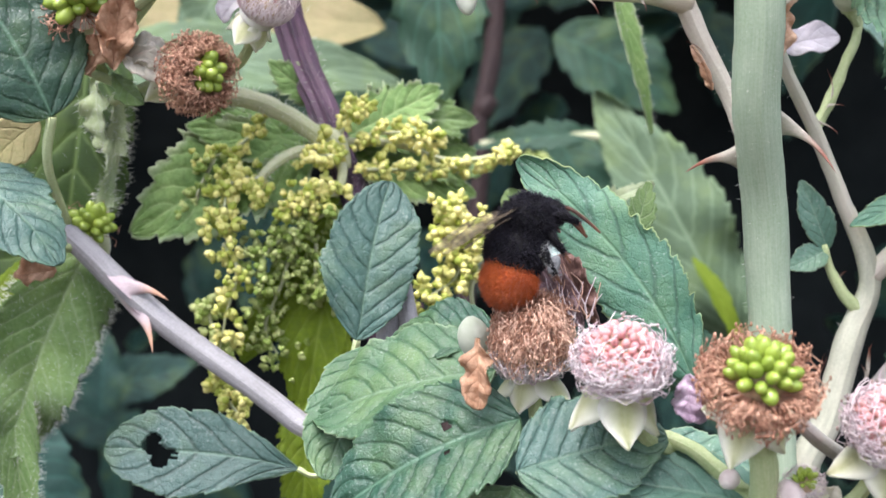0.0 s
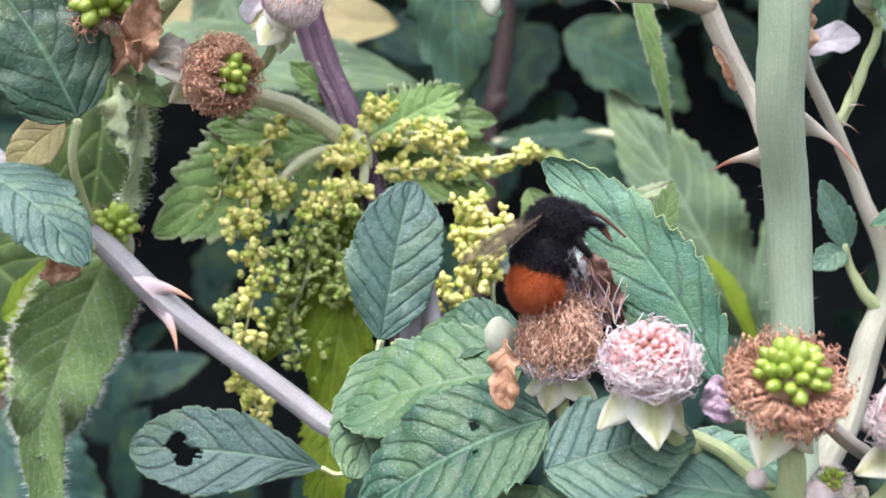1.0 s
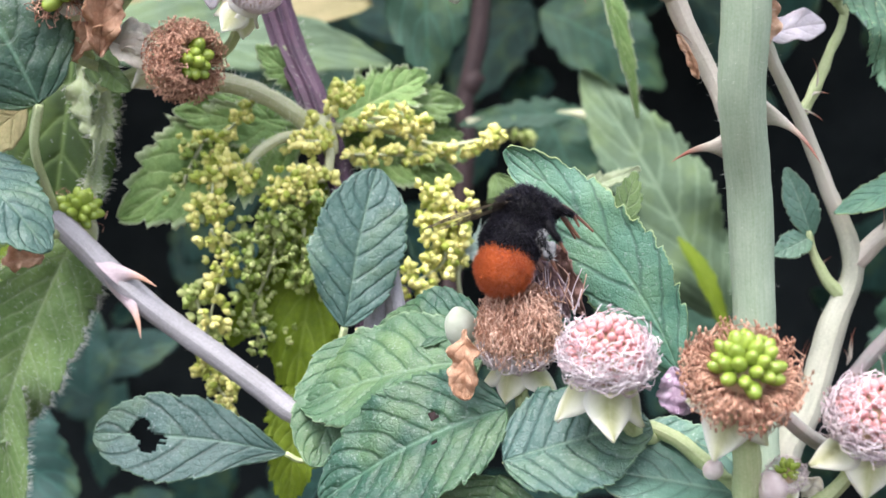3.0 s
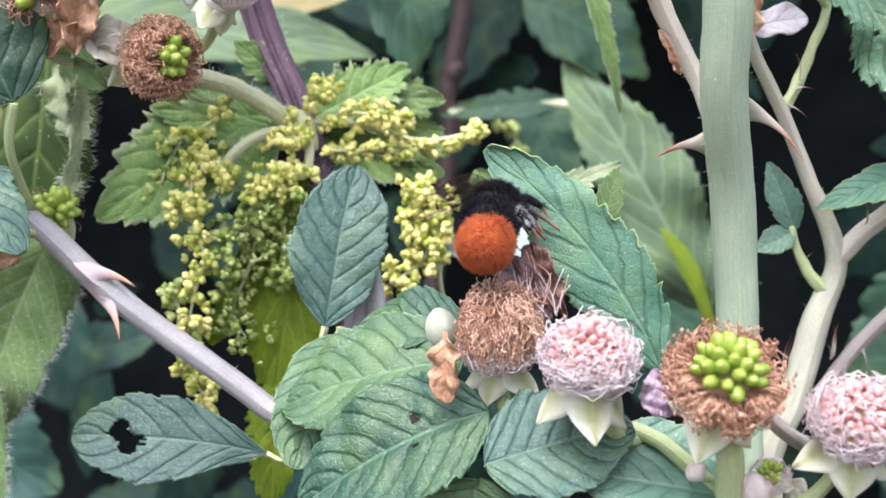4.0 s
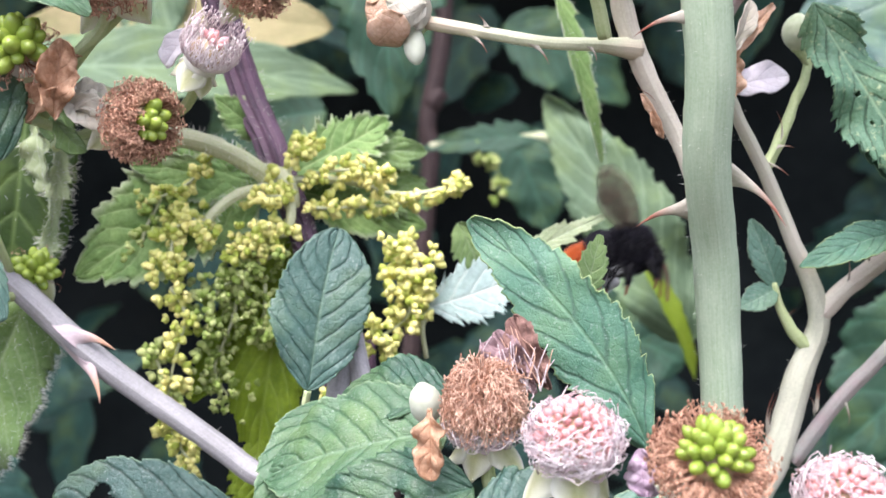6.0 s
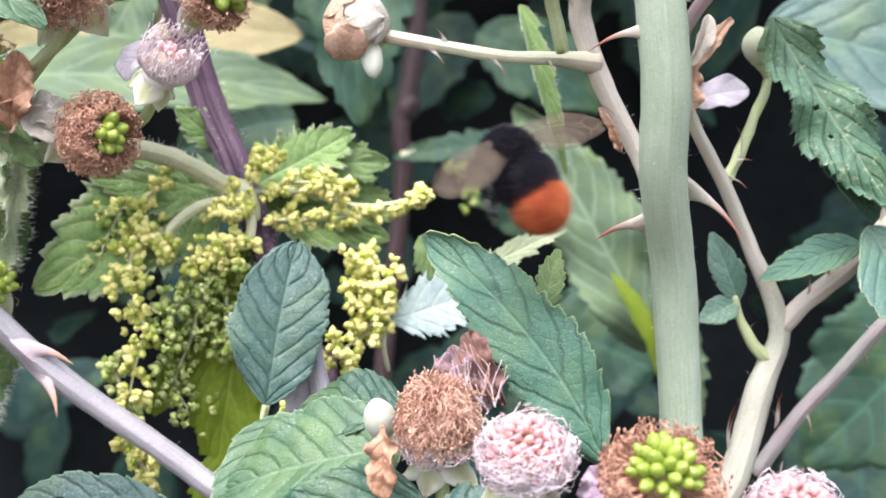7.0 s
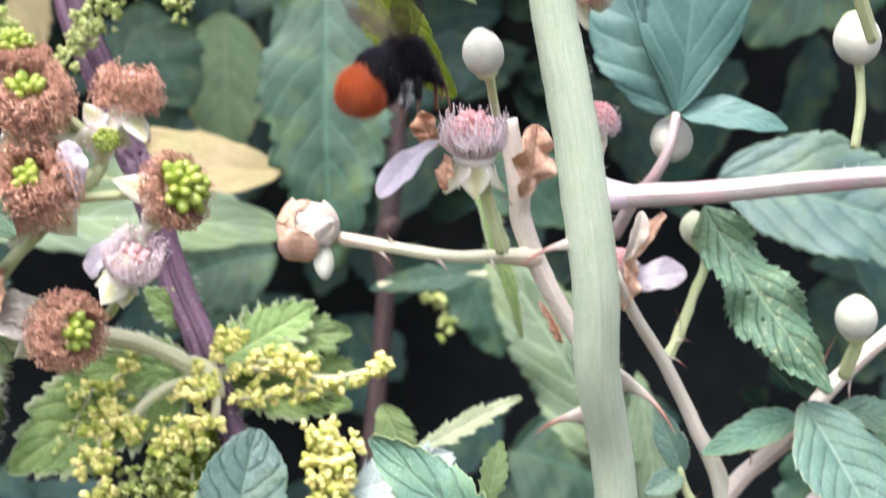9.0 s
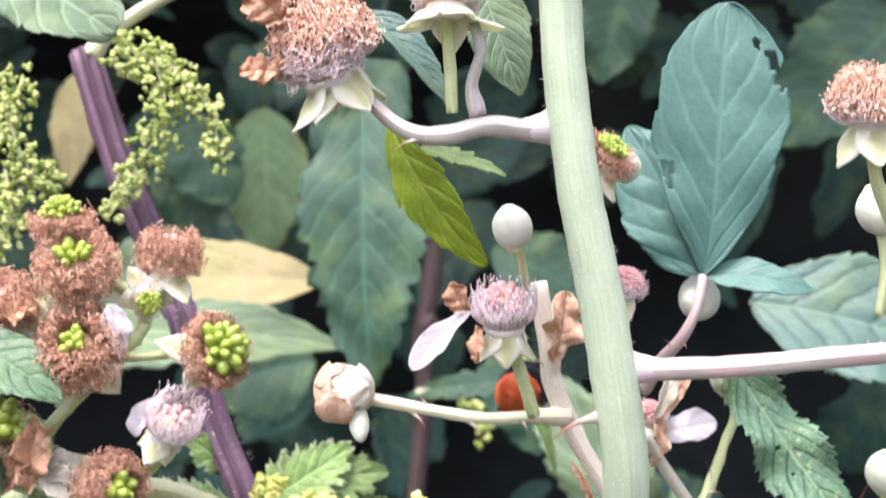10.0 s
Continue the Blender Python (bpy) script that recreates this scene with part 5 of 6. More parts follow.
cane("leaf_stalk", [(68.2, 220.0, 68.3), (66.3, 219.0, 61.8), (63.7, 221.0, 56.7), (60.8, 226.0, 52.6), (58.4, 232.0, 47.1)], [0.9, 0.9, 1.1, 1.3, 1.3], CANE_PINK, "pinkish leaf stalk with small prickles", thorns=[((62.2, 222.0, 54.7), (59.9, 220.0, 57.1), 1.4), ((63.7, 221.0, 56.5), (64.3, 219.0, 54.7), 1.2)], n=20)
bud((94.2, 200.0, 77.7), (0.0, -0.3, -0.8), 3.9, "round white bud hanging at the edge", stalk=[(95.3, 202.0, 68.3), (94.7, 204.0, 59.7)])
bud((103.0, 228.0, 30.2), (-0.1, -0.4, 0.9), 3.9, "round white bud among the leaves", stalk=[(104.9, 232.0, 26.4), (104.0, 238.0, 18.6)], stalk_r=1.3)
bud((77.0, 244.0, 48.3), (-0.15, -0.4, 0.9), 3.1, "greenish white bud on a thin twig", stalk=[(79.5, 246.0, 42.5)], material=BUD_GREEN)
# withered bud at the end of its stalk
def shell(parent, name, at, R, centre, along, spread, length, material, seed, swell=1.05, label=""):
    """A petal that hugs a ball of radius R (mm) round at: centre is the way it lies, along the way it runs."""
    rr = np.random.default_rng(seed)
    z = unit(centre)
    y = unit(np.asarray(along, float) - z * (np.asarray(along, float) @ z))
    x = np.cross(y, z)
    ns, nu = 18, 15
    S, U = np.meshgrid(np.linspace(-1, 1, ns), np.linspace(-1, 1, nu), indexing="ij")
    w = spread * np.clip(1 - np.abs(S) ** 2.6, 0.0, 1) ** 0.5 * (1 + 0.08 * np.sin(5 * S + seed)) + 0.02
    a, b = S * length, U * w
    rad = R * (swell + 0.05 * np.sin(4 * U + 3 * S + seed) + 0.13 * np.clip(S, 0, 1) ** 3 + 0.05 * rr.normal() * U)
    d = (z * np.cos(a)[..., None] + y * np.sin(a)[..., None]) * np.cos(b)[..., None] + x * np.sin(b)[..., None]
    v = vec(at) + d * (rad / 1000)[..., None]
    f = [(i * nu + j, i * nu + j + 1, (i + 1) * nu + j + 1, (i + 1) * nu + j) for i in range(ns - 1) for j in range(nu - 1)]
    uv = np.stack([U * 0.5 + 0.5, S * 0.5 + 0.5, (S - 0.2 * np.abs(U)) * 4, np.abs(U)], -1).reshape(-1, 4)
    return add_blade(name, (v.reshape(-1, 3), f, uv, 0.00025), material, parent, label)


opening = bud((1.6, 222.0, 49.0), (-0.8, -0.5, 0.3), 4.5, "swollen white bud shedding brown petals", stalk=[(6.0, 223.0, 47.5)], stalk_r=1.3)
HEART = (1.6, 222.0, 49.0)
for centre, along, spread, length, material, seed, swell, label in (
    ((0.15, -0.8, 0.75), (-1, 0, 0.1), 0.62, 0.95, PETAL_CREAM, 1, 1.10, ""),
    ((0.1, -1, -0.25), (-1, 0, -0.3), 0.45, 0.95, PETAL_CREAM, 2, 1.12, ""),
    ((0.8, -0.6, 0.2), (0, 0.2, 1), 0.6, 0.9, PETAL_CREAM, 3, 1.04, ""),
    ((-0.85, -0.55, 0.1), (-0.3, 0, 1), 0.55, 1.0, PETAL_TAN, 4, 1.24, "tan withered petal"),
    ((-0.6, -0.5, 0.75), (-1, -0.2, -0.1), 0.42, 0.62, PETAL_TAN, 5, 1.20, "tan withered petal"),
    ((-0.45, -0.65, -0.75), (-0.6, -0.2, -0.8), 0.55, 0.80, PETAL_TAN, 6, 1.36, "tan withered petal"),
    ((-0.95, 0.1, -0.35), (-0.2, 0, -1), 0.5, 0.8, PETAL_DRY, 7, 1.16, "brown withered petal"),
):
    shell(opening, "petal", HEART, 4.5, centre, along, spread, length, material, seed, swell, label)
bud((3.9, 220.5, 43.4), (0.1, -0.4, -0.8), 1.9, "small white lobe under the withered bud", long=2.0)
petal((61.0, 243.0, 36.5), (74.2, 241.0, 39.8), 6.6, (0.0, -1, 0.5), PETAL, "clean white petal clinging to a spent flower", seed=19, fold=0.15)
bloom("withered_flower", (60.7, 240.0, 41.7), (0.1, -0.4, 0.9), 3.6, "spent flower with pink threads behind the cane", style="white", drupes="pink", stamens=60, crown=0.3, seed=42, sepals=3)
bloom("unripe_blackberry", (48.9, 204.0, 88.9), (0.45, -0.5, 0.75), 4.6, "small green berry with orange-brown stamens behind the cane", style="brown", drupes="green", stamens=120, crown=0.2, seed=43, sepals=5, sepal_len=1.15, category="berry", group="berries", stalk=[(45.0, 206.0, 83.9)])
bud((52.7, 206.0, 86.9), (0.3, -0.3, 0.8), 2.3, "white sepal bud beside the small berry")
bloom("withered_flower", (53.1, 216.0, 66.8), (0.25, -0.3, 0.9), 4.0, "pinkish spent flower half hidden by the cane", style="white", drupes="pink", stamens=90, crown=0.5, seed=44, sepal_len=1.15, reflex=1.3, stalk=[(53.1, 220.0, 57.1)])
bloom("withered_flower", (82.5, 168.0, 89.9), (0.05, -0.3, 0.95), 5.6, "brown withered flower with white-edged sepals", style="mat", drupes="pink", stamens=220, crown=0.5, flat=1.2, seed=45, sepal_len=1.15, reflex=0.9, stalk=[(83.9, 172.0, 79.5), (87.4, 176.0, 73.0)])
bloom("withered_flower", (1.9, 183.0, 104.2), (-0.3, -0.3, 0.9), 7.2, "withered flower with brown petals and white stamens", style="mat", drupes="pink", stamens=260, crown=0.5, flat=1.15, seed=46, sepal_len=1.15, reflex=1.1, stalk=[(7.4, 186.0, 97.5)])
bloom("withered_flower", (1.5, 182.0, 101.7), (-0.3, -0.3, 0.9), 6.6, "white thread-like stamens around the withered flower", style="white", drupes="pink", stamens=110, crown=0.2, seed=47, sepals=3)
petal((-4.5, 180.0, 99.7), (-10.8, 178.0, 99.5), 4.6, (0, -1, 0.2), PETAL_DRY, "square orange-brown dry petal", seed=21, name="dry_petal", fold=0.1)
petal((-4.3, 180.0, 107.7), (-9.2, 178.0, 112.6), 8.0, (-0.2, -1, 0.2), PETAL_DRY, "papery brown petal on the withered flower", seed=22, name="dry_petal")
bloom("withered_flower", (21.2, 181.0, 111.7), (0.05, 0.1, 1.0), 5.6, "pale green calyx of a flower seen from below", style="white", drupes="pink", stamens=90, crown=0.5, seed=48, sepal_len=1.2, reflex=0.3, stalk=[(21.4, 183.0, 102.3), (21.6, 185.0, 93.7)])
cane("calyx_stalk", [(25.6, 185.0, 93.1), (24.8, 184.0, 97.9), (26.3, 183.0, 103.1), (25.3, 182.0, 107.4)], [1.5, 1.0, 0.9, 0.8], CANE_PINK, "pinkish leafy bract stalk with a purple joint", n=16, lump=0.3)

petal((59.6, 226.0, 40.9), (66.4, 224.0, 50.4), 2.6, (-0.2, -1, 0.2), PETAL_TAN, "narrow dry bract curling beside the cane", seed=81, name="dry_petal", fold=0.7)
petal((58.4, 224.0, 41.8), (61.7, 222.0, 50.9), 3.0, (0.3, -1, 0.2), PETAL_CREAM, "pale narrow bract beside the cane", seed=82, fold=0.7)
petal((58.6, 228.0, 33.0), (60.2, 226.0, 41.9), 3.4, (0.2, -1, 0.2), PETAL_TAN, "dry crumpled bract beside the white petal", seed=83, name="dry_petal", fold=0.5)

# leaves of the cane
leaf("three_part_leaf", (68.3, 220.0, 68.5), (73.8, 214.0, 117.8), 24.5, (-0.15, -1, 0.2), BRAMBLE_SMOOTH, "large bluish terminal leaflet with a nibbled edge", teeth=12, bite=0.03, belly=1.3, blunt=0.62, fold=0.06, arch=0.03, veins=5, slant=0.42, holes=((0.80, 0.80, 0.035, 0.10), (0.74, 0.92, 0.05, 0.10), (0.85, 0.62, 0.02, 0.06), (0.36, -0.85, 0.05, 0.10)), quilt=0.008, seed=51, ns=130, nu=40)
leaf("three_part_leaf", (68.3, 222.0, 68.6), (56.4, 226.0, 97.3), 19.0, (-0.3, -1, 0.2), BRAMBLE_SMOOTH, "narrow side leaflet of the three-part leaf", teeth=10, bite=0.04, fold=0.1, veins=5, seed=52)
leaf("three_part_leaf", (68.9, 220.0, 68.3), (87.1, 216.0, 64.6), 7.2, (0.1, -0.9, 0.5), BRAMBLE_SMOOTH, "small drooping side leaflet of the three-part leaf", teeth=8, bite=0.05, fold=0.1, veins=6, seed=53, arch=0.08)
leaf("bramble_leaf", (75.8, 232.0, 52.0), (99.0, 232.0, 16.0), 15.5, (-0.15, -1.0, 0.55), BRAMBLE_SPECK, "curled bramble leaf with insect-eaten yellow spots", teeth=22, bite=0.16, belly=0.85, fold=-0.12, arch=0.04, quilt=0.03, veins=9, wave=0.3, bow=0.06, seed=54, holes=((0.55, 0.3, 0.012, 0.06), (0.42, 0.25, 0.012, 0.05)))
leaf("bramble_leaf", (81.7, 236.0, 39.0), (95.4, 234.0, 15.0), 9.0, (0.3, -0.8, -0.3), BRAMBLE, "dark shaded underside of the curled leaf", teeth=10, bite=0.1, fold=0.2, veins=7, seed=69)
leaf("bramble_leaf", (109.0, 345.0, 66.0), (182.0, 345.0, 44.0), 38.0, (0.1, -0.95, 0.35), BRAMBLE_BLUE, "broad bluish bramble leaf below the side branch", teeth=16, bite=0.07, belly=0.8, blunt=0.6, fold=0.12, veins=7, seed=55)
leaf("bramble_leaf", (95.8, 240.0, 10.6), (75.4, 238.0, 4.1), 7.8, (0.0, -0.8, 0.65), BRAMBLE_EDGED, "small green bramble leaflet on the fork", teeth=10, bite=0.10, fold=0.14, veins=7, seed=56)
leaf("bramble_leaf", (95.0, 236.0, 14.0), (108.5, 228.0, -17.0), 21.0, (0.25, -0.9, 0.45), BRAMBLE_SKY, "pale green bramble leaflet hanging from the fork", teeth=13, bite=0.08, belly=0.8, fold=0.12, veins=8, seed=57)
leaf("bramble_leaf", (102.3, 238.0, 12.2), (120.1, 236.0, 7.6), 9.0, (0.1, -0.8, 0.7), BRAMBLE, "green leaflet at the end of the fork", teeth=10, bite=0.08, veins=7, seed=58)
leaf("bramble_leaf", (73.4, 246.0, -0.2), (68.4, 246.0, 13.1), 6.2, (-0.3, -1, 0.2), BRAMBLE_SKY, "small twisted young leaf", teeth=9, bite=0.12, fold=0.3, veins=6, seed=59, ns=36, nu=12, group="small leaves")
leaf("bramble_leaf", (73.4, 246.0, -0.2), (65.3, 244.0, -3.8), 5.6, (-0.1, -1, 0.4), BRAMBLE_SKY, "small young leaf on the yellowish shoot", teeth=9, bite=0.12, fold=0.2, veins=6, seed=60, ns=36, nu=12, group="small leaves")
leaf("strap_leaf", (36.0, 282.0, 62.1), (46.2, 286.0, 25.5), 6.2, (0.5, -1, 0.1), NETTLE, "narrow yellow-green leaf seen edge-on, hanging down", teeth=7, bite=0.25, belly=0.6, fold=0.5, veins=6, fringe=90, seed=61, group="hanging leaves")
leaf("bramble_leaf", (11.2, 214.0, 97.6), (27.8, 212.0, 70.9), 11.5, (-0.45, -0.75, -0.35), NETTLE_YELLOW, "yellow-green backlit leaf under the branch", teeth=9, bite=0.1, belly=0.9, fold=0.1, veins=5, seed=62)
leaf("bramble_leaf", (16.7, 211.0, 92.2), (31.5, 209.0, 86.4), 4.2, (0.0, -0.8, 0.6), NETTLE_PALE, "pale turned-up edge of the backlit leaf", teeth=5, bite=0.35, veins=4, seed=63, ns=36, nu=10)
leaf("bramble_leaf", (28.0, 206.0, 121.4), (34.2, 206.0, 100.1), 12.0, (0.1, -1, 0.3), BACK_PALE, "pale green leaf behind the flower branch", teeth=8, bite=0.05, veins=10, seed=64)
leaf("bramble_leaf", (7.2, 200.0, 114.3), (21.2, 200.0, 97.8), 7.0, (0.4, -0.8, 0.5), BRAMBLE_BLUE, "folded bluish leaf behind the flower branch", teeth=8, bite=0.06, fold=0.4, veins=8, seed=65)
leaf("bramble_leaf", (-73.7, 240.0, 139.5), (-42.9, 236.0, 120.4), 26.0, (0.0, -0.85, 0.6), BACK_PALE, "pale sunlit leaf above the purple stem", teeth=8, bite=0.08, belly=0.9, blunt=0.5, veins=6, seed=66)

# nettle
nettle = thing("nettle", (-10, 262, -90), "flowering nettle with a dark purple ribbed stem", "nettle")
part("stem", tube([vec(p) for p in ((-60.8, 282.0, 127.9), (-52.6, 280.0, 100.7), (-45.9, 278.0, 84.7), (-39.4, 276.0, 67.6), (-37.4, 274.0, 64.4), (-30.6, 272.0, 41.5), (-24.8, 268.0, 28.4), (-19.5, 263.0, 14.5), (-17.4, 261.0, 8.1), (-14.8, 262.0, -6.8), (-10.9, 264.0, -30.0), (-4, 266, -100), (10, 290, -1010))],
     [0.0033, 0.0034, 0.0033, 0.0031, 0.0031, 0.0030, 0.0028, 0.0025, 0.0026, 0.0026, 0.0026, 0.0026, 0.0040], 90, 45, rib=0.17, ribs=9, lump=0.1), PURPLE, nettle, "dark purple ribbed stem")
part("node", tube([vec((-26.7, 258.0, 23.7)), vec((-21.7, 257.0, 21.6)), vec((-19.7, 258.0, 16.0))], [0.0016, 0.0026, 0.0014], 12, 10, lump=0.3), HAIRY_STALK, nettle)
part("leaf_stalk", tube([vec((-43.3, 250.0, 30.3)), vec((-34.8, 252.0, 28.3)), vec((-27.4, 256.0, 24.3)), vec((-22.6, 259.0, 20.4))], [0.0019, 0.0019, 0.0018, 0.0020], 24, 12, lump=0.2), HAIRY_STALK, nettle, "pale hairy stalk")
part("leaf_stalk", tube([vec((-23.6, 257.0, 20.2)), vec((-29.5, 254.0, 18.9)), vec((-34.2, 252.0, 15.6)), vec((-36.4, 252.0, 12.3))], [0.0012, 0.0011, 0.0010, 0.0009], 18, 10, lump=0.2), HAIRY_STALK, nettle)
part("leaf_stalk", tube([vec((-21.7, 257.0, 21.6)), vec((-19.9, 255.0, 15.8)), vec((-20.8, 255.0, 10.8))], [0.0012, 0.0010, 0.0008], 14, 8, lump=0.2), HAIRY_STALK, nettle)
part("leaf_stalk", tube([vec((-21.8, 258.0, 21.6)), vec((-9.7, 262.0, 21.4)), vec((1.9, 272.0, 18.6)), vec((14.7, 276.0, 20.7))], [0.0010, 0.0008, 0.0006, 0.0005], 18, 8, lump=0.2), HAIRY_STALK, nettle)
part("leaf_stalk", tube([vec((-59.3, 281.0, 126.3)), vec((-54.0, 281.0, 132.2)), vec((-40.5, 280.0, 140.3)), vec((-24.6, 280.0, 146.6))], [0.0026, 0.0018, 0.0016, 0.0015], 18, 10, lump=0.2), HAIRY_STALK, nettle)
hr = np.random.default_rng(77)
for line, rad, count in ((smooth_line([vec(p) for p in ((-60.8, 282.0, 127.9), (-39.4, 276.0, 67.6), (-36.8, 274.0, 65.4), (-29.2, 272.0, 41.5), (-24.2, 268.0, 28.4), (-19.5, 263.0, 14.5), (-17.4, 261.0, 8.1), (-14.8, 262.0, -6.8))], 200), 0.0032, 420),
                         (smooth_line([vec(p) for p in ((-43.3, 250.0, 30.3), (-34.8, 252.0, 28.3), (-27.4, 256.0, 24.3), (-22.6, 259.0, 20.4))], 200), 0.0018, 260),
                         (smooth_line([vec(p) for p in ((-23.6, 257.0, 20.2), (-29.5, 254.0, 18.9), (-34.2, 252.0, 15.6), (-36.4, 252.0, 12.3))], 200), 0.0011, 120)):
    at, ds = [], []
    for k in range(count):
        j = int(hr.integers(2, 198))
        tang = unit(line[j + 1] - line[j - 1])
        o = hr.normal(size=3)
        o = unit(o - tang * (o @ tang))
        at.append(line[j] + o * rad * 0.97)
        ds.append(o + tang * hr.uniform(-0.4, 0.4))
    part("hair_fringe", spines(at, ds, hr.uniform(0.0006, 0.0017, count), 0.00005), HAIR, nettle, kind="stuff")
CATKINS = (
    (((-36.4, 252.0, 12.3), (-39.7, 252.0, 14.5), (-42.2, 250.0, 10.0), (-42.5, 249.0, 1.2)), 46, 3.4, 1.25, CATKIN, 1),
    (((-42.5, 249.0, 1.2), (-40.0, 250.0, -4.3), (-42.2, 250.0, -13.1), (-44.2, 252.0, -22.0)), 40, 3.2, 1.15, CATKIN, 2),
    (((-35.3, 256.0, 26.0), (-40.9, 256.0, 20.4), (-50.1, 257.0, 17.0)), 26, 2.0, 1.1, CATKIN, 3),
    (((-20.7, 254.0, 10.7), (-25.9, 252.0, 10.1), (-29.1, 251.0, 8.9)), 44, 3.6, 1.25, CATKIN, 4),
    (((-21.6, 254.0, 7.9), (-29.3, 253.0, 3.4), (-34.8, 252.0, -1.0), (-36.4, 252.0, -8.7)), 52, 3.8, 1.1, CATKIN_GREEN, 5),
    (((-21.8, 256.0, 21.5), (-17.4, 257.0, 27.2), (-16.3, 258.0, 28.4)), 26, 3.0, 1.2, CATKIN, 6),
    (((-16.3, 258.0, 22.8), (-7.3, 260.0, 23.5), (-1.6, 264.0, 21.6)), 36, 2.6, 1.2, CATKIN, 7),
    (((-15.2, 258.0, 16.0), (-10.7, 259.0, 16.0), (-0.5, 268.0, 16.6), (7.9, 274.0, 18.2)), 34, 2.3, 1.15, CATKIN, 8),
    (((10.1, 275.0, 18.5), (12.8, 276.0, 20.7), (14.7, 277.0, 21.4)), 14, 1.7, 1.25, CATKIN, 9),
    (((1.6, 258.0, 8.0), (4.2, 256.0, 4.6), (2.4, 255.0, 1.2)), 60, 4.4, 1.3, CATKIN, 10),
    (((3.4, 256.0, -1.0), (2.2, 255.0, -6.0), (-5.6, 252.0, -11.0)), 64, 4.2, 1.25, CATKIN, 11),
    (((-7.0, 250.0, -11.4), (-9.1, 248.0, -15.1), (-12.3, 246.0, -20.4)), 26, 2.2, 1.2, CATKIN, 12),
    (((-29.7, 256.0, 2.4), (-32.1, 257.0, -6.7), (-35.6, 258.0, -15.8), (-32.2, 258.0, -22.5)), 90, 5.5, 0.85, CATKIN_GREEN, 13),
    (((-43.6, 252.0, -22.0), (-42.5, 252.0, -28.7), (-37.9, 251.0, -34.6)), 40, 2.6, 1.15, CATKIN, 14),
    (((-46.9, 252.0, -9.9), (-44.7, 252.0, -16.5), (-42.5, 252.0, -22.0)), 26, 2.4, 1.15, CATKIN_GREEN, 15),
    (((-25.3, 257.0, 1.2), (-25.4, 258.0, -9.0), (-22.0, 258.0, -7.8)), 46, 4.2, 0.95, CATKIN_GREEN, 16),
    (((-45.4, 256.0, 18.1), (-48.8, 256.0, 9.1), (-40.8, 255.0, 4.6)), 40, 3.6, 1.0, CATKIN_GREEN, 17),
    (((-27.2, 254.0, 18.5), (-23.2, 253.0, 18.4), (-20.5, 254.0, 18.5)), 22, 1.8, 1.2, CATKIN, 18),
    (((-52.2, 276.0, 127.0), (-43.1, 272.0, 122.6), (-40.3, 270.0, 110.5), (-46.8, 270.0, 96.7)), 80, 4.4, 1.25, CATKIN_GREEN, 19),
    (((-40.5, 272.0, 122.5), (-33.9, 270.0, 116.7), (-29.0, 270.0, 107.6), (-29.2, 270.0, 98.7)), 46, 2.4, 1.15, CATKIN_GREEN, 20),
    (((-72.3, 272.0, 119.5), (-74.3, 270.0, 108.9), (-69.4, 270.0, 97.3), (-65.6, 270.0, 94.7)), 60, 3.6, 1.2, CATKIN_GREEN, 21),
    (((-46.8, 270.0, 97.9), (-48.9, 268.0, 92.7), (-52.3, 266.0, 86.3)), 26, 2.4, 1.15, CATKIN_GREEN, 22),
    (((-76.3, 272.0, 99.0), (-74.4, 270.0, 88.6), (-78.2, 270.0, 79.9)), 40, 3.0, 1.15, CATKIN_GREEN, 23),
)
for pts, count, spread, size, material, seed in CATKINS:
    catkin(nettle, pts, int(count * (2.8 if seed > 18 else 1.4)), spread * (1.4 if seed > 18 else 1.12), size * (0.85 if seed > 18 else 1.12), material, seed)
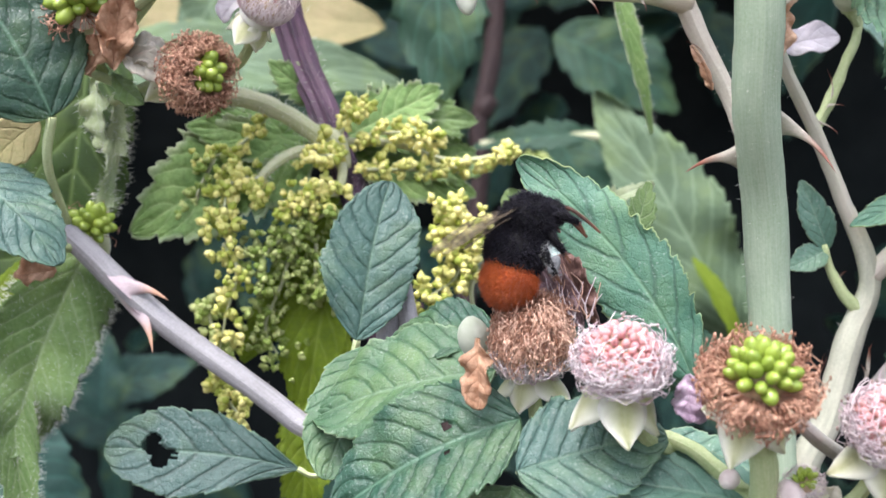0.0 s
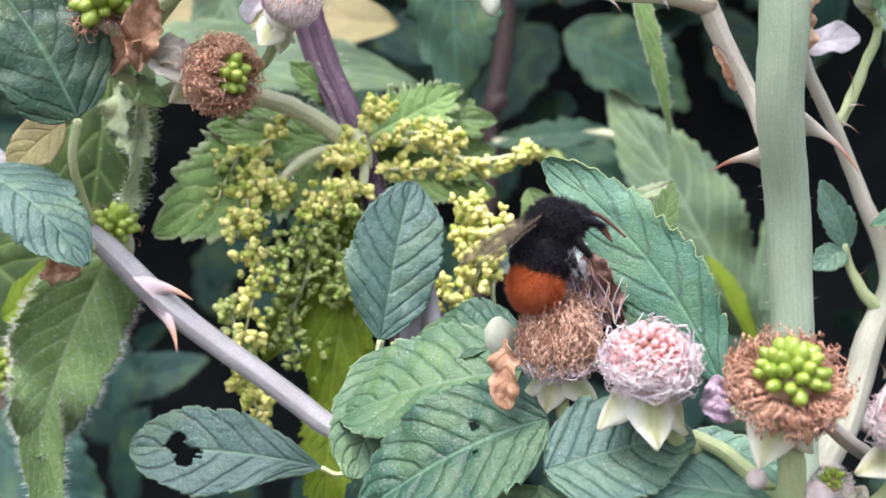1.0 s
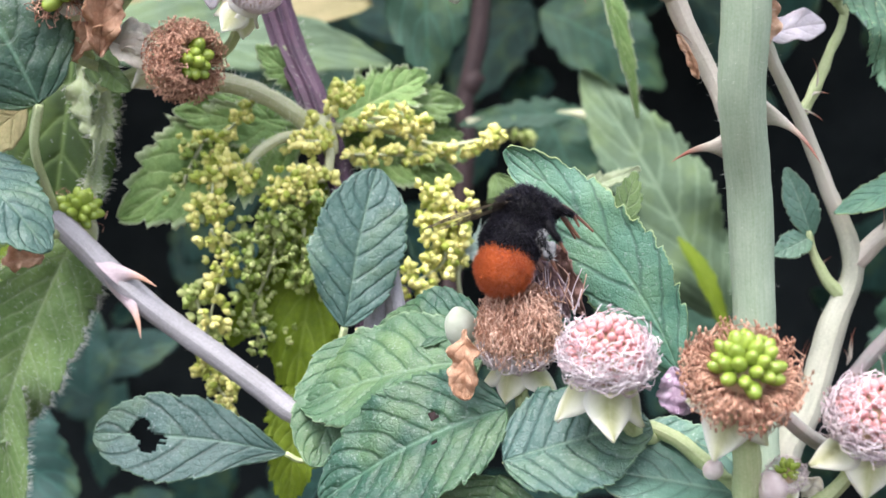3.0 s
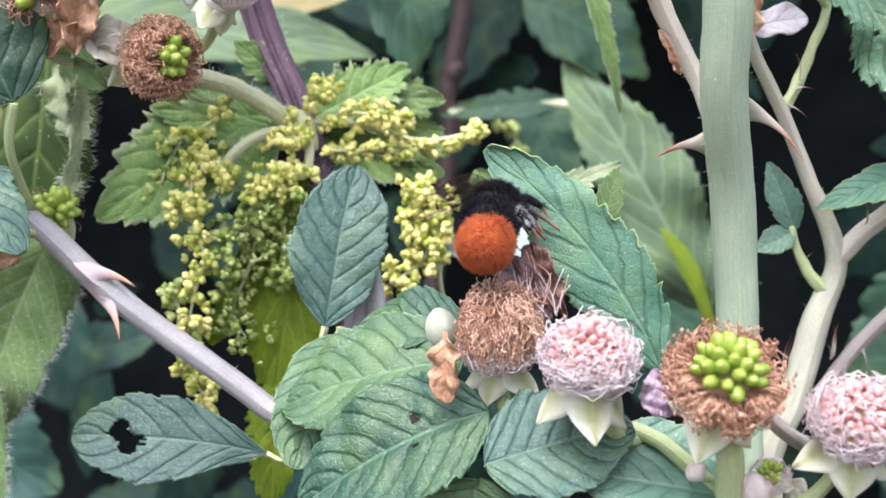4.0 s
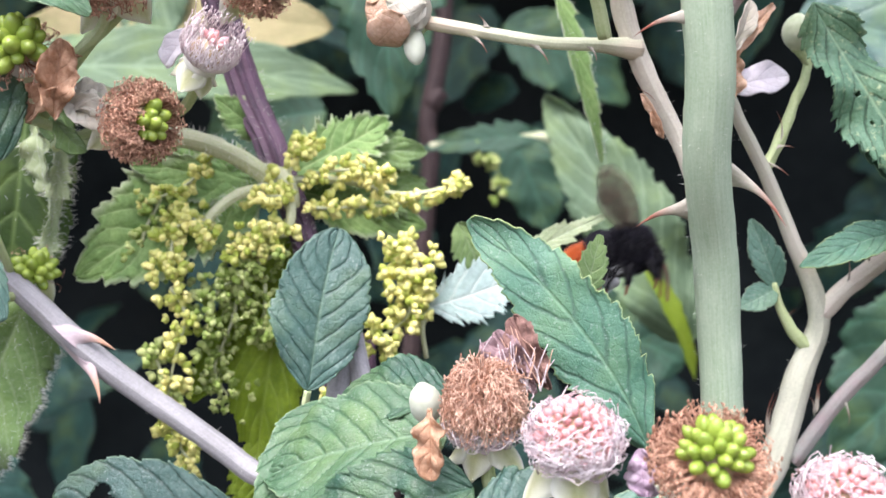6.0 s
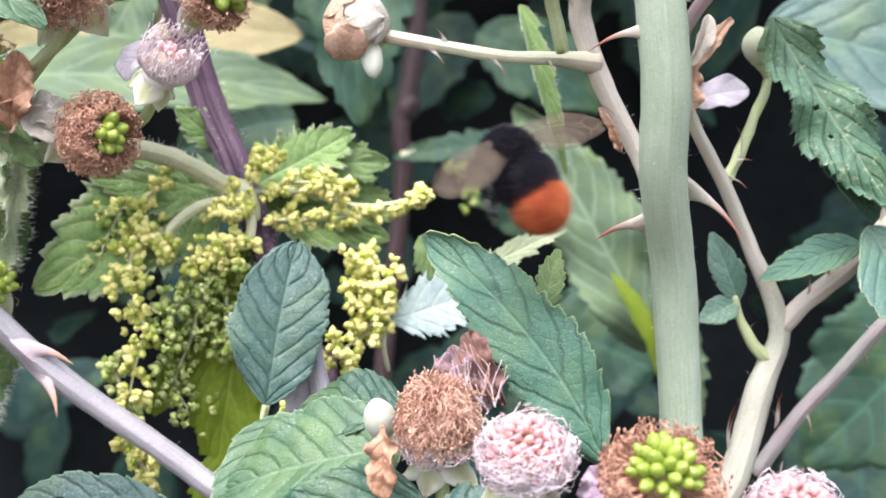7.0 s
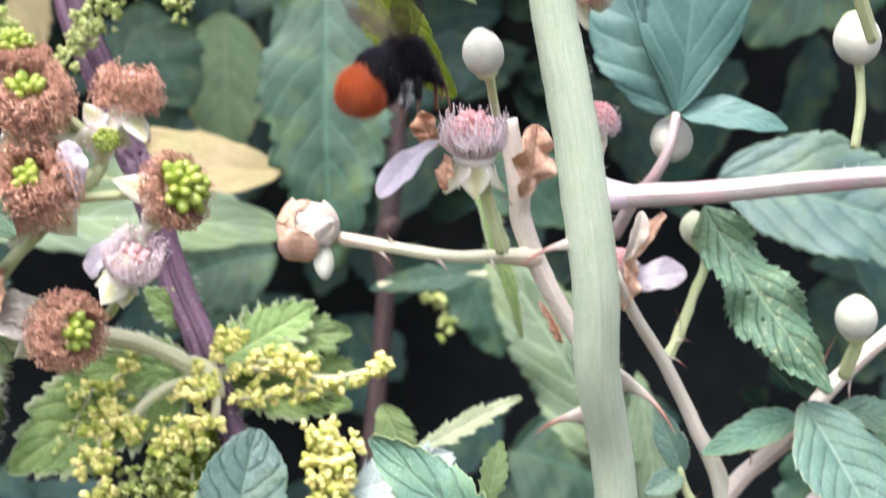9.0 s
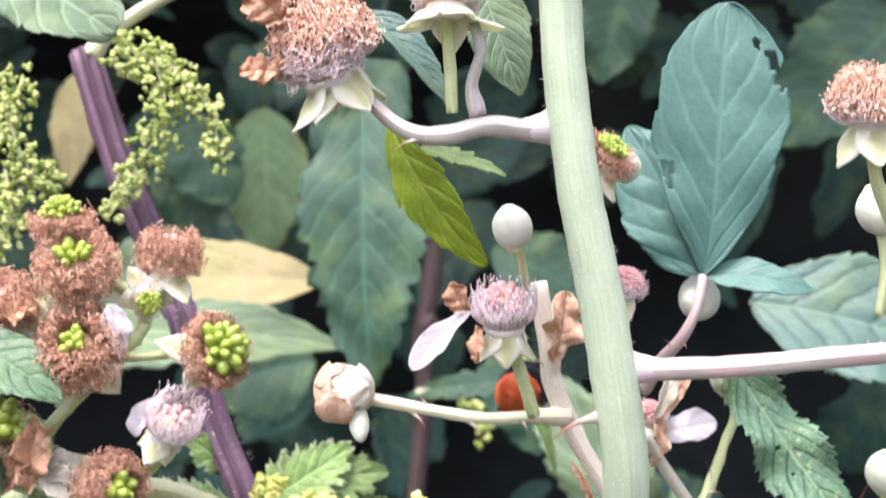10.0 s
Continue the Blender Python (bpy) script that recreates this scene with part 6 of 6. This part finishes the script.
for base, tip, w, material, label, seed, kw in (
    ((-26.0, 264.0, 21.0), (-61.7, 256.0, 2.9), 27.0, NETTLE, "coarsely toothed nettle leaf behind the flowers", 71, dict(fold=0.15)),
    ((-23.0, 270.0, 23.8), (6.3, 282.0, 28.0), 19.0, NETTLE_FROST, "coarsely toothed nettle leaf with frosted teeth", 72, dict(bite=0.42, teeth=7)),
    ((-21.1, 268.0, 22.5), (-1.1, 278.0, 34.3), 17.0, NETTLE, "broad light green nettle leaf with deep teeth", 82, dict(bite=0.42, teeth=7)),
    ((-16.0, 272.0, 20.4), (10.1, 284.0, 17.6), 16.0, NETTLE_FROST, "light green nettle leaf pointing away from the stem", 83, dict(bite=0.4, teeth=7)),
    ((-21.8, 270.0, 20.3), (6.9, 280.0, 11.8), 14.0, NETTLE, "green nettle leaf under the yellow flowers", 73, dict()),
    ((-26.2, 266.0, 22.3), (-51.8, 260.0, 24.7), 16.0, NETTLE, "bright green nettle leaf below the brown berry", 74, dict()),
    ((-20.5, 268.0, 13.1), (-28.1, 262.0, -36.7), 20.0, NETTLE_YELLOW, "yellow-green nettle leaf hanging in the shade", 75, dict()),
    ((-19.4, 270.0, 9.6), (-41.4, 266.0, -23.2), 14.0, NETTLE_YELLOW, "shaded yellow-green nettle leaf", 76, dict()),
    ((-27.5, 262.0, -29.8), (-28.8, 258.0, -55.4), 13.0, NETTLE_YELLOW, "yellow-green nettle leaf at the foot", 77, dict()),
    ((-26.1, 272.0, 30.9), (-36.3, 268.0, 39.0), 9.0, NETTLE, "bright young nettle leaf by the stem", 78, dict()),
    ((7.0, 258.0, -4.0), (28.0, 260.0, 2.4), 15.0, NETTLE_WHITE, "frosted pale leaf on a pinkish stalk beside the flowers", 79, dict(bite=0.42, teeth=5, wave=0.08, quilt=0.004, veins=5, stalk=[(7.0, 258.0, -4.0), (5.6, 256.0, -8.0), (6.4, 258.0, -14.0)], stalk_r=0.55)),
    ((20.3, 262.0, 3.5), (43.8, 268.0, 13.6), 6.0, NETTLE_RIM, "pale narrow nettle leaf tip with long teeth", 80, dict(bite=0.45, teeth=6)),
    ((13.7, 272.0, 12.5), (19.3, 270.0, -1.8), 9.0, NETTLE_PALE, "soft green nettle leaf behind the oval leaf", 81, dict()),
):
    kw = {**dict(teeth=9, bite=0.22, belly=0.8, veins=8, slant=0.35, wave=0.08, quilt=0.03), **kw}
    leaf("nettle_leaf", base, tip, w, (0.0, -1, 0.35), material, label, seed=seed, group="nettle leaves", stalk_mat=HAIRY_STALK, **kw)

# leaves behind
for name, base, tip, w, face, material, label, seed, kw in (
    ("hanging_leaf", (96.1, 416.0, -29.1), (50.6, 430.0, 52.1), 33.0, (-0.3, -1, 0.4), BACK_PALE, "pale green saw-edged leaf hanging behind the cane", 91, dict(teeth=19, bite=0.10, wave=0.16, ns=110, nu=22)),
    ("hanging_leaf", (78.9, 408.0, -2.7), (94.7, 404.0, -39.4), 7.5, (0.6, -1, 0.2), NETTLE_YELLOW, "folded yellow-green edge of a hanging leaf", 112, dict(teeth=7, bite=0.12, fold=0.3)),
    ("hanging_leaf", (96.7, 405.0, 8.4), (103.9, 400.0, -57.8), 15.0, (0.2, -1, 0.3), BACK_PALE, "narrow saw-edged leaf peeping from behind the cane", 90, dict(teeth=12, bite=0.3)),
    ("hanging_leaf", (-1.1, 400.0, 136.3), (0.3, 392.0, 42.8), 44.0, (0.05, -1, 0.4), BACK_GREEN, "large toothed nettle leaf hanging in the shade", 92, dict(teeth=14, bite=0.2, quilt=0.03)),
    ("fading_leaf", (-21.0, 470.0, 81.0), (-150.0, 478.0, 72.0), 34.0, (0.0, -1, 0.4), BACK_YELLOW, "yellowing leaf with a brown blotch", 93, dict(teeth=8, bite=0.06)),
    ("hedge_leaf", (-132.0, 440.0, 64.0), (-12.0, 450.0, 56.0), 32.0, (0.1, -0.9, 0.5), BACK_PALE, "pale green leaf below the yellowing one", 94, dict()),
    ("hedge_leaf", (51.6, 600.0, 100.4), (109.6, 600.0, 63.5), 45.0, (0.0, -1, 0.4), BACK_GREEN, "dim green leaf deep in the hedge", 95, dict()),
    ("hedge_leaf", (60.6, 470.0, -24.1), (106.6, 470.0, -41.9), 50.0, (0.1, -1, 0.4), BACK_GREEN, "dark green leaf behind the saw-edged one", 96, dict()),
    ("hedge_leaf", (48.2, 560.0, 51.9), (67.9, 560.0, 5.2), 34.0, (0.1, -1, 0.4), BACK_GREEN, "dim green leaf under a thin stalk", 97, dict()),
    ("hedge_leaf", (-67.0, 700.0, 190.8), (-68.8, 700.0, 105.0), 48.0, (0.0, -1, 0.3), BACK_RIM, "round leaf with a yellow rim in the distance", 98, dict()),
    ("hedge_leaf", (-134.5, 560.0, 182.6), (-140.1, 560.0, 131.5), 22.0, (0.0, -1, 0.3), BACK_YELLOW, "yellow leaf behind the nettle flowers", 99, dict()),
    ("hedge_leaf", (-100.5, 640.0, 183.7), (-99.0, 640.0, 102.2), 46.0, (0.0, -1, 0.3), BACK_GREEN, "dark green leaf behind the purple stem", 100, dict()),
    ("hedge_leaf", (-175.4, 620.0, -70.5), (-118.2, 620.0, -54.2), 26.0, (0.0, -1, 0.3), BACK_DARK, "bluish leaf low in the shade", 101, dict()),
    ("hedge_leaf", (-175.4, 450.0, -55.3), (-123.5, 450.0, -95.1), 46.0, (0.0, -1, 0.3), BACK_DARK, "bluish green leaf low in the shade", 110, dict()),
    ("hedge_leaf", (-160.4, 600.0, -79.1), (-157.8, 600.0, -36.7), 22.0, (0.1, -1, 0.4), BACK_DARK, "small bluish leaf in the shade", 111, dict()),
    ("hedge_leaf", (201.3, 430.0, -11.6), (147.1, 430.0, -68.7), 60.0, (0.0, -1, 0.3), BACK_GREEN, "broad bluish leaf behind the pink stem", 102, dict()),
    ("hedge_leaf", (118.1, 560.0, 225.6), (100.4, 560.0, 171.1), 40.0, (0.0, -1, 0.3), BACK_GREEN, "dim leaf behind the upper cane", 103, dict()),
    ("hedge_leaf", (226.2, 520.0, 191.4), (170.0, 520.0, 134.7), 60.0, (0.0, -1, 0.3), BACK_GREEN, "dim bluish leaf behind the hanging bud", 104, dict()),
    ("hedge_leaf", (9.9, 520.0, 175.2), (-23.6, 520.0, 128.8), 44.0, (0.0, -1, 0.3), BACK_GREEN, "greyish green leaf high in the hedge", 105, dict()),
    ("hedge_leaf", (-98.6, 620.0, 169.0), (-74.9, 620.0, 127.2), 44.0, (0.0, -1, 0.3), BACK_GREEN, "dim green leaf beside the nettle", 106, dict()),
    ("nettle_leaf", (59.0, 470.0, 40.8), (10.6, 470.0, 37.0), 13.0, (0.0, -1, 0.3), BACK_GREEN, "small nettle leaf on a pale stalk in the shade", 107, dict(teeth=7, bite=0.3)),
    ("hedge_leaf", (-23.5, 470.0, 51.1), (-66.1, 470.0, 39.7), 42.0, (0.0, -1, 0.3), BACK_GREEN, "shaded green leaf under the yellowing one", 108, dict()),
    ("hedge_leaf", (-75.1, 470.0, 103.4), (-93.7, 470.0, 72.5), 26.0, (0.0, -1, 0.3), BACK_PALE, "pale leaf behind the brown berry", 109, dict()),
):
    kw = {**dict(teeth=10, bite=0.1, belly=0.8, veins=8, wave=0.08, ns=48, nu=14), **kw}
    leaf(name, base, tip, w, face, material, label, seed=seed, group="leaves behind", stalk_mat=HAIRY_STALK, **kw)
cane("old_stem", [(21.6, 590.0, 103.6), (24.9, 590.0, 124.6), (21.8, 590.0, 83.2), (15.8, 590.0, 54.7), (16.8, 590.0, 30.2), (4.9, 590.0, -70.7), (-20, 600, -300), (-10, 640, -1010)], [4.2, 4.3, 4.3, 4.2, 4.2, 4.2, 4.6, 6.0], BROWN_STEM, "dull brown-purple stem in the shade", n=40)
part("node", tube([vec((21.8, 590.0, 68.9)), vec((19.1, 589.0, 64.9)), vec((17.6, 590.0, 61.2))], [0.0042, 0.0052, 0.0042], 8, 12, lump=0.2), BROWN_STEM, bpy.data.objects["old_stem"])
cane("pale_stalk", [(73.5, 470.0, 36.6), (56.9, 470.0, 40.8), (30.2, 470.0, 42.4), (13.7, 470.0, 38.0)], [2.0, 2.0, 1.8, 1.4], HAIRY_STALK, "pale stalk of the small nettle leaf", n=20)
far = thing("nettle_flower", (36.2, 470.0, 31.7), "thin green catkins of a nettle in the shade", "flower", "nettle flowers")
catkin(far, ((27.9, 468.0, 35.8), (36.1, 468.0, 31.7), (40.1, 468.0, 19.4)), 26, 3.5, 1.9, CATKIN_GREEN, 41)


# ---- the bumblebee, built about its middle: head towards +y, back towards +z ----
def ellipsoid(c, r, sub=3, taper=0.0):
    v, f = ico(sub)
    v = v * np.array(r)
    v[:, 0] *= 1 - taper * v[:, 1] / r[1]
    v[:, 2] *= 1 - taper * v[:, 1] / r[1]
    return (v + np.array(c)) * BUILD / 1000.0, f, None


def fur_on(geo, count, length, seed, lean=(0, -0.55, 0), keep=None):
    v, f, _ = geo
    rr = np.random.default_rng(seed)
    tri = v[np.array(f)]
    area = np.linalg.norm(np.cross(tri[:, 1] - tri[:, 0], tri[:, 2] - tri[:, 0]), axis=1)
    pick = rr.choice(len(f), count, p=area / area.sum())
    mid = v.mean(0)
    at, ds = [], []
    for i in pick:
        a, b = sorted(rr.uniform(0, 1, 2))
        p = tri[i][0] * a + tri[i][1] * (b - a) + tri[i][2] * (1 - b)
        n = unit(np.cross(tri[i][1] - tri[i][0], tri[i][2] - tri[i][0]))
        if n @ (p - mid) < 0:
            n = -n
        at.append(p - n * 0.0001)
        ds.append(n + np.array(lean) + rr.normal(size=3) * 0.25)
    return spines(at, ds, rr.uniform(0.6, 1.25, count) * length / 1000, 0.000065)


bee = new("bumblebee")
ORIGIN[bee.name] = np.zeros(3)
BUILD = 0.89  # the size of this bee against the plan below
tagged(bee, "black furry bumblebee with an orange-red tail", "bumblebee")
thorax_geo = ellipsoid((0, 3.9, 0.5), (4.7, 4.9, 4.4))
abdomen_geo = ellipsoid((0, -1.2, 0.0), (5.2, 4.6, 4.7), taper=-0.03)
tail_geo = ellipsoid((0, -5.9, -1.2), (4.4, 4.1, 4.15), taper=-0.16)
head_geo = ellipsoid((0, 7.9, -2.4), (2.6, 1.9, 2.5))
for nm, geo, body, fur, count, ln, seed in (("thorax", thorax_geo, BEE_SKIN, BEE_BLACK, 4600, 1.15, 1), ("abdomen", abdomen_geo, BEE_SKIN, BEE_BLACK, 4600, 0.95, 2), ("tail", tail_geo, BEE_RED, BEE_RED, 5200, 1.1, 3), ("head", head_geo, BEE_SKIN, BEE_BLACK, 700, 0.9, 4)):
    p = part(nm, geo, body, bee, "orange-red furry tail" if nm == "tail" else "")
    part("fur", fur_on(geo, count, ln, seed), fur, p, kind="stuff")
    if nm == "head":
        for s in (-1, 1):
            part("eye", ellipsoid((s * 2.1, 8.1, -2.2), (0.8, 1.0, 1.7), 2), BEE_SKIN, p)
            part("antenna", tube([np.array(q) * BUILD / 1000 for q in ((s * 0.9, 9.2, -2.8), (s * 1.5, 9.6, -5.0), (s * 2.2, 9.2, -8.0), (s * 2.8, 8.6, -10.6))], [0.00034, 0.0003, 0.0002], 14, 6), BEE_TONGUE, p)
part("tongue", tube([np.array(q) * BUILD / 1000 for q in ((0, 8.6, -4.2), (0.3, 8.4, -6.0), (0.3, 7.4, -10.0))], [0.0006, 0.0002], 12, 7), BEE_TONGUE, bee, "reddish brown tongue")
for s in (-1, 1):
    for k, (y0, y1, reach) in enumerate(((6.4, 7.6, 4.0), (4.4, 2.0, 4.4), (2.2, -2.0, 5.2))):
        hip, knee, shin, foot = (s * 2.6, y0, -2.6), (s * reach, (y0 + y1) / 2, -2.4), (s * (reach + 0.5), y1, -5.4), (s * (reach + 0.2), y1 - 0.8, -7.4)
        leg = part("leg", tube([np.array(q) * BUILD / 1000 for q in (hip, knee, shin)], [0.0006, 0.0007, 0.00045], 14, 8, lump=0.1), BEE_SKIN, bee)
        bone = smooth_line([np.array(q) * BUILD / 1000 for q in (hip, knee, shin)], 60)
        lr = np.random.default_rng(40 + k)
        pick = lr.integers(4, 60, 420)
        part("leg_hair", spines(bone[pick], lr.normal(size=(420, 3)), lr.uniform(0.9, 1.7, 420) / 1000, 0.00005), BEE_BLACK if k < 2 else BEE_DUST, leg, kind="stuff")
        if k == 2:
            part("pollen_basket", ellipsoid((s * (reach + 0.5), y1 + 1.2, -4.4), (0.4, 1.7, 1.1), 2), BEE_DUST, leg, "pale dusted pollen basket")
        part("foot", tube([np.array(q) * BUILD / 1000 for q in (shin, foot)], [0.00032, 0.00018], 8, 6), BEE_TONGUE, leg)


def wing_geo(length, width, s):
    ns, nu = 18, 8
    S, U = np.meshgrid(np.linspace(0, 1, ns), np.linspace(-1, 1, nu), indexing="ij")
    w = width / 2 * np.sin(np.pi * (0.06 + 0.90 * S) ** 1.35) ** 0.6 + 0.12
    x = s * (S * length)
    y = U * w - 1.2 * S
    z = 0.25 * np.sin(S * 3) + 0.12 * np.sin(U * 5 + S * 6)
    v = np.stack([x, y, z], -1).reshape(-1, 3) * BUILD / 1000
    f = [(i * nu + j, i * nu + j + 1, (i + 1) * nu + j + 1, (i + 1) * nu + j) for i in range(ns - 1) for j in range(nu - 1)]
    return v, f, np.stack([S, U * 0.5 + 0.5], -1).reshape(-1, 2), 0.00006


WINGS = []
for s in (-1, 1):
    for y0, ln, w in ((5.6, 16.0, 6.2), (3.8, 11.5, 4.6)):
        wing = add_blade("wing", wing_geo(ln, w, s), WING, bee, "smoky see-through wing")
        WINGS.append((wing, s, y0))


def motions():
    def facing(p, heading, back):
        """The pose of the bee at p (mm): its head along heading, its back towards back."""
        y = Vector(heading).normalized()
        z = Vector(back) - y * y.dot(Vector(back))
        z.normalize()
        x = y.cross(z)
        m = Matrix((x, y, z)).transposed().to_4x4()
        return Matrix.Translation(Vector(vec(p))) @ m

    flight = [
        (0.0, (10.9, 185.3, 0.4), (0.46, 0.18, 0.87), (-0.85, -0.36, 0.4)),
        (0.5, (10.9, 185.3, 0.6), (0.46, 0.18, 0.87), (-0.85, -0.36, 0.4)),
        (1.0, (10.7, 185.2, -0.1), (0.46, 0.18, 0.87), (-0.85, -0.36, 0.4)),
        (1.5, (10.2, 185.2, -0.2), (0.46, 0.18, 0.87), (-0.85, -0.36, 0.4)),
        (2.0, (9.9, 185.2, 0.1), (0.46, 0.18, 0.87), (-0.85, -0.36, 0.4)),
        (2.5, (10.3, 185.2, -0.2), (0.5, 0.2, 0.85), (-0.85, -0.36, 0.4)),
        (3.2, (12.5, 186.2, 1.2), (0.45, 0.55, 0.7), (-0.8, -0.25, 0.5)),
        (4.0, (11.5, 188.2, 2.7), (0.32, 0.84, 0.45), (-0.75, -0.15, 0.58)),
        (4.5, (11.4, 188.2, 2.0), (0.32, 0.84, 0.45), (-0.75, -0.15, 0.58)),
        (5.0, (12.2, 197.0, 1.2), (0.68, 0.45, 0.55), (-0.6, -0.2, 0.7)),
        (5.3, (13.4, 208.0, 4.2), (0.62, 0.66, 0.42), (-0.45, -0.25, 0.85)),
        (5.5, (18.1, 215.0, 2.0), (0.75, 0.6, 0.25), (-0.25, -0.3, 0.93)),
        (5.7, (19.7, 217.0, 1.1), (0.8, 0.55, 0.22), (-0.2, -0.25, 0.95)),
        (6.05, (40.1, 222.0, 9.2), (0.85, -0.4, 0.2), (0.0, -0.1, 1.0)),
        (6.35, (42.5, 206.0, 13.3), (0.1, -0.95, 0.2), (0.0, 0.0, 1.0)),
        (6.6, (42.6, 187.2, 14.8), (-0.85, -0.4, 0.25), (0.1, -0.1, 1.0)),
        (6.8, (40.5, 187.2, 15.2), (-0.9, 0.25, 0.3), (0.2, -0.35, 0.9)),
        (6.9, (31.8, 188.2, 19.4), (-0.8, 0.3, 0.45), (0.2, -0.45, 0.8)),
        (7.0, (25.7, 190.0, 22.6), (-0.5, 0.42, 0.7), (0.1, -0.7, 0.6)),
        (7.1, (23.3, 191.0, 22.5), (-0.3, 0.45, 0.8), (0.1, -0.75, 0.5)),
        (7.2, (23.6, 191.0, 23.4), (-0.25, 0.45, 0.82), (0.0, -0.75, 0.5)),
        (7.3, (20.7, 190.9, 24.9), (-0.28, 0.45, 0.8), (0.0, -0.75, 0.5)),
        (7.4, (12.2, 190.9, 31.1), (0.15, 0.45, 0.8), (0.0, -0.75, 0.5)),
        (7.5, (4.4, 191.9, 40.9), (0.16, 0.45, 0.85), (0.0, -0.75, 0.5)),
        (7.6, (5.2, 191.8, 42.4), (0.1, 0.5, 0.82), (0.0, -0.75, 0.5)),
        (7.7, (4.0, 192.8, 48.2), (0.25, 0.55, 0.78), (0.0, -0.75, 0.5)),
        (7.9, (16.3, 193.6, 51.9), (0.42, 0.28, 0.85), (-0.3, -0.8, 0.4)),
        (8.0, (16.8, 193.6, 51.2), (0.45, 0.28, 0.84), (-0.3, -0.8, 0.4)),
        (8.1, (18.0, 193.6, 56.0), (0.4, 0.35, 0.8), (-0.2, -0.75, 0.5)),
        (8.3, (13.0, 193.5, 63.9), (0.55, 0.55, 0.55), (-0.2, -0.6, 0.75)),
        (8.5, (11.4, 193.3, 69.5), (0.78, 0.45, 0.38), (-0.3, -0.5, 0.8)),
        (8.7, (15.1, 193.2, 75.6), (0.85, 0.4, 0.3), (-0.3, -0.45, 0.85)),
        (8.9, (15.8, 193.1, 75.4), (0.85, 0.38, 0.36), (-0.3, -0.45, 0.85)),
        (9.0, (15.7, 193.1, 72.1), (0.84, 0.36, 0.42), (-0.35, -0.4, 0.85)),
        (9.1, (11.3, 194.9, 71.3), (0.82, 0.36, 0.42), (-0.35, -0.4, 0.85)),
        (9.2, (9.5, 197.7, 75.3), (0.84, 0.36, 0.4), (-0.35, -0.4, 0.85)),
        (9.3, (6.6, 202.3, 71.9), (0.86, 0.4, 0.35), (-0.3, -0.4, 0.85)),
        (9.4, (8.8, 211.8, 64.0), (0.92, 0.36, 0.18), (-0.2, -0.35, 0.9)),
        (9.5, (15.1, 221.5, 60.4), (0.9, 0.42, 0.15), (-0.2, -0.35, 0.9)),
        (9.6, (16.4, 229.4, 61.0), (0.92, 0.4, 0.05), (-0.1, -0.3, 0.95)),
        (9.7, (24.3, 235.4, 54.6), (0.7, 0.7, 0.05), (-0.1, -0.3, 0.95)),
        (9.8, (30.5, 241.5, 52.0), (0.5, 0.85, 0.05), (-0.1, -0.3, 0.95)),
        (9.9, (38.0, 244.7, 45.2), (0.4, 0.9, 0.05), (-0.1, -0.3, 0.95)),
        (10.0, (36.6, 248.0, 47.9), (0.36, 0.92, 0.05), (-0.1, -0.3, 0.95)),
    ]
    walk(bee, [(t, facing(p, h, b)) for t, p, h, b in flight])
    # wings: half spread and trembling on the flower, beating in the air
    for wing, s, y0 in WINGS:
        rows = []
        for k in range(0, 151):
            t = k / 15
            air = min(max((t - 4.9) / 0.4, 0.0), 1.0)
            beat = (5 + 37 * air) * math.sin(k * 2.39)
            rows.append((t, pose(s * 0.0014, y0 * BUILD / 1000, 0.0032, 0, -s * (31 - 17 * air + beat), -s * (78 - 66 * air - (0 if y0 > 5 else 8 * (1 - air))))))
        walk(wing, rows)


motions()
